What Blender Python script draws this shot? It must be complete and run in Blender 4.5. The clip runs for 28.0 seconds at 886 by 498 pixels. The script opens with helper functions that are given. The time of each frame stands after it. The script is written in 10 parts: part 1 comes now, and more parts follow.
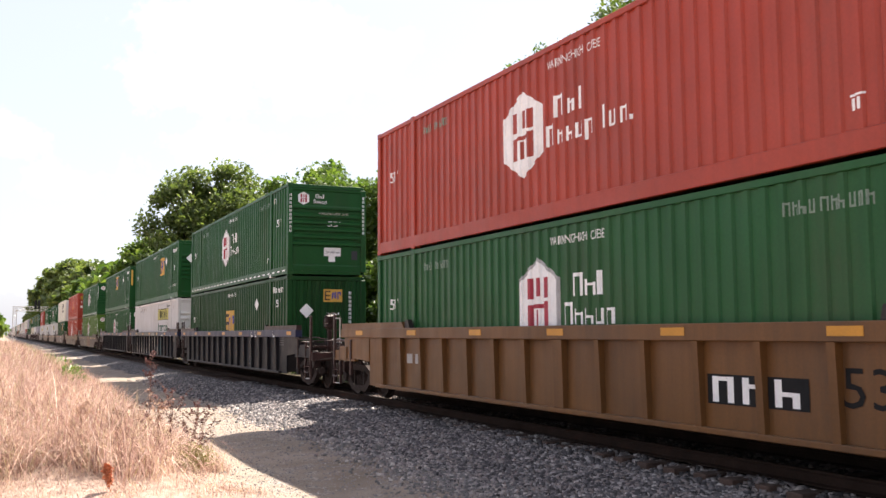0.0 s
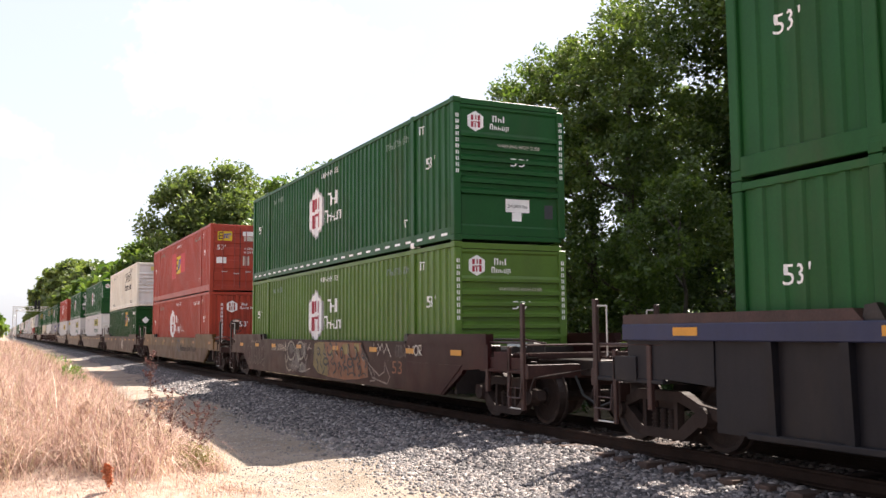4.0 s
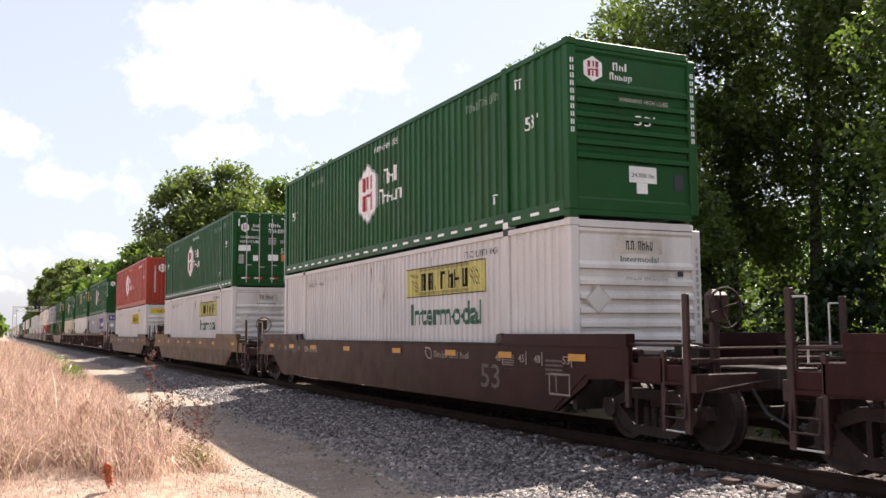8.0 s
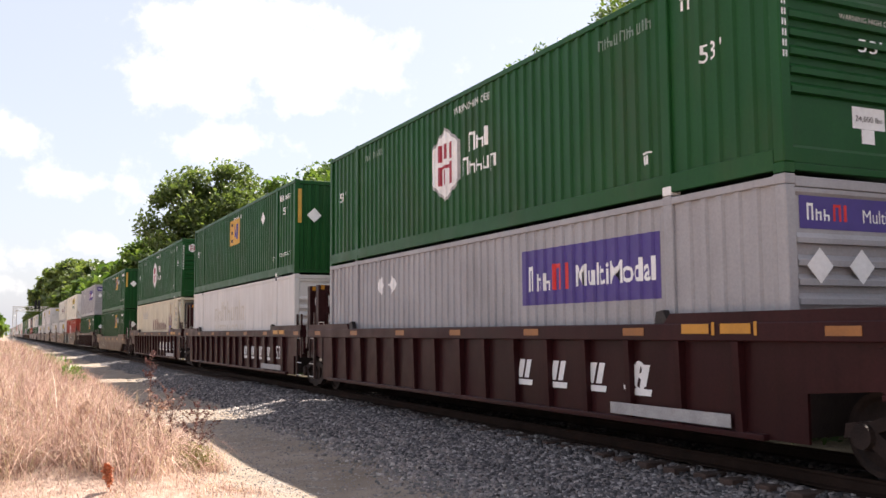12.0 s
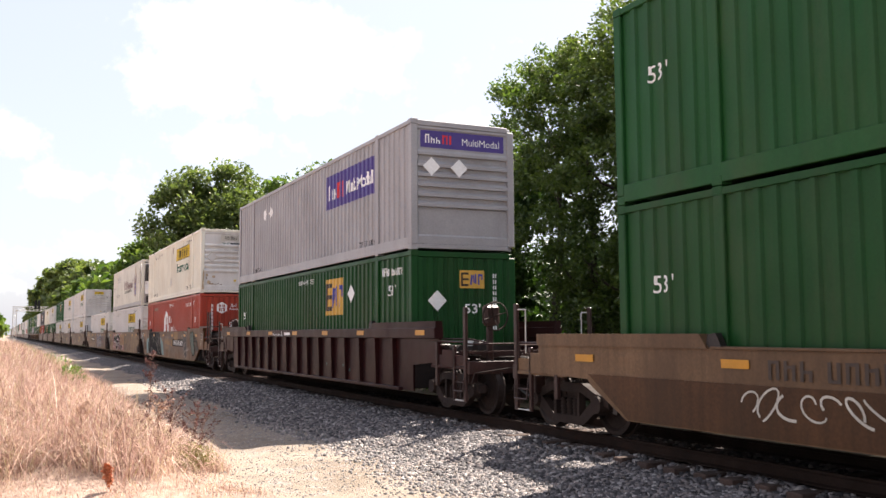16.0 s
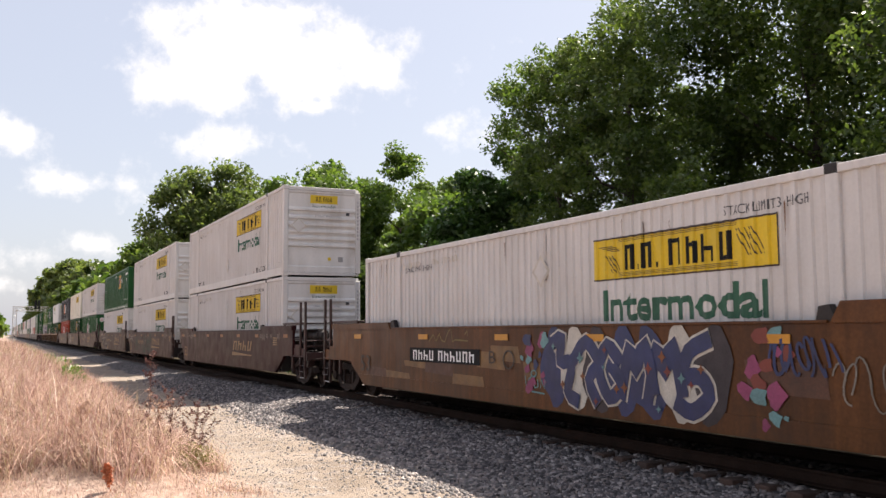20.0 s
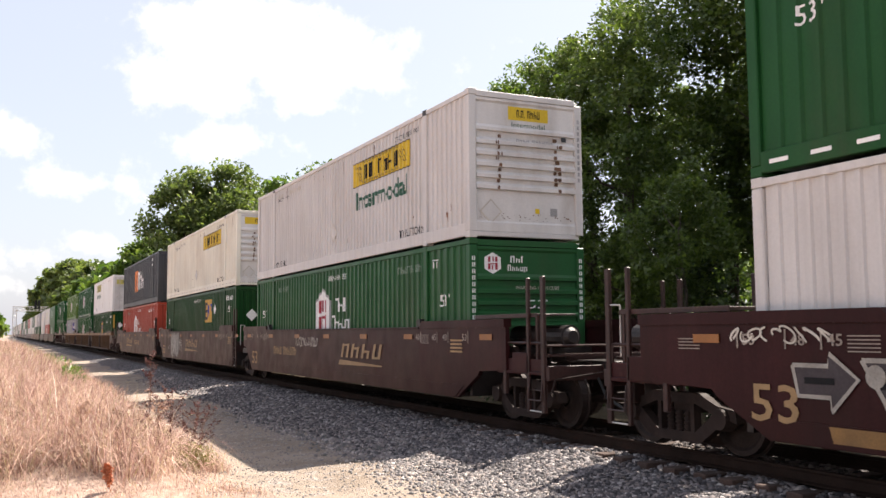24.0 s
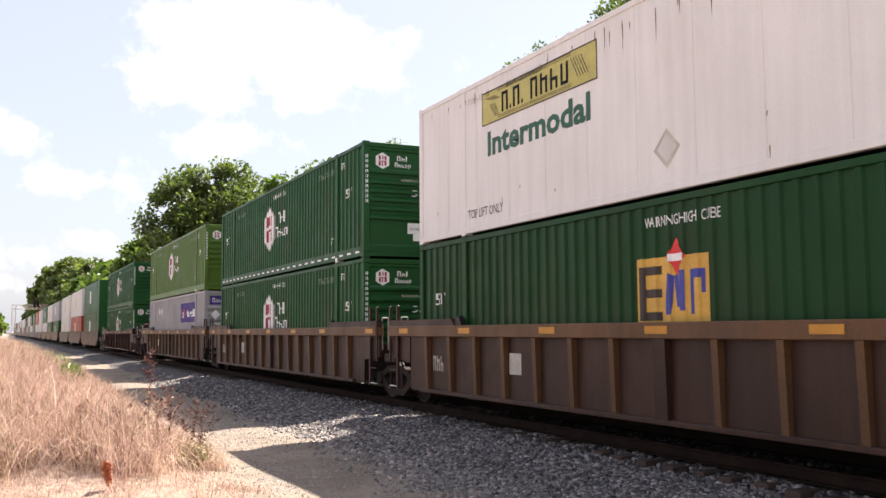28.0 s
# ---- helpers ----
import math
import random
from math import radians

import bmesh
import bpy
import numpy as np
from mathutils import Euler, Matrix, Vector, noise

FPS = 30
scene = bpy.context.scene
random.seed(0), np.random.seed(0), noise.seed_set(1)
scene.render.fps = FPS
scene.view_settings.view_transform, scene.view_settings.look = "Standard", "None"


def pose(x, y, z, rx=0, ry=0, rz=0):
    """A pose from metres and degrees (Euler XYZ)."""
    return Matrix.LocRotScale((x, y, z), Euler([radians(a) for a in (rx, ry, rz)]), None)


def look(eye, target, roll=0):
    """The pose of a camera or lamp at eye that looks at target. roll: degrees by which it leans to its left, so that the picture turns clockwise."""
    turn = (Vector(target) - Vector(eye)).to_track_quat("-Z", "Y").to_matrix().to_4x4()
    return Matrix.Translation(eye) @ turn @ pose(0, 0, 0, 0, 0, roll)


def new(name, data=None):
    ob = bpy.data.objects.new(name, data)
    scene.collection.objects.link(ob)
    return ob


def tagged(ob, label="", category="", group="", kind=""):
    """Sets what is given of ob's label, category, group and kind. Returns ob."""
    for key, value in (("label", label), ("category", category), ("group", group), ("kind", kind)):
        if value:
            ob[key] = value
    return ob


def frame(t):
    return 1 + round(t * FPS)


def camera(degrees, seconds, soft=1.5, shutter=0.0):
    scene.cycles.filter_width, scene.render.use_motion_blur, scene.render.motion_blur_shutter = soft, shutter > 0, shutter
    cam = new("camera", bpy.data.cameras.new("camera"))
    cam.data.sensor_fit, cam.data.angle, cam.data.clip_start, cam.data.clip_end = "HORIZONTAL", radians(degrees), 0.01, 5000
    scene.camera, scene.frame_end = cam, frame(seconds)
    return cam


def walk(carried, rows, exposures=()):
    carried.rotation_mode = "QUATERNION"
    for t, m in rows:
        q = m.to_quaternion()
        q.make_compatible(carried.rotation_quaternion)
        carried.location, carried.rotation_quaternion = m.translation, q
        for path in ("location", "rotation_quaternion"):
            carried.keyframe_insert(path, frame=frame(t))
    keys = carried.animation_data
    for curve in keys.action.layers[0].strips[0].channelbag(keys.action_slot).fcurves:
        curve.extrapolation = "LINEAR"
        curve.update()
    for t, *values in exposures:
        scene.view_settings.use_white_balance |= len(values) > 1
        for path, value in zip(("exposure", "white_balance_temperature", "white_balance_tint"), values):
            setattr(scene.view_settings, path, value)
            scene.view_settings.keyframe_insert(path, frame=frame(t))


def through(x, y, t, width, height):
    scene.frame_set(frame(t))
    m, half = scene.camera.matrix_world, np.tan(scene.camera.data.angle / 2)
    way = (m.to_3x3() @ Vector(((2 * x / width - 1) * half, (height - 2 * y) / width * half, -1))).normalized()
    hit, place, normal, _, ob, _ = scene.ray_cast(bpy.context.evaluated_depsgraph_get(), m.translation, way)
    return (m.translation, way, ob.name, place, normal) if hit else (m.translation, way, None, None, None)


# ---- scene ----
cam = camera(51.17, 28.0, soft=1.5, shutter=0.02)
EYE = (0.0, 0.0, 1.62)


def aim(yaw, pitch, roll):
    a, p = radians(yaw), radians(pitch)
    way = Vector((math.sin(a) * math.cos(p), math.cos(a) * math.cos(p), math.sin(p)))
    return look(EYE, Vector(EYE) + way * 10, roll)


EXPOSURE = [(0.0, 1.6), (5.2, 1.61), (6.2, 1.50), (8.0, 1.41), (14.6, 1.42), (16.0, 1.52), (17.4, 1.42), (18.3, 1.28), (20.0, 1.16), (22.5, 1.27), (24.0, 1.40), (28.0, 1.43)]
# a tripod, nudged a little near the end
walk(cam, [(0.0, aim(25.53, 5.09, -0.39)), (26.2, aim(25.53, 5.09, -0.39)), (26.5, aim(25.58, 4.99, -0.39)), (28.0, aim(25.58, 4.98, -0.39))],
     exposures=[(t, e, 6950, 12) for t, e in EXPOSURE])

# ---- world and sun ----
SUN_WAY = Vector((0.65, 0.224, 1.0)).normalized()      # towards the sun
world = bpy.data.worlds.new("sky")
scene.world = world
world.use_nodes = True
wn, wl = world.node_tree.nodes, world.node_tree.links
wn.clear()


def sky_nodes():
    out = wn.new("ShaderNodeOutputWorld")
    bg = wn.new("ShaderNodeBackground")
    sky = wn.new("ShaderNodeTexSky")
    sky.sky_type, sky.sun_disc = "NISHITA", False
    sky.sun_elevation = math.asin(SUN_WAY.z)
    sky.sun_rotation = math.atan2(SUN_WAY.x, SUN_WAY.y)
    sky.air_density, sky.dust_density, sky.ozone_density = 1.0, 2.2, 1.0
    co = wn.new("ShaderNodeTexCoord")
    # fleecy clouds: two noises over the direction, thicker where the billows are
    puff = wn.new("ShaderNodeTexNoise")
    puff.inputs["Scale"].default_value, puff.inputs["Detail"].default_value = 7.0, 7.0
    puff.inputs["Roughness"].default_value = 0.6
    wl.new(co.outputs["Generated"], puff.inputs["Vector"])
    total = None
    # (direction, width, strength) of the banks of cloud
    for d, w, k in CLOUDS:
        sub = wn.new("ShaderNodeVectorMath")
        sub.operation = "SUBTRACT"
        v = Vector(d).normalized()
        sub.inputs[1].default_value = v
        wl.new(co.outputs["Generated"], sub.inputs[0])
        scale = wn.new("ShaderNodeVectorMath")
        scale.operation = "MULTIPLY"
        scale.inputs[1].default_value = (1 / w[0], 1 / w[0], 1 / w[1])
        wl.new(sub.outputs[0], scale.inputs[0])
        ln = wn.new("ShaderNodeVectorMath")
        ln.operation = "LENGTH"
        wl.new(scale.outputs[0], ln.inputs[0])
        m = wn.new("ShaderNodeMapRange")
        m.inputs["From Min"].default_value, m.inputs["From Max"].default_value = 0.0, 1.6
        m.inputs["To Min"].default_value, m.inputs["To Max"].default_value = k, 0.0
        wl.new(ln.outputs["Value"], m.inputs["Value"])
        if total is None:
            total = m.outputs[0]
        else:
            mx = wn.new("ShaderNodeMath")
            mx.operation = "MAXIMUM"
            wl.new(total, mx.inputs[0])
            wl.new(m.outputs[0], mx.inputs[1])
            total = mx.outputs[0]
    fine = wn.new("ShaderNodeTexNoise")
    fine.inputs["Scale"].default_value, fine.inputs["Detail"].default_value, fine.inputs["Roughness"].default_value = 22.0, 8.0, 0.62
    wl.new(co.outputs["Generated"], fine.inputs["Vector"])
    both = wn.new("ShaderNodeMath")
    both.operation = "MULTIPLY_ADD"
    wl.new(fine.outputs["Fac"], both.inputs[0])
    both.inputs[1].default_value = 1.15
    wl.new(puff.outputs["Fac"], both.inputs[2])
    add = wn.new("ShaderNodeMath")
    add.operation = "MULTIPLY_ADD"
    wl.new(both.outputs[0], add.inputs[0])
    add.inputs[1].default_value = 0.95
    wl.new(total, add.inputs[2])
    ramp = wn.new("ShaderNodeMapRange")
    ramp.interpolation_type = "SMOOTHSTEP"
    ramp.inputs["From Min"].default_value, ramp.inputs["From Max"].default_value = 1.33, 1.78
    wl.new(add.outputs[0], ramp.inputs["Value"])
    mix = wn.new("ShaderNodeMix")
    mix.data_type = "RGBA"
    wl.new(ramp.outputs[0], mix.inputs["Factor"])
    haze = wn.new("ShaderNodeMix")
    haze.data_type = "RGBA"
    haze.inputs["Factor"].default_value = HAZE
    haze.inputs["B"].default_value = (*HAZE_RGB, 1)
    wl.new(sky.outputs[0], haze.inputs["A"])
    wl.new(haze.outputs["Result"], mix.inputs["A"])
    mix.inputs["B"].default_value = (*CLOUD_RGB, 1)
    wl.new(mix.outputs["Result"], bg.inputs["Color"])
    bg.inputs["Strength"].default_value = SKY_STRENGTH
    wl.new(bg.outputs[0], out.inputs["Surface"])


SKY_STRENGTH = 0.0615
HAZE = 0.5
HAZE_RGB = (6.8, 7.3, 8.75)
CLOUD_RGB = (9.6, 9.5, 9.6)
CLOUDS = [((0.240, 0.926, 0.292), (0.175, 0.075), 0.78), ((0.165, 0.953, 0.254), (0.077, 0.036), 0.7), ((0.336, 0.900, 0.278), (0.059, 0.036), 0.7), ((0.264, 0.908, 0.326), (0.071, 0.030), 0.7),
          ((0.205, 0.958, 0.200), (0.085, 0.026), 0.66), ((0.004, 0.981, 0.196), (0.041, 0.030), 0.65), ((0.054, 0.987, 0.151), (0.060, 0.022), 0.66), ((0.020, 0.996, 0.075), (0.06, 0.022), 0.66), ((-0.010, 0.999, 0.045), (0.10, 0.02), 0.60),
          ((0.122, 0.981, 0.150), (0.036, 0.045), 0.64), ((0.085, 0.992, 0.088), (0.035, 0.018), 0.62), ((0.295, 0.926, 0.237), (0.071, 0.015), 0.62), ((0.435, 0.874, 0.215), (0.08, 0.03), 0.42),
          ((0.60, 0.75, 0.55), (0.3, 0.2), 0.6), ((-0.7, 0.4, 0.5), (0.5, 0.2), 0.6), ((-0.5, -0.7, 0.4), (0.6, 0.15), 0.6), ((0.5, -0.8, 0.5), (0.5, 0.2), 0.6)]
sky_nodes()
sun_data = bpy.data.lights.new("sun", "SUN")
sun_data.energy, sun_data.angle, sun_data.color = 5.0, radians(0.5), (1.0, 0.95, 0.88)
sun = new("sun", sun_data)
sun.matrix_world = look(SUN_WAY * 80, (0, 0, 0))


# ---- materials ----
MATS = {}


def shader(name, color, rough=0.6, metal=0.0, vary=0.12, scale=3.0, grain=40.0, bump=0.0, bump_scale=60.0, streak=0.0, dirt=None, dirt_amount=0.0, spec=0.5):
    """Principled surface with blotches, grain, vertical streaks and dirt of its own shape."""
    if name in MATS:
        return MATS[name]
    m = MATS[name] = bpy.data.materials.new(name)
    m.use_nodes = True
    n, l = m.node_tree.nodes, m.node_tree.links
    b = n["Principled BSDF"]
    b.inputs["Roughness"].default_value, b.inputs["Metallic"].default_value = rough, metal
    b.inputs["Specular IOR Level"].default_value = spec
    co = n.new("ShaderNodeTexCoord")
    info = n.new("ShaderNodeObjectInfo")

    def tex(sc, vec=(1, 1, 1), detail=4.0):
        mp = n.new("ShaderNodeMapping")
        mp.inputs["Scale"].default_value = vec
        t = n.new("ShaderNodeTexNoise")
        t.inputs["Scale"].default_value, t.inputs["Detail"].default_value = sc, detail
        l.new(co.outputs["Object"], mp.inputs["Vector"])
        l.new(mp.outputs[0], t.inputs["Vector"])
        return t.outputs["Fac"]

    def ranged(fac, lo, hi, a=0.3, z=0.7):
        r = n.new("ShaderNodeMapRange")
        r.inputs["From Min"].default_value, r.inputs["From Max"].default_value = a, z
        r.inputs["To Min"].default_value, r.inputs["To Max"].default_value = lo, hi
        l.new(fac, r.inputs["Value"])
        return r.outputs[0]

    def times(a, c):
        t = n.new("ShaderNodeMath")
        t.operation = "MULTIPLY"
        l.new(a, t.inputs[0])
        l.new(c, t.inputs[1])
        return t.outputs[0]

    f = times(ranged(tex(scale), 1 - vary, 1 + vary), ranged(tex(grain, detail=2.0), 1 - vary * 0.6, 1 + vary * 0.6))
    f = times(f, ranged(info.outputs["Random"], 1 - vary * 0.35, 1 + vary * 0.35, 0, 1))
    if streak:
        f = times(f, ranged(tex(2.2, (1, 3.0, 0.16)), 1 - streak, 1 + streak * 0.4))
    mul = n.new("ShaderNodeMix")
    mul.data_type, mul.blend_type = "RGBA", "MULTIPLY"
    mul.inputs["Factor"].default_value = 1.0
    mul.inputs["A"].default_value = (*color, 1)
    cc = n.new("ShaderNodeCombineColor")
    for i in range(3):
        l.new(f, cc.inputs[i])
    l.new(cc.outputs[0], mul.inputs["B"])
    res = mul.outputs["Result"]
    if dirt:
        dm = n.new("ShaderNodeMix")
        dm.data_type = "RGBA"
        l.new(times(ranged(tex(0.9, (1, 1, 0.35), 6.0), 0, dirt_amount, 0.46, 0.72), ranged(tex(9.0, (1, 1, 0.4)), 0.4, 1.0)), dm.inputs["Factor"])
        l.new(res, dm.inputs["A"])
        dm.inputs["B"].default_value = (*dirt, 1)
        res = dm.outputs["Result"]
    l.new(res, b.inputs["Base Color"])
    l.new(ranged(tex(scale * 2.3), max(0.03, rough - 0.08), min(1, rough + 0.08)), b.inputs["Roughness"])
    if bump:
        bp = n.new("ShaderNodeBump")
        bp.inputs["Strength"].default_value, bp.inputs["Distance"].default_value = bump, 0.02
        l.new(tex(bump_scale), bp.inputs["Height"])
        l.new(bp.outputs[0], b.inputs["Normal"])
    return m


def paint(name, color, rough=0.42, streak=0.10, dirt=(0.09, 0.06, 0.045), dirt_amount=0.25, vary=0.10, spec=0.3):
    return shader(name, color, rough, 0.0, vary, 0.8, 26.0, 0.05, 9.0, streak, dirt, dirt_amount, spec)


DARK_GREEN = paint("dark_green_paint", (0.0122, 0.073, 0.0195), spec=0.16)
MID_GREEN = paint("mid_green_paint", (0.0115, 0.068, 0.0180), spec=0.16)
LIGHT_GREEN = paint("light_green_paint", (0.077, 0.150, 0.021))
HUB_GREEN = paint("faded_green_paint", (0.0150, 0.083, 0.0260), spec=0.2)
OLD_GREEN = paint("dull_green_paint", (0.0090, 0.0555, 0.0140), spec=0.16)
DEEP_GREEN = paint("deep_green_paint", (0.0074, 0.0475, 0.0118), spec=0.16)
RED = paint("orange_red_paint", (0.340, 0.047, 0.027))
WHITE = paint("white_paint", (0.60, 0.577, 0.56), 0.5, 0.10, (0.30, 0.22, 0.16), 0.22, 0.05)
DIRTY_WHITE = paint("dirty_white_paint", (0.66, 0.635, 0.615), 0.5, 0.12, (0.22, 0.14, 0.09), 0.75, 0.06)
BRIGHT_WHITE = paint("clean_white_paint", (0.74, 0.725, 0.71), 0.5, 0.06, (0.40, 0.33, 0.27), 0.16, 0.04)
AGED_WHITE = paint("aged_white_paint", (0.60, 0.565, 0.49), 0.5, 0.14, (0.33, 0.26, 0.18), 0.40, 0.07)
CREAM = paint("cream_paint", (0.745, 0.71, 0.61), 0.5, 0.10, (0.38, 0.25, 0.14), 0.35, 0.07)
GREY = paint("grey_paint", (0.33, 0.32, 0.33), 0.45, 0.06)
CHARCOAL = paint("charcoal_paint", (0.042, 0.043, 0.050), 0.45, 0.08)
SOOT = shader("soot_black_spray_paint", (0.013, 0.0125, 0.013), 0.8, 0, 0.3, 2.0, 14, spec=0.08)
BROWN = paint("red_brown_paint", (0.0345, 0.0086, 0.0096), 0.4, 0.2, (0.026, 0.011, 0.0105), 0.8, 0.24, 0.12)
DARK_BROWN = paint("dark_brown_paint", (0.0275, 0.0068, 0.0070), 0.4, 0.2, (0.019, 0.0085, 0.0080), 0.8, 0.24, 0.12)
YELLOW_BROWN = paint("weathered_yellow_paint", (0.120, 0.056, 0.0205), 0.45, 0.24, (0.05, 0.03, 0.02), 0.9, 0.24, 0.2)
GOLD_BROWN = paint("weathered_golden_paint", (0.122, 0.063, 0.0185), 0.45, 0.30, (0.055, 0.030, 0.014), 0.9, 0.28, 0.2)
TAN_BROWN = paint("weathered_tan_paint", (0.135, 0.078, 0.043), 0.45, 0.24, (0.06, 0.034, 0.022), 0.8, 0.22, 0.2)
SKIRT_BROWN = paint("dirty_brown_skirt_paint", (0.072, 0.031, 0.0130), 0.45, 0.30, (0.040, 0.020, 0.010), 0.9, 0.30, 0.2)
PALE_TAN = paint("pale_tan_paint", (0.57, 0.505, 0.370), 0.5, 0.14, (0.30, 0.20, 0.12), 0.4, 0.08)
OCHRE = paint("ochre_brown_paint", (0.14, 0.062, 0.020), 0.45, 0.2, (0.06, 0.035, 0.022), 0.7)
ORANGE_BROWN = paint("weathered_orange_paint", (0.112, 0.043, 0.0135), 0.42, 0.36, (0.040, 0.023, 0.017), 0.95, 0.26, 0.2)
RUSTY_BROWN = paint("rusty_brown_paint", (0.047, 0.0205, 0.0130), 0.5, 0.28, (0.029, 0.0165, 0.013), 0.85, 0.2)
RUST_EDGE = paint("worn_yellow_edge_paint", (0.125, 0.060, 0.026), 0.5, 0.2, (0.06, 0.035, 0.025), 0.6, 0.2)
BLUE_GREY = paint("blue_grey_paint", (0.0122, 0.0112, 0.0140), 0.5, 0.18, (0.030, 0.023, 0.019), 0.7, 0.16, 0.2)
BLUE = paint("navy_blue_paint", (0.016, 0.022, 0.062), 0.42, 0.10, (0.05, 0.045, 0.04), 0.4)
GEAR = shader("dark_brown_ironwork", (0.036, 0.0165, 0.0145), 0.45, 0.0, 0.3, 3.0, 30.0, 0.2, 30.0, 0.0, (0.050, 0.030, 0.024), 0.5, 0.3)
GRIME = shader("grimy_steel", (0.018, 0.0125, 0.0115), 0.5, 0.2, 0.35, 3.0, 30.0, 0.25, 30.0, 0.0, (0.05, 0.035, 0.025), 0.6)
TRUCK_STEEL = shader("dusty_cast_steel", (0.025, 0.0165, 0.0145), 0.7, 0.0, 0.3, 4.0, 40.0, 0.3, 40.0, 0.0, (0.045, 0.030, 0.024), 0.6, 0.15)
TANK_RUST = paint("pinkish_rusty_tank_paint", (0.150, 0.080, 0.068), 0.5, 0.2, (0.07, 0.035, 0.028), 0.7, 0.2)
PALE_METAL = shader("pale_galvanised_steel", (0.5, 0.48, 0.46), 0.45, 0.4, 0.15)
RUBBER = shader("black_rubber", (0.012, 0.012, 0.012), 0.6)
D_WHITE = shader("white_lettering", (0.78, 0.77, 0.76), 0.5, 0, 0.08, 2, 18)
D_BLACK = shader("black_lettering", (0.013, 0.013, 0.014), 0.7, 0, 0.1, spec=0.15)
D_GREY = shader("grey_lettering", (0.33, 0.32, 0.32), 0.5, 0, 0.2)
D_DIM = shader("dim_green_lettering", (0.16, 0.22, 0.17), 0.5, 0, 0.2)
D_DIMGREY = shader("dim_grey_lettering", (0.07, 0.068, 0.072), 0.5, 0, 0.2)
D_SPRAY = shader("faded_pale_spray_paint", (0.25, 0.225, 0.18), 0.6, 0, 0.4, 3.0, 16)
D_HAZE = shader("thin_grey_spray_paint", (0.105, 0.085, 0.075), 0.6, 0, 0.4, 3.0, 16)
D_WORN = shader("worn_pale_lettering", (0.23, 0.19, 0.16), 0.6, 0, 0.3)
D_FAINT = shader("faded_lettering", (0.50, 0.46, 0.40), 0.6, 0, 0.2)
D_RED = shader("dark_red_lettering", (0.32, 0.010, 0.030), 0.5, 0, 0.12)
D_SIGNRED = shader("signal_red_paint", (0.62, 0.02, 0.02), 0.45, 0, 0.1)
D_MAROON = shader("maroon_lettering", (0.11, 0.012, 0.012), 0.5, 0, 0.15)
D_GREEN = shader("green_lettering", (0.010, 0.085, 0.045), 0.5, 0, 0.12)
D_YELLOW = shader("yellow_panel", (0.62, 0.42, 0.010), 0.45, 0, 0.08, 2.0, 20)
D_OLIVE = shader("faded_yellow_panel", (0.47, 0.42, 0.12), 0.5, 0, 0.12, 2.0, 20)
D_GOLD = shader("golden_panel", (0.58, 0.33, 0.055), 0.5, 0, 0.12, 2.0, 20)
D_NAVY = shader("navy_lettering", (0.016, 0.020, 0.055), 0.5, 0, 0.15)
D_BLUE = shader("blue_lettering", (0.035, 0.045, 0.28), 0.5, 0, 0.15)
D_PURPLE = shader("purple_panel", (0.055, 0.030, 0.20), 0.45, 0, 0.08)
D_ORANGE = shader("orange_panel", (0.72, 0.20, 0.025), 0.45, 0, 0.1)
D_AMBER = shader("amber_reflector", (0.50, 0.22, 0.014), 0.35, 0, 0.1)
D_BROWN = shader("dark_brown_lettering", (0.035, 0.020, 0.014), 0.5, 0, 0.1)
D_PINK = shader("fresh_red_patch", (0.52, 0.050, 0.055), 0.45, 0, 0.06)
D_PALETEAL = shader("pale_teal_spray_paint", (0.11, 0.23, 0.24), 0.5, 0, 0.25)
D_PINKSPRAY = shader("dull_pink_spray_paint", (0.30, 0.11, 0.12), 0.5, 0, 0.25)
D_RUSTRED = shader("rust_red_lettering", (0.16, 0.028, 0.018), 0.5, 0, 0.15)
D_PATCH = shader("yellow_brown_patch", (0.23, 0.115, 0.030), 0.5, 0, 0.2)
D_TEAL = shader("teal_spray_paint", (0.05, 0.16, 0.15), 0.5, 0, 0.2)
D_MAGENTA = shader("magenta_spray_paint", (0.22, 0.035, 0.10), 0.5, 0, 0.2)
D_GBLUE = shader("deep_blue_spray_paint", (0.013, 0.023, 0.088), 0.45, 0, 0.25)
D_SAND = shader("sand_spray_paint", (0.36, 0.29, 0.22), 0.5, 0, 0.2)
D_FADEDSPRAY = shader("faded_spray_paint", (0.088, 0.065, 0.056), 0.6, 0, 0.25)
D_SMUDGE = shader("pale_yellow_paint_smudge", (0.165, 0.105, 0.026), 0.55, 0, 0.4, 4, 18)
D_SEAGREEN = shader("sea_green_spray_paint", (0.013, 0.050, 0.029), 0.55, 0, 0.25)
D_REDDUST = shader("red_brown_worn_patch", (0.075, 0.026, 0.012), 0.5, 0, 0.3)
D_FADEDGREY = shader("faded_grey_spray_paint", (0.150, 0.120, 0.100), 0.6, 0, 0.3)
D_GRAFGREEN = shader("dark_green_spray_paint", (0.024, 0.060, 0.050), 0.5, 0, 0.2)
D_GRAFORANGE = shader("orange_spray_paint", (0.175, 0.055, 0.014), 0.5, 0, 0.2)
D_DULLAMBER = shader("dull_orange_reflector", (0.27, 0.10, 0.020), 0.4, 0, 0.15)
D_GRAFYELLOW = shader("olive_yellow_spray_paint", (0.150, 0.108, 0.022), 0.5, 0, 0.3)
D_MURK = shader("dark_olive_spray_paint", (0.034, 0.030, 0.026), 0.6, 0, 0.3)
D_BONE = shader("bone_white_spray_paint", (0.30, 0.275, 0.24), 0.55, 0, 0.25)
D_STONE = shader("stone_coloured_spray_paint", (0.165, 0.145, 0.120), 0.55, 0, 0.3)
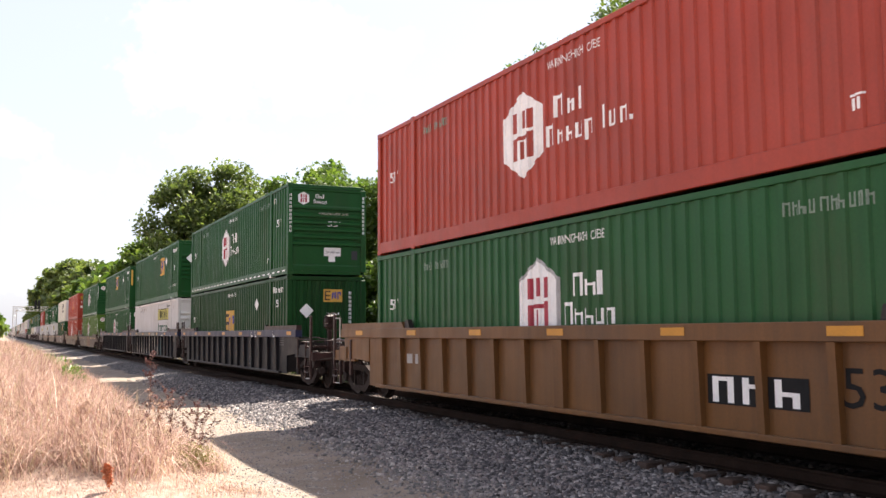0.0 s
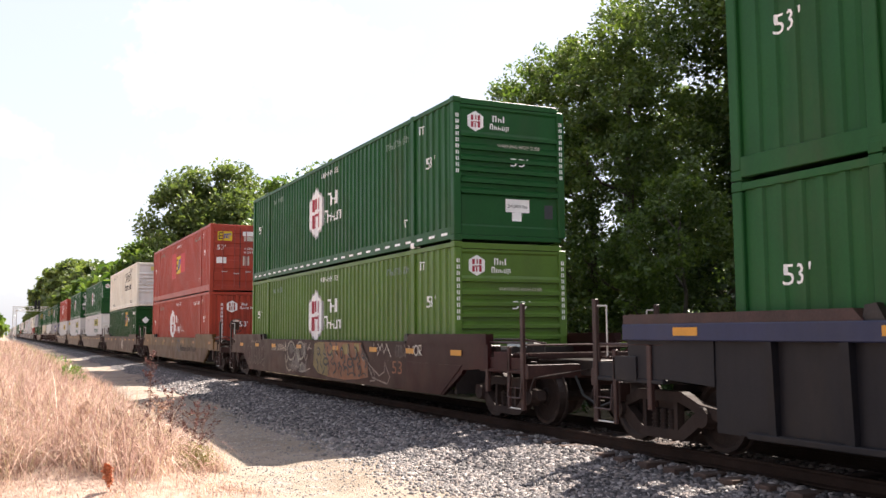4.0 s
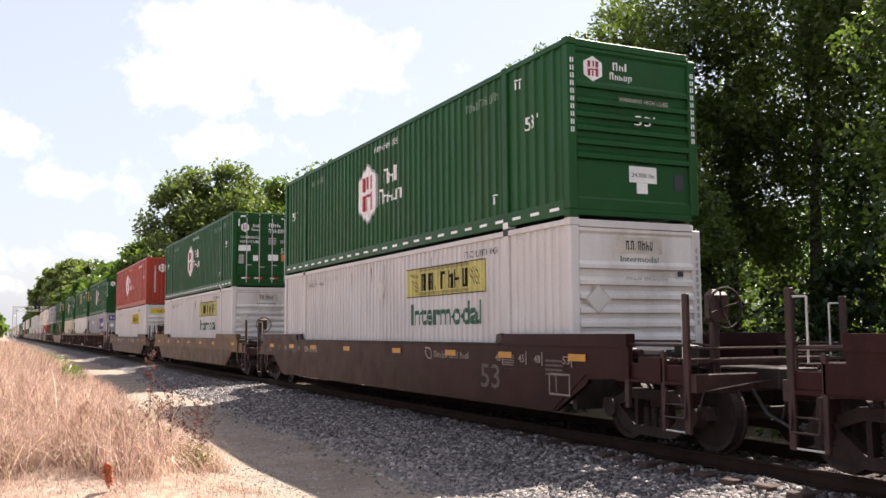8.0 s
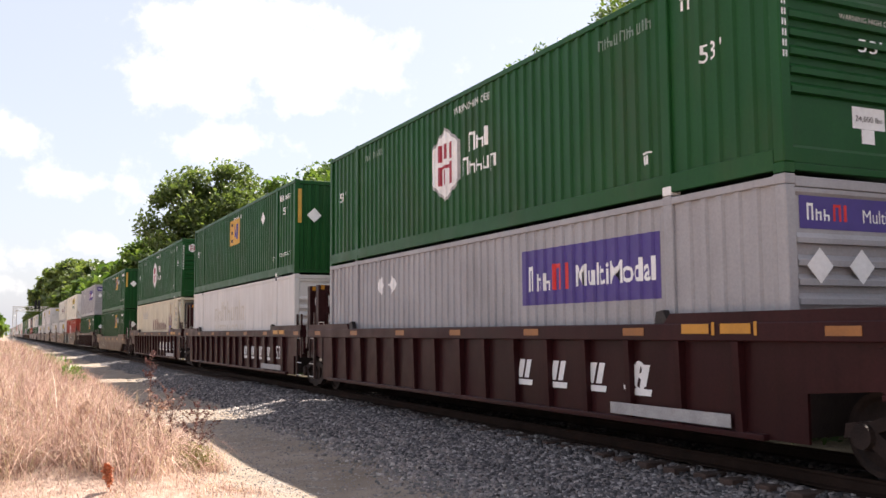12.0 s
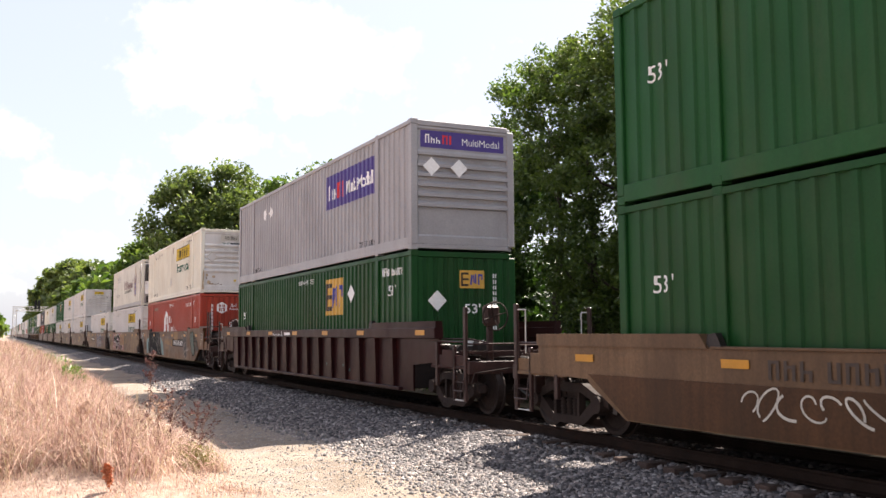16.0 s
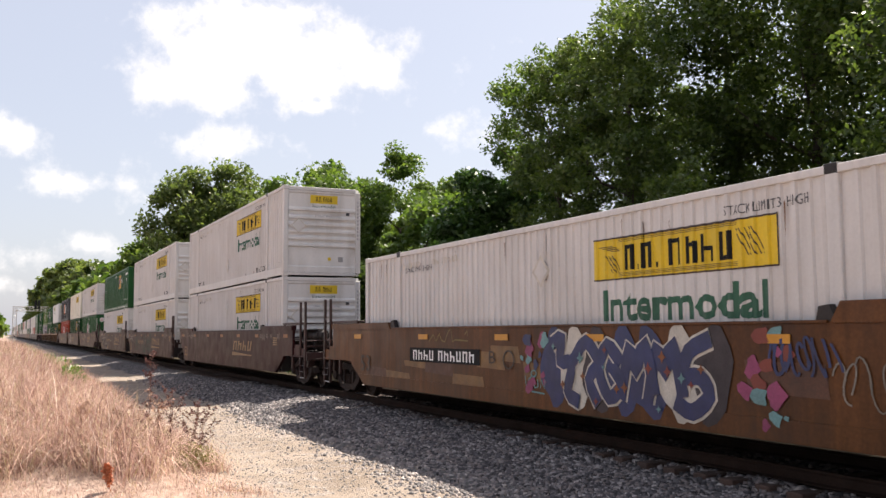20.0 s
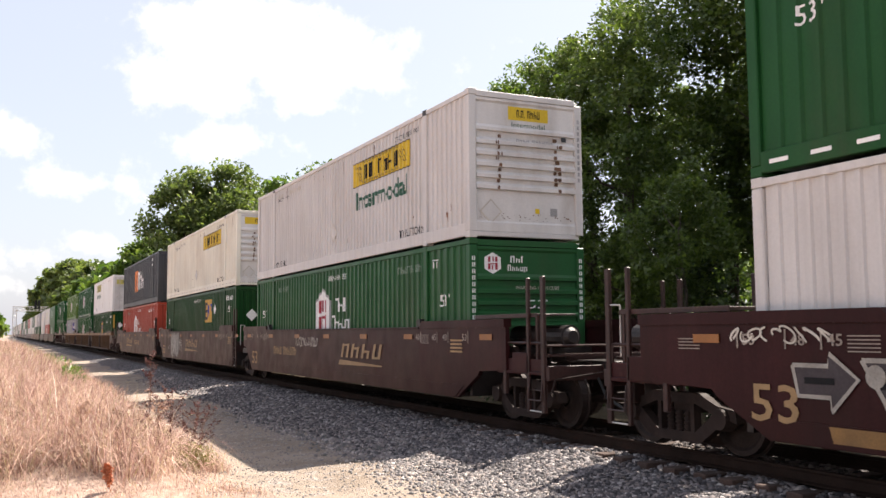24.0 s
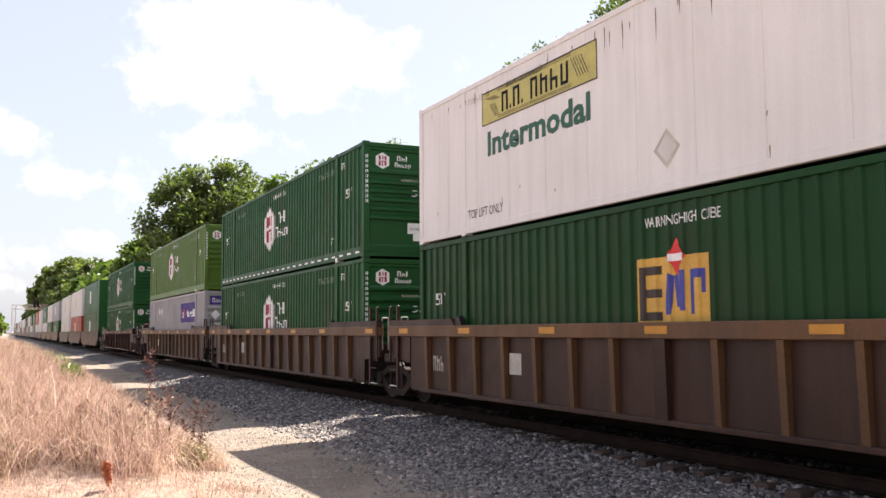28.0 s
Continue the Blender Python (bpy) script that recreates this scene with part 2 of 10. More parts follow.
D_DULLTEAL = shader("dull_teal_spray_paint", (0.032, 0.072, 0.080), 0.55, 0, 0.25)
D_OXBLOOD = shader("oxblood_spray_paint", (0.060, 0.014, 0.016), 0.55, 0, 0.25)
D_PLUM = shader("plum_grey_spray_paint", (0.034, 0.025, 0.029), 0.6, 0, 0.3)
D_TAN = shader("yellow_tan_worn_patch", (0.150, 0.076, 0.025), 0.5, 0, 0.3)
D_FADEDGOLD = shader("gold_lettering", (0.31, 0.19, 0.085), 0.5, 0, 0.15)


# ---- mesh helpers ----
def box(bm, x0, x1, y0, y1, z0, z1, bevel=0.0):
    v = [bm.verts.new(p) for p in ((x0, y0, z0), (x1, y0, z0), (x1, y1, z0), (x0, y1, z0), (x0, y0, z1), (x1, y0, z1), (x1, y1, z1), (x0, y1, z1))]
    fs = [bm.faces.new([v[i] for i in q]) for q in ((3, 2, 1, 0), (4, 5, 6, 7), (0, 1, 5, 4), (1, 2, 6, 5), (2, 3, 7, 6), (3, 0, 4, 7))]
    if bevel:
        edges = list({e for f in fs for e in f.edges})
        bmesh.ops.bevel(bm, geom=edges, offset=bevel, segments=1, affect="EDGES")
    return bm


def prism(bm, poly, axis, a, b):
    """A solid from a polygon: axis x takes (y, z), axis y takes (x, z), axis z takes (x, y)."""
    def at(p, h):
        return {"x": (h, p[0], p[1]), "y": (p[0], h, p[1]), "z": (p[0], p[1], h)}[axis]
    v0 = [bm.verts.new(at(p, a)) for p in poly]
    v1 = [bm.verts.new(at(p, b)) for p in poly]
    k = len(poly)
    fs = [bm.faces.new(v0), bm.faces.new(v1[::-1])] + [bm.faces.new((v0[i], v1[i], v1[(i + 1) % k], v0[(i + 1) % k])) for i in range(k)]
    bmesh.ops.recalc_face_normals(bm, faces=fs)
    return bm


def tube(bm, p0, p1, r0, r1=None, n=8, caps=True):
    r1 = r0 if r1 is None else r1
    p0, p1 = Vector(p0), Vector(p1)
    q = (p1 - p0).to_track_quat("Z", "Y")
    rings = []
    for p, r in ((p0, r0), (p1, r1)):
        rings.append([bm.verts.new(p + q @ Vector((r * math.cos(6.28319 * i / n), r * math.sin(6.28319 * i / n), 0))) for i in range(n)])
    for i in range(n):
        bm.faces.new((rings[0][i], rings[0][(i + 1) % n], rings[1][(i + 1) % n], rings[1][i]))
    if caps:
        bm.faces.new(rings[0][::-1])
        bm.faces.new(rings[1])
    return bm


def pipe(bm, pts, r, n=6):
    for a, b in zip(pts, pts[1:]):
        tube(bm, a, b, r, r, n)
    return bm


MESHES = {}


def cached(key, build):
    """The mesh of that key, built once."""
    if key not in MESHES:
        bm = bmesh.new()
        r = build(bm)
        me = bpy.data.meshes.new(key if isinstance(key, str) else str(key[0]))
        (r or bm).to_mesh(me)
        bm.free()
        MESHES[key] = me
    return MESHES[key]


def mesh_part(name, me, material, parent, label="", m=None):
    key = (me.name, material.name)
    if not me.materials:
        me.materials.append(material)
    elif me.materials[0] != material:
        if key not in MESHES:
            c = me.copy()
            c.materials.clear()
            c.materials.append(material)
            MESHES[key] = c
        me = MESHES[key]
    ob = new(name, me)
    ob.parent = parent
    if m is not None:
        ob.matrix_basis = m
    return tagged(ob, label)


def part(name, bm, material, parent, label=""):
    me = bpy.data.meshes.new(name)
    bm.to_mesh(me)
    bm.free()
    me.materials.append(material)
    ob = new(name, me)
    ob.parent = parent
    return tagged(ob, label)


def bm_new():
    return bmesh.new()


def thing(name, m, label, category, group="", kind=""):
    ob = new(name)
    ob.empty_display_size = 0.3
    ob.matrix_basis = m
    return tagged(ob, label, category, group, kind)


# ---- containers ----
CL, CH = 16.154, 2.90            # length and height of a 53-foot container
HALF = 1.295
BAYS = ((0.17, 1.97), (2.17, 13.98), (14.18, 15.98))
PITCH, DEPTH = 0.281, 0.034
SURF = HALF - 0.022


def corr_points(pitch, depth):
    pts = []
    for a, b in BAYS:
        k = max(1, round((b - a) / pitch))
        w = (b - a) / k
        for i in range(k):
            s = a + i * w
            pts += [(s, SURF), (s + 0.27 * w, SURF), (s + 0.35 * w, SURF - depth), (s + 0.90 * w, SURF - depth), (s + 0.985 * w, SURF)]
        pts.append((b, SURF))
    # a groove on either side of every post
    return [(d, SURF - DEPTH if any(abs(d - e) < 0.02 for bay in BAYS for e in bay) else x) for d, x in pts]


# the usual pressing, and a finer one on the white and cream containers
CORR = {False: corr_points(PITCH, DEPTH), True: corr_points(0.214, 0.031)}
CORR_D = {k: np.array([p[0] for p in v]) for k, v in CORR.items()}
CORR_X = {k: np.array([p[1] for p in v]) for k, v in CORR.items()}
FINE = set()


def corr_at(d, fine):
    return float(np.interp(d, CORR_D[fine], CORR_X[fine]))


def end_corr(k=9, w=0.021):
    pts, a, b = [], -1.12, 1.12
    s = (b - a) / k
    for i in range(k):
        q = a + i * s
        pts += [(q, 0.02), (q + 0.42 * s, 0.02), (q + 0.54 * s, 0.06), (q + 0.88 * s, 0.06)]
    pts.append((b, 0.02))
    return pts


END_CORR = end_corr()


def text_shape(body, size, bold=0.0):
    c = bpy.data.curves.new("writing", "FONT")
    c.offset = bold
    c.body, c.size, c.resolution_u, c.fill_mode = body, size, 2, "FRONT"
    ob = bpy.data.objects.new("writing", c)
    me = bpy.data.meshes.new_from_object(ob)
    bm = bmesh.new()
    bm.from_mesh(me)
    bpy.data.objects.remove(ob)
    bpy.data.curves.remove(c)
    bpy.data.meshes.remove(me)
    return bm


def text_fit(body, width, height=None, bold=0.0):
    bm = text_shape(body, 1.0, bold)
    xs, ys = [v.co.x for v in bm.verts], [v.co.y for v in bm.verts]
    sx = width / (max(xs) - min(xs))
    sy = sx if height is None else height / (max(ys) - min(ys))
    x0, y0 = min(xs), min(ys)
    for v in bm.verts:
        v.co.x, v.co.y = (v.co.x - x0) * sx, (v.co.y - y0) * sy
    return bm


def polys_shape(polys):
    bm = bmesh.new()
    for p in polys:
        bm.faces.new([bm.verts.new((u, v, 0)) for u, v in p])
    return bm


def rect(u0, u1, v0, v1):
    return [(u0, v0), (u1, v0), (u1, v1), (u0, v1)]


def blocks(pattern, width, height):
    """Plain upright bars in the rhythm of a word: T tall, o low, l thin tall, p low with a tail, a space."""
    wide = {"T": 1.0, "o": 0.9, "l": 0.45, "p": 0.9, " ": 0.6, ".": 0.3}
    unit = width / sum(wide[c] for c in pattern)
    u, out = 0.0, []
    for c in pattern:
        w = wide[c] * unit
        if c in "Top":
            top, low = (height if c == "T" else height * 0.68), (-0.25 * height if c == "p" else 0)
            k = len(out) % 4
            # two uprights, tied above, below or half way, the second one shorter now and then
            end = top * (1.0, 1.0, 0.55, 0.8)[k]
            tie = (0.83, 0.0, 0.40, 0.60)[k] * top
            out += [rect(u + 0.10 * w, u + 0.31 * w, low, top), rect(u + 0.61 * w, u + 0.82 * w, 0, end), rect(u + 0.311 * w, u + 0.609 * w, tie, tie + 0.16 * top)]
        elif c == "l":
            out.append(rect(u + 0.15 * w, u + 0.75 * w, 0, height))
        elif c == ".":
            out.append(rect(u + 0.1 * w, u + 0.6 * w, 0, height * 0.2))
        u += w
    return out


def wrap_side(bm, left, base, lift, smooth, fine=False):
    """Lay a flat shape (u to the right, v up) on the near side: left edge at `left` metres from the front end."""
    if not smooth:
        us = [v.co.x for v in bm.verts]
        for d in CORR_D[fine][(CORR_D[fine] < left - min(us)) & (CORR_D[fine] > left - max(us))]:
            bmesh.ops.bisect_plane(bm, geom=bm.verts[:] + bm.edges[:] + bm.faces[:], plane_co=(left - d, 0, 0), plane_no=(1, 0, 0))
    for v in bm.verts:
        d, h = left - v.co.x, base + v.co.y
        v.co = (-(SURF if smooth else corr_at(d, fine)) - lift, d, h)
    return bm


def wrap_end(bm, left, base, lift, y):
    """Lay a flat shape on an end that faces forwards, left edge at x = left."""
    for v in bm.verts:
        v.co = (left + v.co.x, y - lift, base + v.co.y)
    return bm


def decal(parent, key, shape, left, base, material, name="lettering", layer=1, smooth=False, end=None, label="", scale=1.0):
    fine = parent.name in FINE
    k = ("decal", key, round(left, 3), round(base, 3), layer, smooth, end, fine)

    def build(bm):
        s = shape()
        (wrap_side(s, left, base, 0.004 * layer, smooth, fine) if end is None else wrap_end(s, left, base, 0.004 * layer, end))
        me = bpy.data.meshes.new("tmp")
        s.to_mesh(me)
        s.free()
        bm.from_mesh(me)
        bpy.data.meshes.remove(me)
    ob = mesh_part(name, cached(k, build), material, parent, label)
    # bars too small to pick apart
    return tagged(ob, kind="stuff") if name in ("brand_mark", "stencil", "scroll", "faded_mark") else ob


def side_mesh(bm, smooth, start=0.0, fine=False):
    if smooth:
        pts = []
        for i in range(14):
            y = max(0.17, start) + i * (CL - 0.17 - max(0.17, start)) / 13
            if 0 < i < 13:
                pts += [(y - 0.018, SURF), (y - 0.009, SURF - 0.010), (y + 0.009, SURF - 0.010), (y + 0.018, SURF)]
            else:
                pts.append((y, SURF))
    else:
        pts = CORR[fine]
    for i in range(len(pts) - 1):
        (d0, x0), (d1, x1) = pts[i], pts[i + 1]
        q = [bm.verts.new((-x, d, z)) for x, d, z in ((x0, d0, 0.15), (x1, d1, 0.15), (x1, d1, 2.80), (x0, d0, 2.80))]
        bm.faces.new(q[::-1])
    box(bm, -1.225, -1.205, max(0.17, start), CL - 0.17, 0.15, 2.80)
    if start:
        box(bm, -HALF, -1.20, start - 0.05, start + 0.05, 0.165, 2.79, 0.01)
    bmesh.ops.remove_doubles(bm, verts=bm.verts, dist=0.0005)


def nose_mesh(bm):
    # smooth upper panel, six pressed ribs, smooth lower panel
    prof = [(0.13, 0.03), (0.30, 0.03), (0.34, 0.06), (0.93, 0.06)]
    z = 0.95
    for i in range(5):
        prof += [(z, 0.068), (z + 0.008, -0.003), (z + 0.075, -0.003), (z + 0.14, 0.068)]
        z += 0.2225
    prof += [(2.10, 0.068), (2.11, 0.0), (2.17, 0.0), (2.23, 0.045), (2.66, 0.045), (2.70, 0.012), (2.75, 0.012)]
    for (z0, y0), (z1, y1) in zip(prof, prof[1:]):
        if z1 <= z0:
            continue
        q = [bm.verts.new(p) for p in ((-1.13, y0, z0), (1.13, y0, z0), (1.13, y1, z1), (-1.13, y1, z1))]
        bm.faces.new(q)
    box(bm, -1.13, 1.13, 0.075, 0.10, 0.13, 2.75)
    bmesh.ops.remove_doubles(bm, verts=bm.verts, dist=0.0005)


def end_corr_mesh(bm):
    for (x0, y0), (x1, y1) in zip(END_CORR, END_CORR[1:]):
        q = [bm.verts.new(p) for p in ((x0, y0, 0.13), (x1, y1, 0.13), (x1, y1, 2.75), (x0, y0, 2.75))]
        bm.faces.new(q)
    box(bm, -1.13, 1.13, 0.075, 0.10, 0.13, 2.75)
    bmesh.ops.remove_doubles(bm, verts=bm.verts, dist=0.0005)


def door_mesh(bm):
    # one leaf, 1.10 wide, with four shallow pressings
    prof = [(0.11, 0.012), (0.20, 0.012)]
    for z in (0.24, 0.78, 1.32, 1.86, 2.30):
        prof += [(z, 0.012), (z + 0.03, 0.035), (z + 0.19, 0.035), (z + 0.22, 0.012)]
    prof += [(2.76, 0.012)]
    for (z0, y0), (z1, y1) in zip(prof, prof[1:]):
        q = [bm.verts.new(p) for p in ((0, y0, z0), (1.10, y0, z0), (1.10, y1, z1), (0, y1, z1))]
        bm.faces.new(q)
    box(bm, 0, 1.10, 0.05, 0.075, 0.11, 2.76)
    bmesh.ops.remove_doubles(bm, verts=bm.verts, dist=0.0005)


def casting_mesh(bm):
    box(bm, -0.085, 0.085, -0.09, 0.09, 0, 0.12, 0.008)
    # oval hole in the outer face
    prism(bm, [(-0.06, 0.03), (0.06, 0.03), (0.06, 0.09), (-0.06, 0.09)], "x", -0.0875, -0.086)


def container(y, z, side="corr", end="nose", mat=None, label="", end_mat=None, group="containers on the train", detail=True, rail_mat=None):
    """A 53-foot container whose front end stands at y and whose base is at z; the parts are in its own space."""
    c = thing("shipping_container", pose(TRACK_X, y, z), label, "container", group)
    smooth, fine = side == "smooth", side == "fine"
    if fine:
        FINE.add(c.name)
    mesh_part("side_panel", cached(("side", side, end == "open"), lambda bm: side_mesh(bm, smooth, 0.98 if end == "open" else 0.0, fine)), mat, c)
    mesh_part("side_panel", cached(("far_side", end == "open"), lambda bm: box(bm, 1.23, 1.285, 0.98 if end == "open" else 0.17, CL - 0.17, 0.15, 2.80)), mat, c)
    mesh_part("roof", cached(("roof", end == "open"), lambda bm: box(bm, -1.22, 1.22, 0.98 if end == "open" else 0.12, CL - 0.12, 2.82, 2.86)), mat, c)
    mesh_part("floor", cached("cfloor", lambda bm: box(bm, -1.2, 1.2, 0.12, CL - 0.12, 0.10, 0.14)), GRIME, c, "grimy steel underside")
    for sx in (-1, 1):
        a, b = sorted((sx * (HALF - 0.003), sx * 1.20))
        mesh_part("top_rail", cached(("trail", sx), lambda bm: box(bm, a, b, 0.165, CL - 0.165, 2.79, 2.885, 0.008)), mat, c)
        mesh_part("bottom_rail", cached(("brail", sx, smooth, rail_mat is None), lambda bm: box(bm, a, b, 0.165, CL - 0.165, 0.035, 0.28 if rail_mat else 0.165 if smooth else 0.285, 0.008)), rail_mat or mat, c)
        for y0, y1 in ((0.0, 0.165), (CL - 0.165, CL)):
            mesh_part("corner_post", cached(("cpost", sx, y0), lambda bm: box(bm, *sorted((sx * HALF, sx * 1.13)), y0, y1, 0.12, 2.78, 0.015)), mat, c)
        if sx < 0:
            for y0 in (1.98, 13.99):
                mesh_part("side_post", cached(("spost", sx, y0), lambda bm: box(bm, *sorted((sx * (HALF - 0.001), sx * 1.20)), y0, y0 + 0.18, 0.16, 2.80, 0.012)), mat, c)
    mesh_part("front_header", cached("fhead", lambda bm: box(bm, -1.13, 1.13, 0.004, 0.12, 2.76, 2.88, 0.008)), mat, c)
    mesh_part("front_sill", cached("fsill", lambda bm: box(bm, -1.13, 1.13, 0.004, 0.12, 0.03, 0.12, 0.008)), mat, c)
    mesh_part("rear_panel", cached("rpanel", lambda bm: box(bm, -1.13, 1.13, CL - 0.10, CL - 0.02, 0.03, 2.88)), mat, c)
    cast = cached("casting", casting_mesh)
    spots = [(-1.21, 0.09), (-1.21, CL - 0.09), (-1.213, 2.07), (-1.213, 14.08)] if detail else [(-1.21, 0.09), (-1.21, CL - 0.09)]
    for cx, cy in spots:
        for cz in (0.0, 2.784):
            mesh_part("corner_casting", cast, GRIME if mat in (WHITE, CREAM) and cz and 1 < cy < 15 else mat if cy != 2.07 or cz else CASTING_TONE.get(mat.name, mat), c, m=pose(cx, cy, cz, 0, 0, 0 if cx < 0 else 180))
    em = end_mat or mat
    if end == "nose":
        mesh_part("end_panel", cached("nose", nose_mesh), em, c, "ribbed end panel")
    elif end == "corr":
        mesh_part("end_panel", cached("endcorr", end_corr_mesh), em, c, "corrugated end panel")
    elif end == "doors":
        leaf, rod = cached("leaf", door_mesh), cached("rod", lambda bm: tube(bm, (0, 0, 0.05), (0, 0, 2.82), 0.019, n=8))
        keeper = cached("keeper", lambda bm: box(bm, -0.04, 0.04, -0.02, 0.02, 0, 0.10, 0.006))
        for x0 in (-1.115, 0.015):
            d = mesh_part("door", leaf, em, c, "closed container door", pose(x0, 0, 0))
            for rx in (0.36, 0.86) if x0 < 0 else (0.24, 0.74):
                r = mesh_part("lock_rod", rod, PALE_METAL if mat is not RED else RED_ROD, d, "upright lock rod", pose(rx, -0.018, 0))
                for kz in (0.05, 2.68):
                    mesh_part("rod_keeper", keeper, em, d, m=pose(rx, -0.02, kz))
                mesh_part("handle", cached("dhandle", lambda bm: box(bm, -0.04, 0.20, -0.02, 0.0, 0, 0.035, 0.006)), PALE_METAL, d, m=pose(rx, -0.03, 0.82 if rx < 0.5 else 0.74))
            for kz in (0.3, 0.9, 1.5, 2.1, 2.6):
                mesh_part("hinge", cached("hinge", lambda bm: box(bm, -0.03, 0.05, -0.03, 0.02, 0, 0.09, 0.006)), em, d, m=pose(0 if x0 < 0 else 1.08, 0, kz))
        mesh_part("door_gasket", cached("gasket", lambda bm: box(bm, -0.014, 0.014, 0.02, 0.06, 0.11, 2.76)), RUBBER, c, "black rubber door seal")
    return c


def open_frame_end(c, mat, tower_white=True):
    """The open front of a cold-store container: frame, braces, machine."""
    unit = mesh_part("cooling_unit", cached("reefer_low", lambda bm: prism(bm, [(-0.95, 0.30), (-0.80, 0.12), (0.80, 0.12), (0.95, 0.30), (0.95, 0.95), (-0.95, 0.95)], "z", 0.72, 1.55)), D_WHITE, c, "white and black cooling unit")
    mesh_part("housing", cached("reefer_up", lambda bm: prism(bm, [(-0.95, 0.30), (-0.80, 0.12), (0.80, 0.12), (0.95, 0.30), (0.95, 0.95), (-0.95, 0.95)], "z", 1.555, 2.62)), RUBBER, unit)
    mesh_part("front_cover", cached("reefer_cover", lambda bm: box(bm, -0.22, 0.52, 0.085, 0.14, 1.60, 2.63, 0.02)), D_WHITE, unit, "white cover")
    mesh_part("control_panel", cached("reefer_ctl", lambda bm: box(bm, -0.15, 0.42, 0.07, 0.10, 1.62, 1.95, 0.01)), CHARCOAL, unit)
    mesh_part("badge", cached("reefer_badge", lambda bm: box(bm, 0.0, 0.36, 0.075, 0.09, 2.02, 2.34, 0.006)), D_BLUE, unit, "square blue badge")
    for i in range(7):
        mesh_part("louvre", cached("louvre", lambda bm: box(bm, -0.80, -0.27, 0.09, 0.16, 0, 0.05, 0.01)), CHARCOAL, unit, m=pose(0, 0, 1.66 + i * 0.135))
    for x0, w in ((-0.6, 0.22), (0.2, 0.26), (0.55, 0.22)):
        mesh_part("vent", cached(("vent", w), lambda bm: box(bm, 0, w, 0.10, 0.14, 0, 0.08, 0.008)), RUBBER, unit, m=pose(x0, 0, 0.92))
    mesh_part("fuel_tank", cached("ftank", lambda bm: box(bm, -0.9, 1.0, 0.10, 0.75, 0.20, 0.62, 0.04)), TRUCK_STEEL, c, "dull grey fuel tank")
    mesh_part("bulkhead", cached("bulk", lambda bm: box(bm, -1.12, 1.12, 0.98, 1.05, 0.13, 2.76)), mat, c)
    for sx in (-1, 1):
        mesh_part("brace", cached(("brace", sx), lambda bm: pipe(bm, [(sx * 1.22, 0.95, 2.7), (sx * 1.22, 0.12, 1.45), (sx * 1.22, 0.95, 0.2)], 0.035, 8)), mat, c)
        mesh_part("tie_bar", cached(("tieb", sx), lambda bm: tube(bm, (sx * 1.22, 0.12, 1.40), (sx * 0.9, 0.3, 1.40), 0.03)), mat, c)


RED_ROD = paint("red_rod_paint", (0.30, 0.06, 0.05), 0.4)
CASTING_TONE = {"dark_green_paint": D_WHITE, "mid_green_paint": D_WHITE, "light_green_paint": D_WHITE, "faded_green_paint": D_WHITE, "deep_green_paint": D_WHITE, "dull_green_paint": D_WHITE}


def hexagon(w, h, cut=0.52):
    return [(-w / 2, -h * cut / 2), (0, -h / 2), (w / 2, -h * cut / 2), (w / 2, h * cut / 2), (0, h / 2), (-w / 2, h * cut / 2)]


def hex_bars(w, h):
    a, b = w * 0.14, w * 0.29
    return [rect(-b, -a, -h * 0.30, -h * 0.02), rect(-b, -a, h * 0.05, h * 0.30), rect(a, b, -h * 0.30, h * 0.02), rect(a, b, h * 0.06, h * 0.30),
            rect(-a * 0.99, a * 0.99, -h * 0.06, -h * 0.01), rect(-w * 0.06, w * 0.02, -h * 0.30, -h * 0.08), rect(-w * 0.02, w * 0.06, h * 0.08, h * 0.30)]


def marks(c, smooth=False, mat=None, number=3.6, rear=True, bright=False, feet=1.62):
    """The small stencils that most of the containers carry on their sides."""
    mat = mat or D_WHITE
    decal(c, "t53", lambda: text_fit("53'", 0.38, 0.25), 1.38, feet, mat, smooth=smooth)
    if rear:
        decal(c, "t53", lambda: text_fit("53'", 0.38, 0.25), 15.40, 1.62, mat, smooth=smooth)
    decal(c, "tp", lambda: polys_shape([rect(0, 0.20, 0.15, 0.175), rect(0.02, 0.06, 0, 0.13), rect(0.11, 0.15, 0, 0.13)]), 1.72, 2.42, mat, "stencil", smooth=smooth)
    decal(c, "tp", lambda: polys_shape([rect(0, 0.20, 0.15, 0.175), rect(0.02, 0.06, 0, 0.13), rect(0.11, 0.15, 0, 0.13)]), 2.62, 0.50, mat, "stencil", smooth=smooth)
    if number:
        decal(c, "num", lambda: polys_shape(blocks("TTTT TTTTTT", 1.25, 0.16)), number, 2.40, mat if number < 3 or bright else D_DIM, "stencil", smooth=smooth)
        if number > 3:
            decal(c, "num", lambda: polys_shape(blocks("TTTT TTTTTT", 1.25, 0.16)), 13.6, 2.40, D_DIM, "stencil", smooth=smooth)
    decal(c, "warn", lambda: text_fit("WARNING HIGH CUBE", 1.5, 0.14), 8.6, 2.50, mat, smooth=smooth)


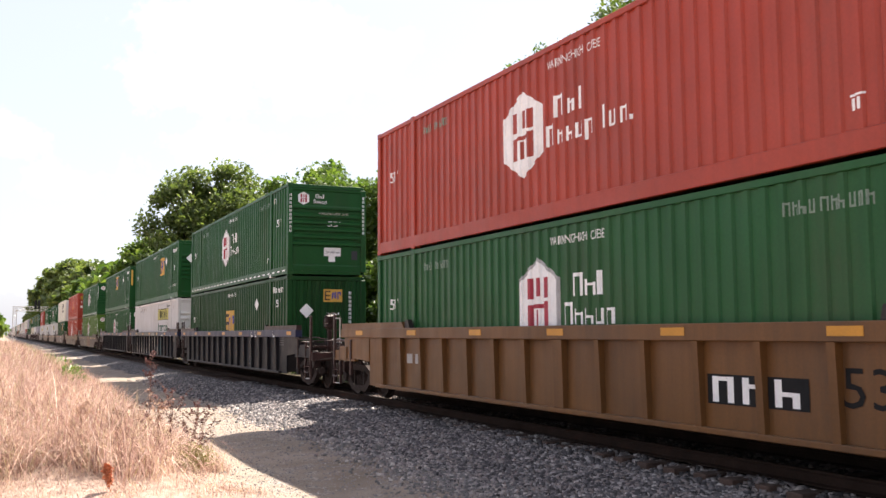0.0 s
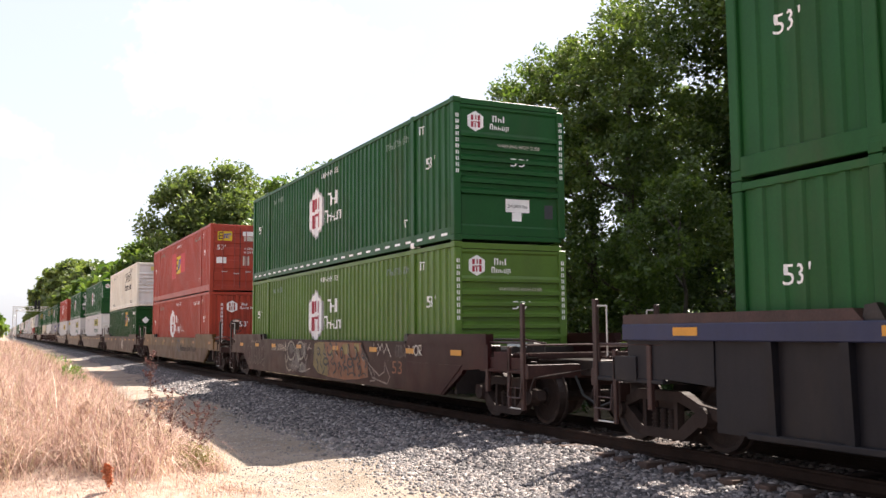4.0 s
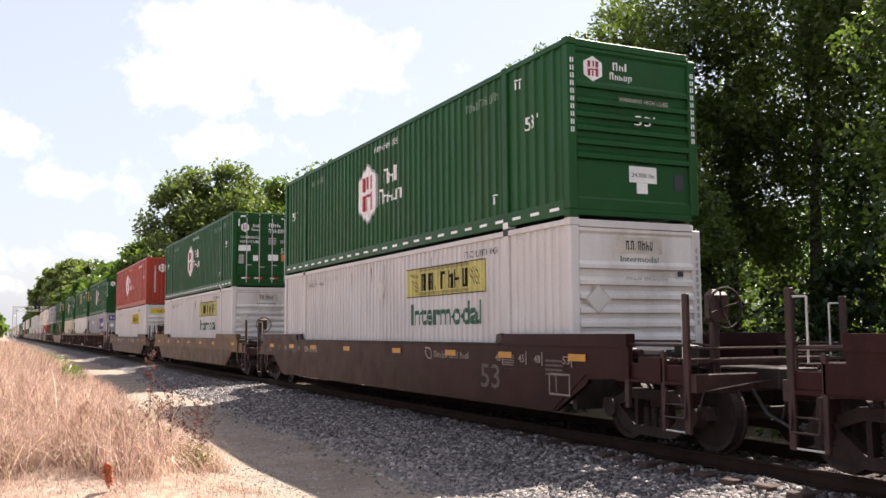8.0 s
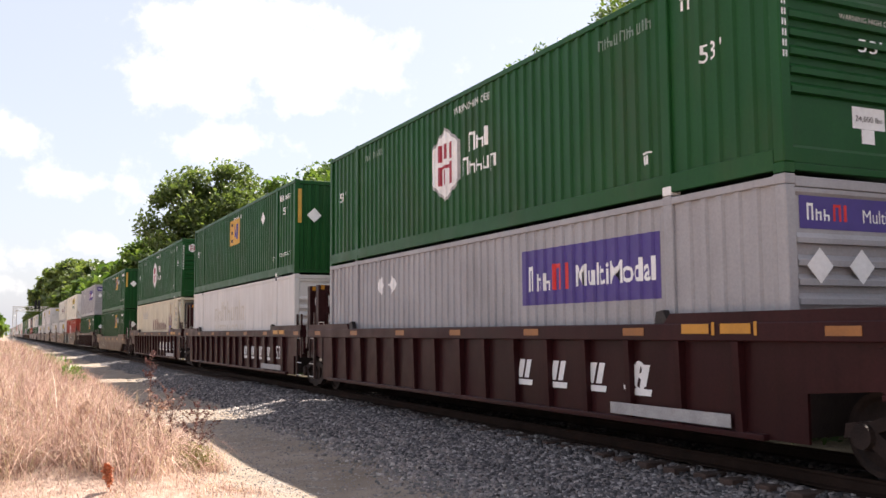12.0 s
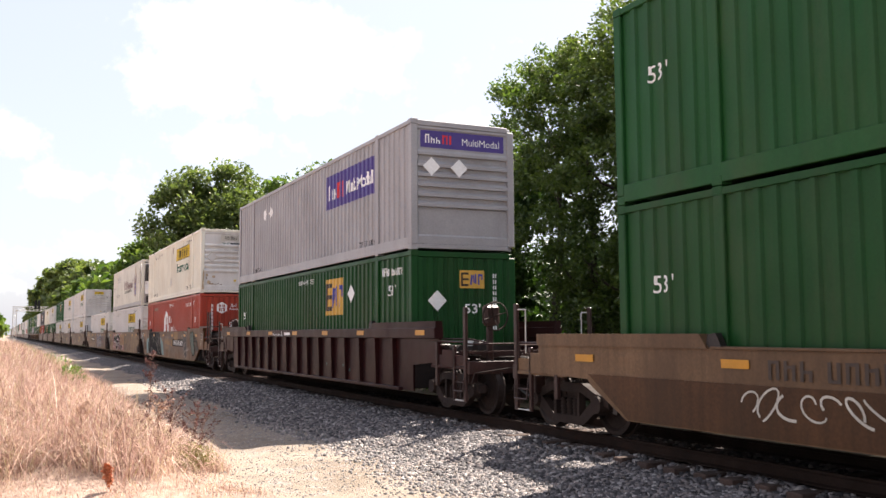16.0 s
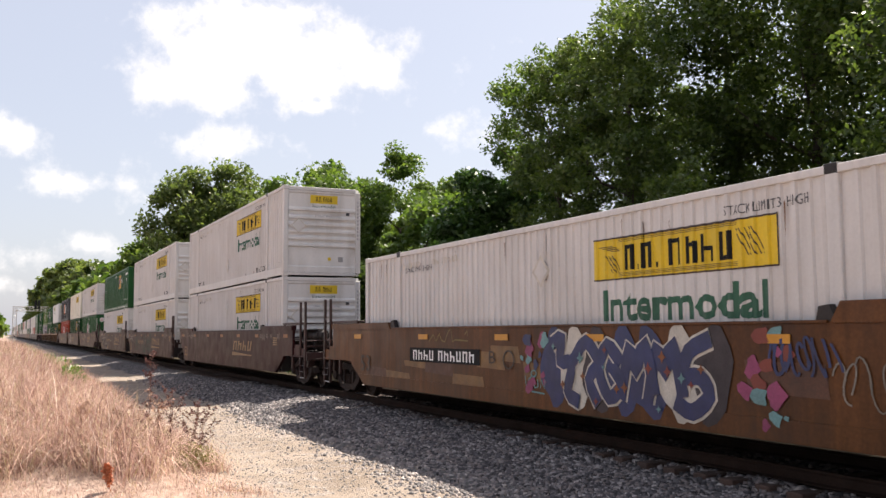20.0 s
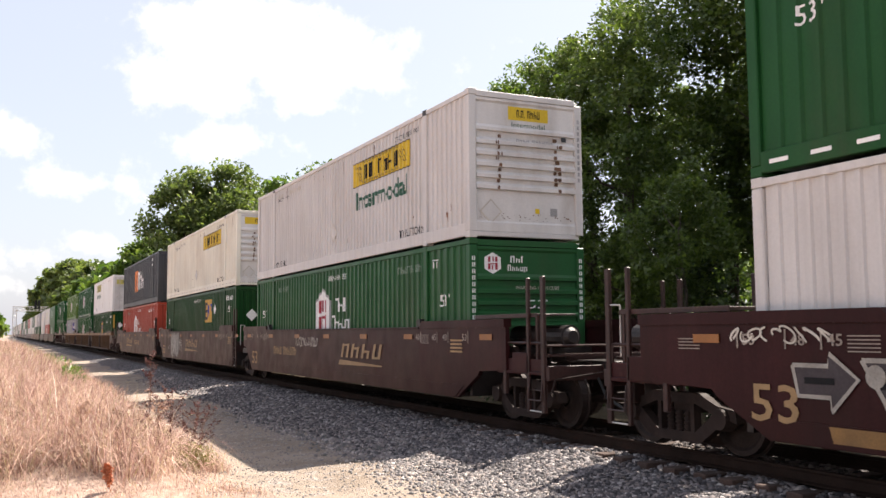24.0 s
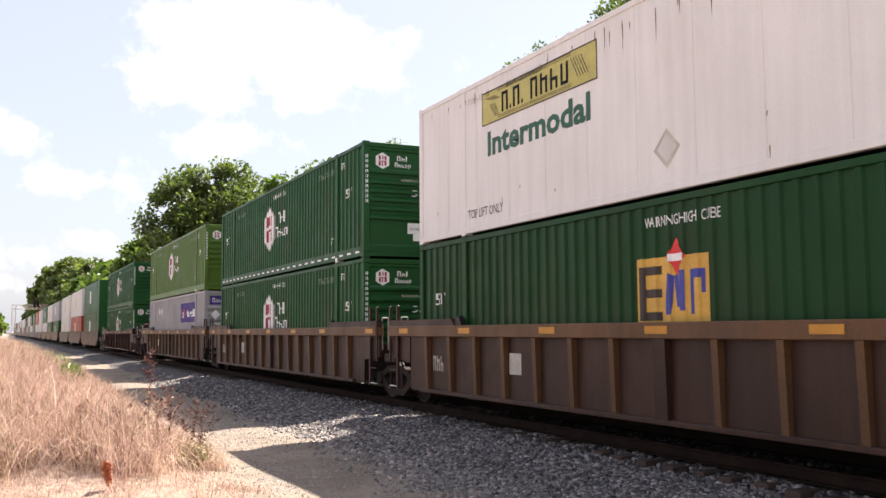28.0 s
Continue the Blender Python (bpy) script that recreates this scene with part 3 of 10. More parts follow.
def hub_side(c, red=False, light=False, words=2):
    o = 9.4 if red else 8.97
    inner = RED if red else D_RED
    decal(c, "hexs", lambda: polys_shape([hexagon(1.30, 1.52)]), o, 1.58, D_GREY if not red else D_WHITE, "logo_outline", 1)
    decal(c, "hex", lambda: polys_shape([hexagon(1.16, 1.40)]), o, 1.58, D_WHITE, "logo", 2, label="white six-sided emblem")
    decal(c, "hexb", lambda: polys_shape(hex_bars(1.16, 1.40)), o, 1.58, inner, "logo_mark", 3)
    decal(c, "hubw", lambda: polys_shape(blocks("Tol", 0.86, 0.36)), o - 0.98, 1.66, D_WHITE, "brand_mark")
    decal(c, "grpw", lambda: polys_shape(blocks("Tooop", 1.40, 0.35)), o - 0.74, 1.22, D_WHITE, "brand_mark")
    if red:
        decal(c, "incw", lambda: polys_shape(blocks("loo.", 0.78, 0.35)), o - 2.32, 1.22, D_WHITE, "brand_mark")
    marks(c, bright=red)


def hub_end(c, red=False, doors=False):
    y = -0.001 if doors else 0.012
    if doors:
        x0, h0 = -0.98, 2.12
        decal(c, "hexe", lambda: polys_shape([hexagon(0.30, 0.36)]), -0.82, 2.30, D_WHITE, "logo", 1, end=y)
        decal(c, "hexeb", lambda: polys_shape(hex_bars(0.30, 0.36)), -0.82, 2.30, D_RED, "logo_mark", 2, end=y)
        decal(c, "hube", lambda: polys_shape(blocks("Tol", 0.24, 0.12)), -0.52, 2.32, D_WHITE, "brand_mark", end=y)
        decal(c, "grpe", lambda: polys_shape(blocks("Tooop", 0.36, 0.11)), -0.58, 2.18, D_WHITE, "brand_mark", end=y)
        for i, (w, ln) in enumerate((("WARNING", 0.7), ("HIGH CUBE", 0.76))):
            decal(c, ("wn", i), lambda w=w, ln=ln: text_fit(w, ln, 0.11), -1.0, 1.86 - i * 0.17, D_WHITE, end=y)
        decal(c, "numd", lambda: polys_shape(blocks("TTT", 0.5, 0.15)), 0.10, 2.34, D_WHITE, "stencil", end=y)
        decal(c, "numd2", lambda: polys_shape(blocks("TTTTTT", 0.75, 0.15)), 0.10, 2.12, D_WHITE, "stencil", end=y)
        decal(c, "small", lambda: polys_shape([rect(0, 0.32, i * 0.07, i * 0.07 + 0.045) for i in range(4)]), 0.10, 1.66, D_GREY, "stencil", end=y)
        decal(c, "small2", lambda: polys_shape([rect(0, 0.36, i * 0.07, i * 0.07 + 0.045) for i in range(2)]), 0.58, 1.72, D_GREY, "stencil", end=y)
        decal(c, "53d", lambda: text_fit("53'", 0.32, 0.20), 0.60, 1.32, D_WHITE, end=y)
        decal(c, "plate", lambda: polys_shape([rect(0, 0.48, 0, 0.22)]), -1.08, 1.38, D_WHITE, "placard", end=y)
        decal(c, "plate2", lambda: polys_shape([rect(0, 0.20, 0, 0.22)]), -0.50, 1.0, D_WHITE, "placard", end=y)
        decal(c, "plate3", lambda: polys_shape([rect(0, 0.20, 0, 0.36)]), -1.06, 0.88, D_GREY, "placard", end=y)
        decal(c, "plate4", lambda: polys_shape([rect(0, 0.40, 0, 0.24)]), 0.10, 1.02, D_WHITE, "placard", end=y)
        decal(c, "plate5", lambda: polys_shape([rect(0, 0.34, 0, 0.28)]), 0.62, 1.0, D_ORANGE, "placard", end=y)
        for x in (-0.95, -0.45, 0.18, 0.72):
            decal(c, ("tapw", x), lambda: polys_shape([rect(0, 0.17, 0, 0.055)]), x, 0.30, D_WHITE, "reflective_tape", end=y)
            decal(c, ("tapr", x), lambda: polys_shape([rect(0, 0.16, 0, 0.055)]), x + 0.171, 0.30, D_SIGNRED, "reflective_tape", end=y)
        for x, w, z, h in ((-1.0, 0.3, 2.70, 0.06), (0.62, 0.3, 2.66, 0.06), (-1.09, 0.06, 2.34, 0.3), (1.03, 0.06, 2.34, 0.3)):
            decal(c, ("tapc", x, z), lambda w=w, h=h: polys_shape([rect(0, w, 0, h)]), x, z, D_WHITE, "reflective_tape", end=y)
        return
    if red:
        yy = 0.02
        decal(c, "hexr", lambda: polys_shape([hexagon(0.46, 0.52)]), -0.32, 2.25, D_WHITE, "logo", 1, end=yy)
        decal(c, "hexrb", lambda: polys_shape(hex_bars(0.46, 0.52)), -0.32, 2.25, RED, "logo_mark", 2, end=yy)
        decal(c, "hubr", lambda: polys_shape(blocks("Tol", 0.26, 0.12)), 0.08, 2.30, D_WHITE, "brand_mark", end=yy)
        decal(c, "grpr", lambda: polys_shape(blocks("Tooop loo.", 0.66, 0.11)), 0.02, 2.15, D_WHITE, "brand_mark", end=yy)
        decal(c, "53r", lambda: text_fit("53'", 0.38, 0.22), 0.0, 1.40, D_WHITE, end=yy)
        decal(c, "pls", lambda: polys_shape([rect(0, 0.44, 0, 0.24)]), -0.06, 0.62, D_WHITE, "placard", end=yy)
        decal(c, "vert", lambda: polys_shape([rect(k * 0.055, k * 0.055 + 0.03, i * 0.17, i * 0.17 + 0.12) for i in range(10) for k in (0, 1)]), -0.80, 0.75, D_WHITE, "stencil", end=yy)
        return
    decal(c, "hexg", lambda: polys_shape([hexagon(0.36, 0.42)]), -0.78, 2.43, D_WHITE, "logo", 1, end=0.044)
    decal(c, "hexgb", lambda: polys_shape(hex_bars(0.36, 0.42)), -0.78, 2.43, D_RED, "logo_mark", 2, end=0.044)
    decal(c, "hubg", lambda: polys_shape(blocks("Tol", 0.30, 0.13)), -0.40, 2.45, D_WHITE, "brand_mark", end=0.044)
    decal(c, "grpg", lambda: polys_shape(blocks("Tooop", 0.46, 0.12)), -0.46, 2.29, D_WHITE, "brand_mark", end=0.044)
    decal(c, "53g", lambda: text_fit("53'", 0.42, 0.17), 0.0, 1.56, D_WHITE, end=0.011)
    decal(c, "wbar", lambda: text_fit("WARNING HIGH CUBE", 1.0, 0.07), -0.30, 1.93, D_FAINT, end=0.011)
    decal(c, "pl24", lambda: polys_shape([rect(0, 0.56, 0, 0.27), rect(0.15, 0.37, -0.18, -0.002)]), -0.10, 0.62, D_WHITE, "placard", end=0.059)
    decal(c, "pl24t", lambda: text_fit("24,000 lbs", 0.46, 0.08), -0.05, 0.70, D_BLACK, layer=2, end=0.059)
    decal(c, "box24", lambda: polys_shape([rect(0, 0.2, 0, 0.28)]), 0.82, 0.52, CHARCOAL, "document_box", end=0.055)
    for x in (-1.25, 1.17):
        decal(c, ("vertn", x), lambda: polys_shape([rect(k * 0.042, k * 0.042 + 0.024, i * 0.125, i * 0.125 + 0.08) for i in range(10) for k in (0, 1)]), x, 1.35, D_WHITE, "stencil", end=-0.001)


def emp_panel(c, left, base, w, h, end=None, key="emp", gold=True):
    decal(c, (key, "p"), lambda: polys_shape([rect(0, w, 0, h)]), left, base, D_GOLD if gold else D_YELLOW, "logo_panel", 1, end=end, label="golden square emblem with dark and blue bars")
    s = 1 if end is not None else -1
    decal(c, (key, "e"), lambda: polys_shape([rect(0.06 * w, 0.13 * w, 0.12 * h, 0.88 * h), rect(0.131 * w, 0.36 * w, 0.12 * h, 0.24 * h), rect(0.131 * w, 0.36 * w, 0.44 * h, 0.56 * h), rect(0.131 * w, 0.36 * w, 0.76 * h, 0.88 * h)]), left, base, D_BROWN, "brand_mark", 2, end=end)
    decal(c, (key, "m"), lambda: polys_shape([[(0.42 * w, 0.2 * h), (0.49 * w, 0.2 * h), (0.53 * w, 0.72 * h), (0.46 * w, 0.78 * h)], [(0.531 * w, 0.72 * h), (0.56 * w, 0.30 * h), (0.61 * w, 0.30 * h), (0.58 * w, 0.78 * h)],
                                              rect(0.62 * w, 0.68 * w, 0.25 * h, 0.80 * h), rect(0.74 * w, 0.80 * w, 0.2 * h, 0.80 * h), rect(0.801 * w, 0.93 * w, 0.68 * h, 0.80 * h), rect(0.88 * w, 0.93 * w, 0.48 * h, 0.679 * h)]), left, base, D_BLUE, "brand_mark", 2, end=end)


def diamond(w, h):
    return [(0, -h / 2), (w / 2, 0), (0, h / 2), (-w / 2, 0)]


def emp_side(c, base=1.52, at=6.0, mark=True, red_mark=False, feet=1.94):
    emp_panel(c, at, base + 0.06, 1.5, 0.97, key="emps")
    if red_mark:
        decal(c, "diar", lambda: polys_shape([diamond(0.36, 0.50)]), at - 0.86, base + 1.02, D_SIGNRED, "placard", 3, label="red diamond placard")
        decal(c, "diarw", lambda: polys_shape([rect(-0.15, 0.15, -0.06, 0.04)]), at - 0.86, base + 1.02, D_WHITE, "placard_stripe", 4)
    if mark:
        decal(c, "dia", lambda: polys_shape([diamond(0.52, 0.46)]), 3.88, 2.10, D_WHITE, "placard", 1, True, label="white diamond placard")
    marks(c, number=1.80, feet=feet)
    decal(c, "tlow", lambda: text_fit("TOP LIFT ONLY", 1.15, 0.12, 0.01), 1.80, 0.62, D_WHITE)


def emp_end(c, corr=True, tapes=False, red_sign=False):
    y = 0.02 if corr else 0.044
    emp_panel(c, -0.12, 2.08, 0.62, 0.40, end=y, key="empe")
    decal(c, "diae", lambda: polys_shape([diamond(0.46, 0.46)]), -0.68, 1.80 if corr else 2.0, D_WHITE, "placard", 1, end=-0.003, label="white diamond placard")
    decal(c, "53e", lambda: text_fit("53'", 0.40, 0.22, 0.012), 0.0, 1.52, D_WHITE, end=y)
    decal(c, "ple", lambda: polys_shape([rect(0, 0.46, 0, 0.26)]), 0.02, 0.66, D_WHITE, "placard", end=y if corr else 0.055)
    decal(c, "verte", lambda: polys_shape([rect(k * 0.055, k * 0.055 + 0.03, i * 0.13, i * 0.13 + 0.09) for i in range(10) for k in (0, 1)]), 0.72, 1.15, D_WHITE, "stencil", end=y if corr else 0.01)
    if tapes:
        for x in (-1.20, 1.02):
            decal(c, ("tapey", x), lambda: polys_shape([rect(0, 0.12, 0, 1.05)]), x, 1.55, D_GOLD, "yellow_tape", end=-0.001)
    if red_sign:
        decal(c, "reds", lambda: polys_shape([diamond(0.40, 0.46)]), 0.20, 1.72, D_SIGNRED, "placard", 1, end=y, label="red diamond placard")


def frame_bars(w, h, t):
    return [rect(0, w, 0, t), rect(0, w, h - t, h), rect(0, t, t + 0.001, h - t - 0.001), rect(w - t, w, t + 0.001, h - t - 0.001)]


def drips(c, seed, smooth=False):
    """Thin rust runs from the top rail, scars along the bottom."""
    rnd = random.Random(seed)
    runs = []
    for _ in range(34):
        u, v, ln, w = rnd.uniform(0.2, 15.8), rnd.uniform(2.55, 2.72), rnd.uniform(0.06, 0.5), rnd.uniform(0.012, 0.03)
        if rnd.random() < 0.45:
            v = rnd.uniform(0.3, 0.75)
            ln = rnd.uniform(0.04, 0.22)
        runs.append([(u, v), (u + w * 0.2, v - ln * 0.6), (u + w * 0.5, v - ln), (u + w, v - ln * 0.3), (u + w, v + 0.02)])
    bm = wrap_side(polys_shape([p[::-1] for p in runs]), 16.0, 0.0, 0.003, smooth)
    tagged(part("rust_runs", bm, RUST, c), kind="stuff")


def jb_side(c, smooth=False, reverse=False, style="yellow", words=True, base=1.85, holder=0.86):
    panel = {"yellow": D_YELLOW, "olive": D_OLIVE, "plain": None}[style]
    left = 13.3 if reverse else 6.55
    if panel:
        decal(c, "jbp", lambda: polys_shape([rect(0, 3.7, 0, 0.62)]), left, base, panel, "logo_panel", 1, smooth, label="yellow panel with black bars")
    else:
        decal(c, "jbo", lambda: polys_shape([rect(0, 3.7, 0, 0.03), rect(0, 3.7, 0.59, 0.62), rect(0, 0.03, 0.031, 0.589), rect(3.67, 3.7, 0.031, 0.589)]), left, base, D_BLACK, "logo_frame", 1, smooth)
    decal(c, "jbl", lambda: polys_shape(blocks("T.T. TTTT", 2.25, 0.36)), left - 0.72, base + 0.13, D_BLACK, "brand_mark", 2, smooth)
    if panel:
        decal(c, "jbo", lambda: polys_shape(frame_bars(3.7, 0.62, 0.022)), left, base, D_BROWN, "logo_frame", 2, smooth)
    curl = [[(0.12 + 0.05 * i, 0.50 - 0.012 * i), (0.50 + 0.03 * i, 0.50 - 0.012 * i), (0.50 + 0.03 * i, 0.488 - 0.012 * i), (0.12 + 0.05 * i, 0.488 - 0.012 * i)] for i in (0, 2, 4, 6)]
    curl += [[(0.30 + 0.06 * i, 0.36), (0.318 + 0.06 * i, 0.36), (0.518 + 0.05 * i, 0.10), (0.50 + 0.05 * i, 0.10)] for i in range(4)]
    curl += [[(2.98 + 0.07 * i, 0.50), (2.998 + 0.07 * i, 0.50), (3.198 + 0.07 * i, 0.16), (3.18 + 0.07 * i, 0.16)] for i in range(5)]
    decal(c, "jbs", lambda: polys_shape(curl + [rect(0.60, 3.0, 0.545 + i * 0.022, 0.552 + i * 0.022) for i in range(3)] + [rect(0.60, 3.0, 0.05 + i * 0.02, 0.057 + i * 0.02) for i in range(3)]), left, base, D_BROWN, "scroll", 2, smooth)
    if words:
        decal(c, ("im", smooth), lambda: text_fit("Intermodal", 3.3, 0.46, 0.034), left - 0.2, base - 0.60, D_GREEN if panel else D_BLACK, "lettering", 1, smooth)
    f = D_DIMGREY
    decal(c, "stk", lambda: text_fit("STACK LIMIT 3 HIGH", 1.35, 0.12), 3.75, 2.52, f, smooth=smooth)
    if not reverse:
        decal(c, "stkr", lambda: text_fit("STACK LIMIT 3 HIGH", 1.35, 0.12), 13.75, 2.40, f, smooth=smooth)
    decal(c, "num", lambda: polys_shape(blocks("TTT TTTTTT", 1.25, 0.12)), 12.4, 2.5, D_FAINT, "stencil", smooth=smooth)
    decal(c, "num2", lambda: polys_shape(blocks("TTTT T", 0.9, 0.12)), 13.9, 2.5, D_FAINT, "stencil", smooth=smooth)
    if not reverse:
        decal(c, "tlo", lambda: text_fit("TOP LIFT ONLY", 1.35, 0.17), 3.5, 0.30, D_BLACK, smooth=smooth)
    decal(c, "tlo", lambda: text_fit("TOP LIFT ONLY", 1.35, 0.17), 13.9, 0.30, D_BLACK, smooth=smooth)
    decal(c, "diaj", lambda: polys_shape([diamond(0.55, 0.55)]), 8.05, holder, D_FAINT, "placard_holder", 1, True)
    decal(c, "diaj2", lambda: polys_shape([diamond(0.40, 0.40)]), 8.05, holder, WHITE, "placard_holder", 2, True)


def jb_end(c, style="yellow", low=False):
    dz, dy = (0.52, 0.055) if low else (1.62, -0.003)
    panel = {"yellow": D_YELLOW, "olive": D_OLIVE, "pale": D_FAINT, "wide": D_YELLOW}[style]
    w, x0 = (1.95, -0.98) if style in ("wide", "pale2") else (0.92, -0.40)
    decal(c, ("jep", w), lambda: polys_shape([rect(0, w, 0, 0.27)]), x0, 2.36, panel, "logo_panel", 1, end=0.044)
    decal(c, ("jel", w), lambda: polys_shape(blocks("T.T. TTTT", min(w * 0.6, 0.9), 0.15)), x0 + w * 0.2, 2.42, D_BLACK, "brand_mark", 2, end=0.044)
    if style != "wide":
        decal(c, "jei", lambda: text_fit("Intermodal", 0.76, 0.10), -0.32, 2.22, D_GREEN, end=0.044)
    decal(c, "jen", lambda: polys_shape(blocks("TTTT TTTTTT", 0.85, 0.08)), -0.25, 1.90, D_GREY, "stencil", end=0.011)
    decal(c, "jed", lambda: polys_shape([diamond(0.50, 0.50)]), -0.80, dz, D_FAINT, "placard_holder", 1, end=dy)
    decal(c, "jed2", lambda: polys_shape([diamond(0.42, 0.42)]), -0.80, dz, WHITE, "placard_holder", 2, end=dy)
    decal(c, "jeb", lambda: polys_shape([rect(0, 0.12, 0, 0.09)]), 0.80, 2.0, CHARCOAL, "vent", 1, end=0.011)
    decal(c, "jev", lambda: polys_shape([rect(0, 0.05, i * 0.12, i * 0.12 + 0.08) for i in range(11)]), 1.18, 1.2, D_GREY, "stencil", end=-0.001)
    decal(c, "jey", lambda: polys_shape([rect(0, 0.10, 0, 0.10)]), 0.20, 0.52, D_YELLOW, "placard", end=0.055)
    decal(c, "jeg", lambda: polys_shape([rect(0, 0.16, 0, 0.16)]), 0.55, 0.48, D_GREY, "placard", end=0.055)


def rust_end(c):
    """Two columns of rust blotches down the ribs, and flecks of it along the sill."""
    def blots():
        rnd = random.Random(5)
        out = []
        for x0, spread in ((-0.62, 0.045), (0.70, 0.075)):
            for k in range(5):
                for v0, v1 in ((0.952 + 0.2225 * k, 1.028 + 0.2225 * k), (1.092 + 0.2225 * k, 1.165 + 0.2225 * k)):
                    for _ in range(2):
                        u, w = rnd.gauss(x0, spread * 0.5), spread * rnd.uniform(0.25, 0.75)
                        out.append([(u - w * rnd.uniform(0.3, 1), v0), (u + w * rnd.uniform(0.3, 1), v0), (u + w, (v0 + v1) / 2), (u + w * rnd.uniform(0.2, 1), v1), (u - w * rnd.uniform(0.2, 1), v1), (u - w, (v0 + v1) / 2)])
        for _ in range(40):
            u, r = rnd.uniform(-1.05, 1.05), rnd.uniform(0.006, 0.022)
            v = rnd.uniform(0.36, 0.5)
            out.append([(u + r * math.cos(a), v + r * rnd.uniform(0.4, 1.2) * math.sin(a)) for a in [k * 1.0472 for k in range(6)]])
        return out
    bm = polys_shape(blots())
    for k, f in enumerate(bm.faces):
        for v in f.verts:
            v.co.z = 0.00005 * k
    for v in bm.verts:
        rib = v.co.y > 0.94 and (v.co.y - 0.945) % 0.2225 < 0.10
        v.co = (v.co.x, (-0.006 if rib else 0.052) - v.co.z, v.co.y)
    tagged(part("rust_streak", bm, RUST, c), kind="stuff")


RUST = shader("brown_rust", (0.16, 0.085, 0.05), 0.8, 0, 0.4, 5, 30)


def stained_end(c):
    """Brown stains low on an end: round the placard, on the rails and posts, and dark scuffs above."""
    g = random.Random(29)

    def blot(u, v, rx, rz):
        return [(u + rx * g.uniform(0.6, 1.1) * math.cos(a), v + rz * g.uniform(0.6, 1.1) * math.sin(a)) for a in [k * 0.6283 for k in range(10)]]
    def soft():
        return [blot(-0.92, 0.48, 0.10, 0.10), blot(-0.70, 0.74, 0.09, 0.07), blot(-1.0, 0.80, 0.06, 0.09), blot(-0.78, 0.40, 0.14, 0.03), blot(0.95, 0.50, 0.10, 0.16), blot(0.86, 0.80, 0.06, 0.07)]
    def hard():
        return [blot(-0.86 + 0.12 * k, 0.40 + g.uniform(-0.03, 0.03), 0.05, 0.02) for k in range(5)] + [blot(0.93, 0.60, 0.025, 0.10), blot(-1.02, 0.66, 0.02, 0.08)]
    decal(c, "stain", lambda: polys_shape(soft()), 0.0, 0.0, D_RUSTWASH, "stain", 1, end=0.055)
    decal(c, "stain2", lambda: polys_shape(hard()), 0.0, 0.0, RUST, "rust_spot", 3, end=0.055)
    decal(c, "stain3", lambda: polys_shape([rect(0.02, 0.60, 0.0, 0.09), [(0.62, -0.01), (0.72, 0.0), (0.73, 0.1), (0.61, 0.1)]]), 0.0, 2.19, D_DIMGREY, "scuff", 3, end=0.044)
    decal(c, "stain4", lambda: polys_shape([[(0, 0), (0.09, 0.02), (0.07, 0.3), (0.10, 0.7), (0.05, 0.95), (0.02, 0.5)], [(2.38, 0.1), (2.45, 0.0), (2.47, 0.5), (2.41, 0.9)]]), -1.23, 0.15, D_RUSTWASH, "stain", 1, end=-0.001)


D_RUSTWASH = shader("pale_rust_wash", (0.42, 0.31, 0.20), 0.7, 0, 0.3, 6, 30)


def jb_doors(c):
    y = -0.001
    decal(c, "jdp", lambda: polys_shape([rect(0, 2.0, 0, 0.38)]), -1.0, 2.15, D_OLIVE, "logo_panel", 1, end=y)
    decal(c, "jdl", lambda: polys_shape(blocks("T.T. TTTT", 1.1, 0.22)), -0.55, 2.23, D_BLACK, "brand_mark", 2, end=y)
    decal(c, "jdn", lambda: polys_shape(blocks("TTTT", 0.28, 0.08) + [[(u, v - 0.13) for u, v in p] for p in blocks("TTTTTT", 0.32, 0.08)]), 0.62, 1.58, D_GREY, "stencil", end=y)
    decal(c, "jdy", lambda: polys_shape([rect(0, 0.32, 0.2, 0.40)]), 0.66, 0.98, D_YELLOW, "placard", 1, end=y)
    decal(c, "jdy2", lambda: polys_shape([rect(0, 0.32, 0, 0.199), rect(0, 0.32, 0.401, 0.45)]), 0.66, 0.98, D_BLACK, "placard", 1, end=y)
    decal(c, "jed", lambda: polys_shape([diamond(0.50, 0.50)]), -0.75, 1.12, D_FAINT, "placard_holder", 1, end=y)
    decal(c, "jed2", lambda: polys_shape([diamond(0.42, 0.42)]), -0.75, 1.12, WHITE, "placard_holder", 2, end=y)


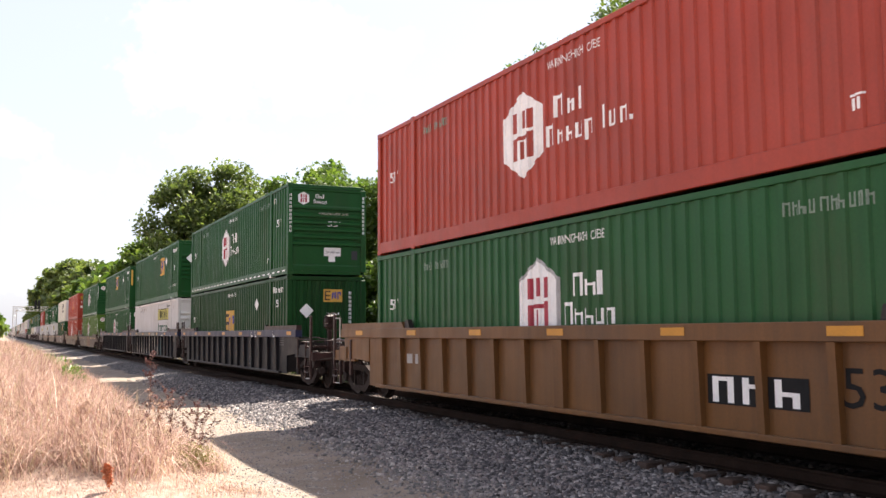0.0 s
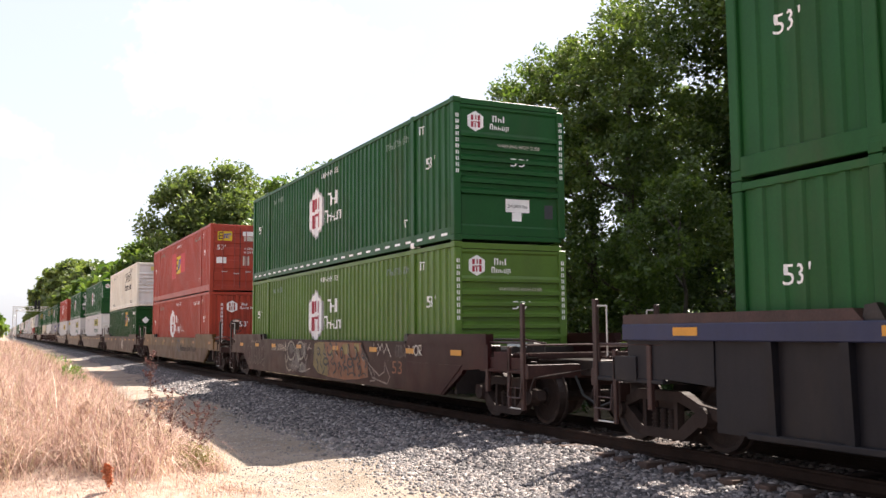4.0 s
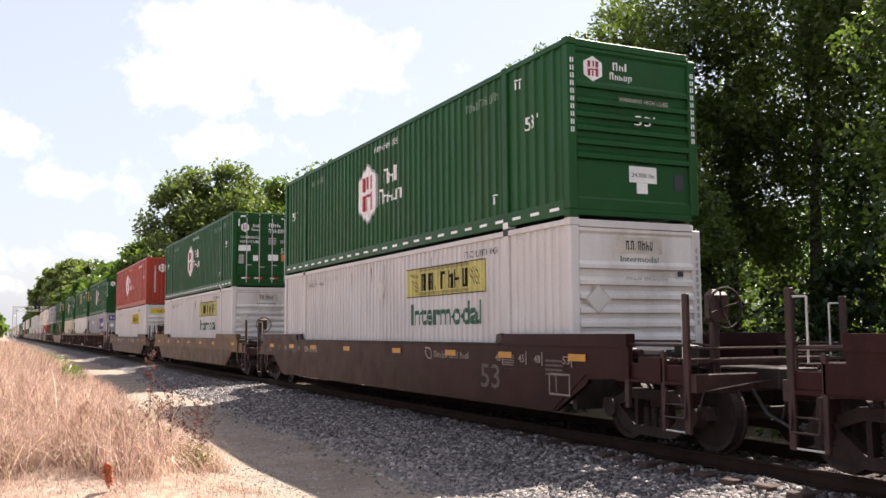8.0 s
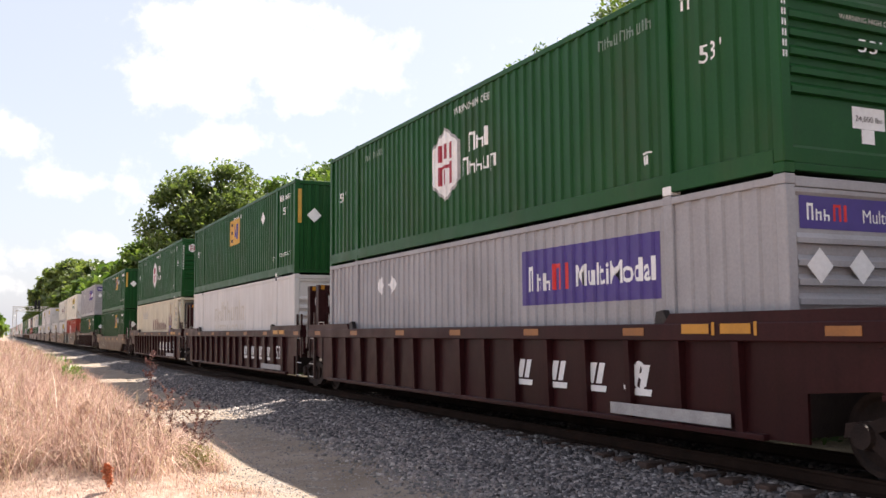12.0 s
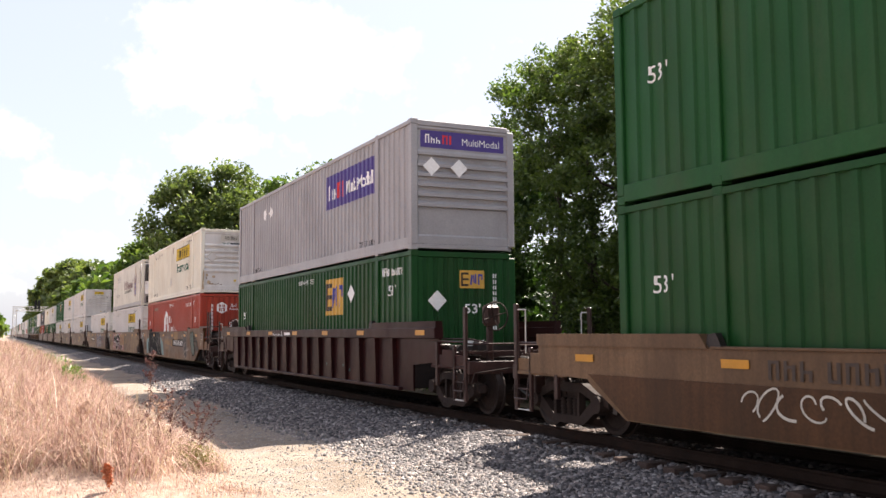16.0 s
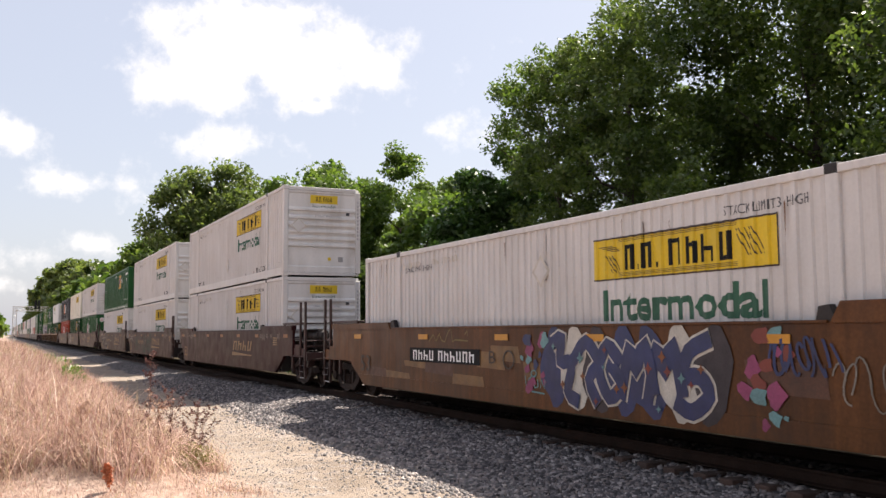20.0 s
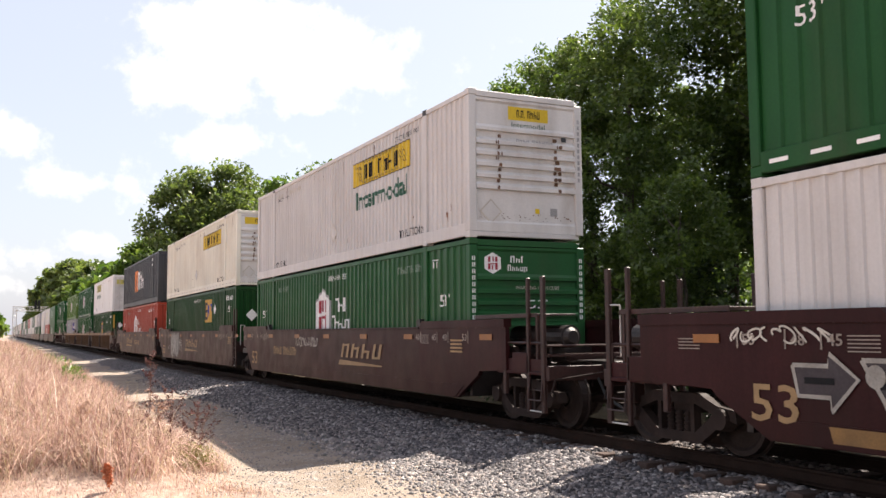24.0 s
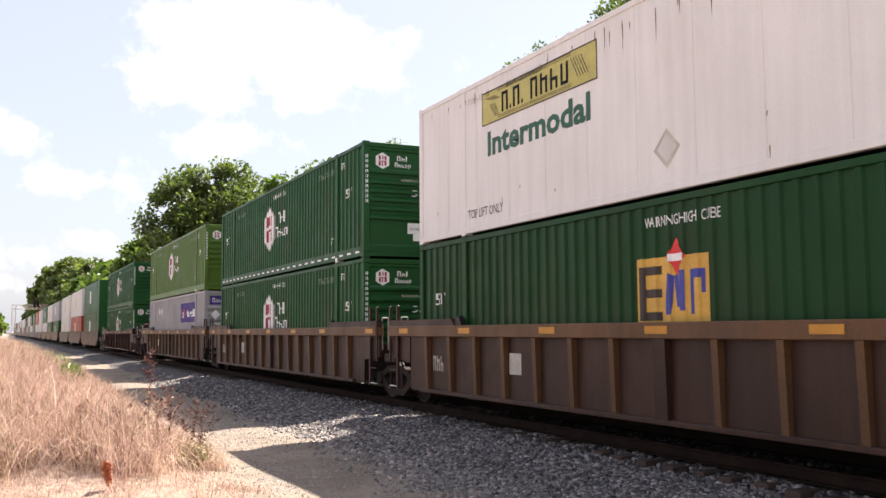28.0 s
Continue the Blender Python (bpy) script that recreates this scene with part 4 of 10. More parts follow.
def parcel_side(c):
    decal(c, "fxp", lambda: polys_shape([rect(0, 3.7, 0, 0.92)]), 6.0, 1.55, D_PURPLE, "logo_panel", 1, label="purple panel with white and red bars")
    decal(c, "fxw", lambda: polys_shape(blocks("Too", 0.75, 0.42)), 5.8, 1.78, D_WHITE, "brand_mark", 2)
    decal(c, "fxr", lambda: polys_shape(blocks("Tl", 0.5, 0.42)), 5.02, 1.78, D_SIGNRED, "brand_mark", 2)
    decal(c, "fxm", lambda: text_fit("MultiModal", 1.95, 0.34, 0.02), 4.35, 1.80, D_WHITE, "lettering", 2)
    decal(c, "tlof", lambda: text_fit("TOP LIFT ONLY", 1.0, 0.15), 3.3, 0.28, D_BLACK)
    decal(c, "tlof2", lambda: text_fit("TOP LIFT ONLY", 1.0, 0.15), 13.9, 0.28, D_BLACK)
    for d in (12.5, 11.8):
        decal(c, ("dif", d), lambda: polys_shape([diamond(0.44, 0.44)]), d, 2.2, D_WHITE, "placard", 1, label="white diamond placard")


def parcel_end(c):
    decal(c, "fxep", lambda: polys_shape([rect(0, 2.1, 0, 0.42)]), -1.05, 2.28, D_PURPLE, "logo_panel", 1, end=0.044)
    decal(c, "fxew", lambda: polys_shape(blocks("Too", 0.40, 0.20)), -0.95, 2.38, D_WHITE, "brand_mark", 2, end=0.044)
    decal(c, "fxer", lambda: polys_shape(blocks("Tl", 0.26, 0.20)), -0.53, 2.38, D_SIGNRED, "brand_mark", 2, end=0.044)
    decal(c, "fxem", lambda: text_fit("MultiModal", 0.95, 0.16), -0.02, 2.38, D_WHITE, "lettering", 2, end=0.044)
    for x in (-0.80, -0.12):
        decal(c, ("fxd", x), lambda: polys_shape([diamond(0.42, 0.42)]), x, 1.85, D_WHITE, "placard", 1, end=-0.003)


def pointed_bars(pattern, width, height):
    """Uprights with slanting pointed ends and small lozenges between them, in the rhythm of a broken script."""
    wide = {"T": 1.25, "o": 0.9, "l": 0.5, "p": 0.9, ".": 0.3}
    unit = width / sum(wide[c] for c in pattern)
    u, out = 0.0, []

    def stem(x, w, v0, v1):
        e = w * 0.75
        out.append([(x, v0 + e), (x + w * 0.55, v0), (x + w, v0 + e * 0.6), (x + w, v1 - e), (x + w * 0.45, v1), (x, v1 - e * 0.6)])

    def lozenge(x, v, r):
        out.append([(x - r, v), (x, v - r * 0.7), (x + r, v), (x, v + r * 0.7)])
    for i, c in enumerate(pattern):
        w = wide[c] * unit
        if c in "Top":
            top = height if c == "T" else height * 0.66
            k = 0.33 if c == "T" else 0.36
            stem(u + 0.06 * w, k * w, 0, top)
            stem(u + 0.54 * w, k * w, -0.2 * height if c == "p" else 0, top * (0.94 if i % 2 else 0.86))
            lozenge(u + 0.44 * w, top * (0.88 if i % 2 else 0.12), 0.12 * w)
            if c == "T":
                lozenge(u + 0.44 * w, top * 0.52, 0.10 * w)
                lozenge(u + 0.92 * w, top * 0.90, 0.10 * w)
        elif c == "l":
            stem(u + 0.2 * w, 0.5 * w, 0, height)
        else:
            lozenge(u + 0.4 * w, height * 0.09, 0.3 * w)
        u += w
    return out


def crest_side(c, upper):
    z = 1.28
    decal(c, ("cre", upper), lambda: polys_shape(pointed_bars("T.T.Tooplool", 4.9, 0.68)), 9.3, z, D_MAROON, "brand_mark", 1, True)
    if upper:
        decal(c, "glob", lambda: text_fit("GLOBAL TRANSPORTATION", 3.9, 0.20), 9.0, z - 0.22, D_BLACK, "lettering", 1, True)
        decal(c, "web", lambda: polys_shape(blocks("TTTTTTTTT.TTT", 1.66, 0.15)), 13.7, 0.96, D_BLACK, "stencil", 1, True)
        decal(c, "tlow", lambda: text_fit("TOP LIFT ONLY", 0.98, 0.16), 14.16, 0.44, D_DIMGREY, "lettering", 1, True)
        decal(c, "numu", lambda: polys_shape(blocks("TTTTTTTTTT", 0.94, 0.14)), 15.82, 1.60, D_MAROON, "stencil", 1, True)
    decal(c, ("tmp", upper), lambda: polys_shape(blocks("TTTT TTTTT", 2.1, 0.26)), 13.5, 2.15, D_GREY, "brand_mark", 1, True)
    decal(c, "tmp2", lambda: polys_shape([rect(0, 1.9, 0, 0.05)]), 13.4, 2.02, D_GREY, "brand_mark", 1, True)
    # crest: gilt surround, shield, plumes, mantling, helmet and the beast on top
    def egg(cu, cv, ru, rv, k=14, twist=0.0):
        return [(cu + ru * (1 + 0.12 * math.sin(3 * a + twist)) * math.cos(a), cv + rv * (1 + 0.10 * math.sin(2 * a + twist)) * math.sin(a)) for a in [6.28319 * i / k for i in range(k)]]
    decal(c, "cr0", lambda: polys_shape([[(0.16, -0.10), (0.55, -0.20), (0.94, -0.10), (1.0, 0.75), (0.55, 0.82), (0.10, 0.75)]]), 3.75, 0.84, D_FADEDGOLD, "crest_surround", 1, True)
    decal(c, "cr1", lambda: polys_shape([[(0.28, 0), (0.55, -0.12), (0.82, 0), (0.86, 0.70), (0.24, 0.70)]]), 3.75, 0.84, D_BLUE, "crest_shield", 2, True, label="blue and gold coat of arms")
    for k in range(3):
        decal(c, ("cr2", k), lambda: polys_shape([egg(0.55, 0.12 + k * 0.21, 0.20, 0.06, 12, k)]), 3.75, 0.84, D_FADEDGOLD, "crest_charge", 3, True)
    for k, (eu, ev) in enumerate(((0.04, 0.35), (1.06, 0.35))):
        decal(c, ("cr6", k), lambda: polys_shape([egg(eu, ev, 0.08, 0.17, 12, k)]), 3.75, 0.84, D_MAROON, "crest_flank", 1, True)
    decal(c, "cr3", lambda: polys_shape([[(0.02, 0.72), (0.20, 0.62), (0.24, 0.86), (0.15, 1.02), (0.20, 1.20), (0.12, 1.38), (0.04, 1.22)], [(1.08, 0.72), (0.90, 0.62), (0.86, 0.86), (0.95, 1.02), (0.90, 1.20), (0.98, 1.38), (1.06, 1.22)][::-1]]), 3.75, 0.84, D_MAROON, "crest_plume", 2, True)
    decal(c, "cr7", lambda: polys_shape([egg(0.55, 0.98, 0.30, 0.24, 16, 1.0)]), 3.75, 0.84, D_MAROON, "crest_mantling", 2, True)
    decal(c, "cr4", lambda: polys_shape([egg(0.55, 1.02, 0.12, 0.20, 12)]), 3.75, 0.84, D_GREY, "crest_helmet", 3, True)
    decal(c, "cr5", lambda: polys_shape([[(0.40, 1.26), (0.70, 1.24), (0.66, 1.40), (0.74, 1.56), (0.70, 1.76), (0.54, 1.84), (0.44, 1.74), (0.42, 1.58), (0.48, 1.44)]]), 3.75, 0.84, D_FADEDGOLD, "crest_top", 1, True)
    decal(c, "tloe", lambda: text_fit("TOP LIFT ONLY", 1.0, 0.16), 3.15, 0.22, D_BLACK, smooth=True)
    decal(c, "stke", lambda: text_fit("STACK LIMIT 3 HIGH", 1.1, 0.11), 3.5, 2.6, D_GREY, smooth=True)
    for i, (w, k) in enumerate(((0.4, "TTT"), (1.1, "TTTT TTTTTT"), (0.8, "TTTT TTTTTT"), (0.7, "TTT TTT"))):
        decal(c, ("crn", i), lambda w=w, k=k: polys_shape(blocks(k, w, 0.17 if i < 2 else 0.12)), 1.72, 2.3 - i * 0.27, D_DIMGREY, "stencil", 1, True)


def dash_row(c):
    """Dull reflective strips along the bottom rail, too worn to tell apart."""
    def build(bm):
        for i in range(26):
            box(bm, -HALF - 0.004, -HALF - 0.0005, 0.31 + i * 0.61, 0.59 + i * 0.61, 0.125, 0.165)
    tagged(mesh_part("reflective_strip", cached("dash_row", build), D_FAINT, c), kind="stuff")


def dashes(c):
    me = cached("dash", lambda bm: box(bm, -HALF - 0.004, -HALF - 0.0005, -0.14, 0.14, 0.125, 0.175))
    for i in range(26):
        d = 0.45 + i * 0.61
        if abs(d - 2.07) > 0.2 and abs(d - 14.08) > 0.2:
            mesh_part("reflective_strip", me, D_WHITE, c, m=pose(0, d, 0))


# ---- well cars ----
TRACK_X = 9.30


def side_poly(top, e0, e1, joint=False):
    """Outline (y, z) of a well car's side, with the bottom cut up over the trucks."""
    if joint:
        # square-cut front, and a rear that overhangs the shared truck
        head = [(-e0, 0.46), (-0.02, 0.37)] if e0 < 0.5 else [(-e0, 0.95), (-0.62, 0.90), (-0.55, 0.82), (0.30, 0.37)]
        tail = [(CL - 0.05, 0.37), (CL + 0.10, 0.45), (CL + 0.90, 1.12), (CL + e1, 1.15)] if e1 < 1.5 else [(CL - 0.30, 0.37), (CL + 0.55, 0.82), (CL + 0.62, 0.90), (CL + e1, 0.95)]
        return head + tail + [(CL + e1, top), (-e0, top)]
    return [(-e0, 0.95), (-0.62, 0.90), (-0.55, 0.82), (0.30, 0.37), (CL - 0.30, 0.37), (CL + 0.55, 0.82), (CL + 0.62, 0.90), (CL + e1, 0.95), (CL + e1, top), (-e0, top)]


def smooth_side(bm, sx, top, e0, e1, joint=False):
    prism(bm, side_poly(top, e0, e1, joint), "x", sx * 1.36, sx * 1.44)


def ribbed_web(bm, sx, top, e0, e1):
    # the web stops at the well's ends; a shallower arm runs on over the truck
    prism(bm, [(-0.28, 0.37), (CL + 0.28, 0.37), (CL + 0.28, top - 0.2), (-0.28, top - 0.2)], "x", sx * 1.34, sx * 1.38)
    for y0, y1 in ((-e0, -0.285), (CL + 0.285, CL + e1)):
        prism(bm, [(y0, 1.02), (y1, 0.92), (y1, top - 0.2), (y0, top - 0.2)] if y0 < 0 else [(y0, 0.92), (y1, 1.02), (y1, top - 0.2), (y0, top - 0.2)], "x", sx * 1.34, sx * 1.40)


def wheel_mesh(bm):
    prof = [(0.0, -0.02), (0.12, -0.05), (0.16, -0.02), (0.36, 0.0), (0.40, -0.03), (0.46, -0.03), (0.465, 0.08), (0.495, 0.09), (0.495, 0.12), (0.0, 0.12)]
    n = 28
    rings = []
    for r, x in prof:
        if r == 0:
            rings.append([bm.verts.new((x, 0, 0))])
        else:
            rings.append([bm.verts.new((x, r * math.cos(6.28319 * i / n), r * math.sin(6.28319 * i / n))) for i in range(n)])
    for a, b in zip(rings, rings[1:]):
        for i in range(n):
            j = (i + 1) % n
            if len(a) == 1:
                bm.faces.new((a[0], b[j], b[i]))
            elif len(b) == 1:
                bm.faces.new((a[i], a[j], b[0]))
            else:
                bm.faces.new((a[i], a[j], b[j], b[i]))
    bmesh.ops.recalc_face_normals(bm, faces=bm.faces)


def frame_mesh(bm):
    # cast side frame: top arch, bottom tie, columns, leaving two windows
    prism(bm, [(-1.15, 0.46), (-1.12, 0.62), (-0.80, 0.66), (-0.45, 0.80), (0.45, 0.80), (0.80, 0.66), (1.12, 0.62), (1.15, 0.46), (0.98, 0.50), (0.72, 0.55), (0.40, 0.66), (-0.40, 0.66), (-0.72, 0.55), (-0.98, 0.50)], "x", 0, 0.14)
    prism(bm, [(-0.98, 0.50), (-0.72, 0.55), (-0.36, 0.28), (-0.40, 0.16), (-0.50, 0.18)], "x", 0, 0.13)
    prism(bm, [(0.98, 0.50), (0.72, 0.55), (0.36, 0.28), (0.40, 0.16), (0.50, 0.18)], "x", 0, 0.13)
    prism(bm, [(-0.40, 0.16), (-0.36, 0.29), (0.36, 0.29), (0.40, 0.16)], "x", 0, 0.14)
    for y in (-0.36, 0.30):
        prism(bm, [(y, 0.28), (y + 0.07, 0.28), (y + 0.07, 0.68), (y, 0.68)], "x", 0.01, 0.13)


def spring_mesh(bm):
    for i in range(5):
        tube(bm, (0, 0, i * 0.055), (0, 0, i * 0.055 + 0.03), 0.062, 0.062, 10)
    tube(bm, (0, 0, 0), (0, 0, 0.27), 0.045, 0.045, 8)


def truck(parent, y):
    t = mesh_part("truck", cached("bolster", lambda bm: box(box(bm, -1.0, 1.0, -0.22, 0.22, 0.52, 0.74, 0.03), -0.5, 0.5, -0.5, 0.5, 0.74, 0.86, 0.02)), TRUCK_STEEL, parent, "two-axle railway truck", pose(0, y, 0))
    fr, wh, sp = cached("sideframe", frame_mesh), cached("wheel", wheel_mesh), cached("spring", spring_mesh)
    cap = cached("bearing", lambda bm: tube(bm, (-0.10, 0, 0), (0.06, 0, 0), 0.13, 0.16, 14))
    for sx in (-1, 1):
        mesh_part("side_frame", fr, TRUCK_STEEL, t, m=pose(-1.14, 0, 0) if sx < 0 else pose(1.0, 0, 0))
        for yy in (-0.89, 0.89):
            mesh_part("wheel", wh, WHEEL, t, "worn steel wheel", pose(sx * 0.82, yy, 0.497, 0, 0, 0 if sx < 0 else 180))
            mesh_part("bearing_cap", cap, TRUCK_STEEL, t, m=pose(sx * 1.10, yy, 0.497, 0, 0, 0 if sx < 0 else 180))
        for yy in (-0.17, 0.0, 0.17) if sx < 0 else ():
            mesh_part("spring", sp, TRUCK_STEEL, t, m=pose(sx * 1.06, yy, 0.28))
    for yy in (-0.89, 0.89):
        mesh_part("axle", cached("axle", lambda bm: tube(bm, (-1.0, 0, 0), (1.0, 0, 0), 0.085, 0.085, 12)), TRUCK_STEEL, t, m=pose(0, yy, 0.497))
    return t


WHEEL = shader("wheel_steel", (0.024, 0.0165, 0.0145), 0.6, 0.2, 0.3, 5, 40, spec=0.2)


def strip(bm, pts, width, x):
    """A painted stroke of even width along (y, z) points, corners mitred."""
    rows = []
    for i, (y, z) in enumerate(pts):
        ya, za = pts[max(0, i - 1)]
        yb, zb = pts[min(len(pts) - 1, i + 1)]
        d = Vector((yb - ya, zb - za))
        d = d.normalized() if d.length > 1e-6 else Vector((1, 0))
        k = width / 2
        h = x - 0.0003 * i
        rows.append((bm.verts.new((h, y - d.y * k, z + d.x * k)), bm.verts.new((h, y + d.y * k, z - d.x * k))))
    for (p, q), (r, t) in zip(rows, rows[1:]):
        bm.faces.new((p, q, t, r))


def arc(cy, cz, ry, rz, a0=0.0, a1=6.2832, n=22):
    return [(cy + ry * math.cos(a0 + (a1 - a0) * k / n), cz + rz * math.sin(a0 + (a1 - a0) * k / n)) for k in range(n + 1)]


def strokes(w, lines, mat, width, lift=0.003, name="spray_stroke"):
    """Painted lines along (y, z) points, each a part of its own."""
    for k, pts in enumerate(lines):
        bm = bmesh.new()
        strip(bm, pts, width, -1.4525 - lift - 0.0006 * k)
        part(name, bm, mat, w)


def patches(w, polys, mat, lift=0.002, name="spray_fill", x=-1.4525):
    """Flat painted fields with the given (y, z) corners."""
    for k, p in enumerate(polys):
        bm = bmesh.new()
        bm.faces.new([bm.verts.new((x - lift - 0.0004 * k, y, z)) for y, z in p])
        part(name, bm, mat, w)


def disc(cy, cz, r):
    return [(cy + r * math.cos(a), cz + r * math.sin(a)) for a in [6.28319 * k / 14 for k in range(14)]]


def scrawl(w, where, seed, mat, strokes=7, width=0.05):
    """Thin sprayed loops, each stroke a part of its own."""
    rnd = random.Random(seed)
    y0, y1, z0, z1 = where
    for i in range(strokes):
        cy = y0 + (y1 - y0) * (i + 0.5) / strokes
        a0, r, n = rnd.uniform(0, 6), abs(y0 - y1) / strokes * rnd.uniform(0.5, 0.9), rnd.choice((8, 11, 15))
        q = rnd.uniform(0.6, 1.0)
        pts = []
        for k in range(n):
            a = a0 + k * 0.42
            pts.append((cy + r * math.cos(a) * (1 - 0.03 * k) + 0.02 * k * r, (z0 + z1) / 2 + (z1 - z0) / 2 * q * math.sin(a * 0.9 + 0.3 * i)))
        bm = bmesh.new()
        strip(bm, pts, width * rnd.uniform(0.7, 1.1), -1.4525 - 0.002 - 0.0007 * i)
        part("spray_stroke", bm, mat, w)


# bent strokes of no letter's shape
SHAPES = (((0.0, 0.85), (0.45, 1.0), (0.30, 0.55), (0.85, 0.62), (0.55, 0.10), (1.05, 0.0)), ((0.95, 0.95), (0.30, 0.80), (0.15, 0.45), (0.70, 0.50), (0.95, 0.25), (0.45, 0.0), (0.0, 0.15)),
          ((0.0, 0.1), (0.35, 0.95), (0.5, 0.4), (0.8, 1.0), (1.05, 0.2)), ((0.1, 1.0), (0.6, 0.75), (0.05, 0.35), (0.9, 0.0)),
          ((0.9, 0.6), (0.4, 0.9), (0.05, 0.5), (0.45, 0.05), (0.95, 0.3), (0.6, 0.55)), ((0.0, 0.6), (0.5, 0.95), (1.0, 0.6), (0.55, 0.35), (0.9, 0.0)))


def bold_piece(w, where, seed, count, fill, outline, cloud=None, bits=None, fat=0.2, edge=0.05):
    """A big sprayed piece: fat bent strokes with an outline before a cloud of colour, small bits over it."""
    rnd = random.Random(seed)
    y0, y1, z0, z1 = where
    cw, h = (y0 - y1) / count, z1 - z0
    x = -1.4525
    if cloud is not None:
        for i in range(count + 1):
            cy = y0 - cw * i
            bm = bmesh.new()
            ph = rnd.uniform(0, 6)
            bm.faces.new([bm.verts.new((x - 0.0006 - 0.0003 * i, cy + cw * 0.62 * (1 + 0.2 * math.sin(3 * a + ph)) * math.cos(a), min(max((z0 + z1) / 2 + h * 0.52 * (1 + 0.15 * math.sin(4 * a + ph)) * math.sin(a), z0 - 0.03), z1 + 0.03))) for a in [6.28319 * k / 18 for k in range(18)]])
            part("spray_cloud", bm, cloud[i % len(cloud)], w)
    for i in range(count):
        sh = SHAPES[(seed + i * 5 + rnd.randrange(2)) % len(SHAPES)]
        pts = [(y0 - cw * (i + -0.1 + 1.2 * u + rnd.uniform(-0.04, 0.04)), z0 + 0.1 + (h - 0.2) * v) for u, v in sh]
        fine = []
        for (ya, za), (yb, zb) in zip(pts, pts[1:]):
            fine += [(ya + (yb - ya) * k / 3, za + (zb - za) * k / 3) for k in range(3)]
        fine.append(pts[-1])
        soft = [fine[0]] + [((fine[k - 1][0] + 2 * fine[k][0] + fine[k + 1][0]) / 4, (fine[k - 1][1] + 2 * fine[k][1] + fine[k + 1][1]) / 4) for k in range(1, len(fine) - 1)] + [fine[-1]]
        for nm, wd, mt, lift in (("spray_outline", fat + 2 * edge, outline, 0.004), ("spray_fill", fat, fill[i % len(fill)] if isinstance(fill, list) else fill, 0.014)):
            bm = bmesh.new()
            strip(bm, soft, wd, x - lift - 0.0008 * (i % 4))
            part(nm, bm, mt, w)
        if bits:
            for j in range(3):
                cy, cz, r = y0 - cw * (i + rnd.random()), z0 + 0.1 + rnd.random() * (h - 0.2), rnd.uniform(0.04, 0.10)
                bm = bmesh.new()
                bm.faces.new([bm.verts.new((x - 0.024 - 0.0005 * j, cy + r * q * math.cos(a), cz + r * q * math.sin(a))) for k, a in enumerate([6.28319 * k / 8 for k in range(8)]) for q in ((0.45 if k % 2 else 1.0),)])
                part("spray_spot", bm, bits[(i + j) % len(bits)], w)


def lobes(w, y0, y1, z0, z1, n, fill, inner, outer):
    """Swollen upright lobes side by side, like a row of fat fingers, with a dark seam and a pale outer line."""
    cw = (y0 - y1) / n
    for lift, grow, mt, nm in ((0.001, 0.07, outer, "spray_outline"), (0.004, 0.035, inner, "spray_seam"), (0.007, -0.012, fill, "spray_fill")):
        for i in range(n):
            cy, cz, ry, rz = y0 - cw * (i + 0.5), (z0 + z1) / 2 - 0.05 * math.sin(i * 2.1) * (z1 - z0), cw / 2 + grow, (z1 - z0) / 2 * (1 + 0.06 * math.sin(i * 1.7)) + grow
            bm = bmesh.new()
            bm.faces.new([bm.verts.new((-1.4525 - lift - 0.0006 * (i % 3), cy + ry * math.copysign(abs(math.cos(a)) ** 0.6, math.cos(a)), cz + rz * math.copysign(abs(math.sin(a)) ** 0.7, math.sin(a)))) for a in [6.28319 * k / 22 for k in range(22)]])
            part(nm, bm, mt, w)


def end_numbers(w, mat, top, base=1.10):
    """Loading marks painted near both ends of a car's side: lengths in feet with short strokes."""
    for marks_at in (((2.20, "40"), (1.40, "45"), (0.90, "48"), (0.05, "53")), ((14.15, "40"), (14.98, "45"), (15.48, "48"), (16.22, "53"))):
        rear = marks_at[0][0] > 8
        bm = bmesh.new()
        me = bpy.data.meshes.new("tmp")
        for d, word in marks_at:
            for shape, du, dv in ((text_fit(word, 0.20, 0.13, 0.015), 0.0, 0.0), (polys_shape([rect(0, 0.025, 0, 0.22)]), (0.09 if rear else -0.24), -0.04)):
                for v in shape.verts:
                    v.co = (-1.4555, d + du - v.co.x, base + dv + v.co.y)
                shape.to_mesh(me)
                shape.free()
                bm.from_mesh(me)
        for d, n in ((1.95, 5), (14.72, 5), (17.35 if top > 1.5 else 17.4, 4)):
            if (d > 8) == rear:
                for i in range(n):
                    bm.faces.new([bm.verts.new((-1.4555, y, z)) for y, z in ((d, base - 0.06 + i * 0.04), (d - 0.40, base - 0.06 + i * 0.04), (d - 0.40, base - 0.046 + i * 0.04), (d, base - 0.046 + i * 0.04))])
        bpy.data.meshes.remove(me)
        tagged(part("loading_mark", bm, mat, w), kind="stuff")


def side_decal(w, shape, left, base, mat, name="lettering", x=-1.4525, layer=1):
    bm = shape()
    for v in bm.verts:
        v.co = (x - 0.003 * layer, left - v.co.x, base + v.co.y)
    ob = part(name, bm, mat, w)
    return tagged(ob, kind="stuff") if name in ("brand_mark", "stencil") else ob


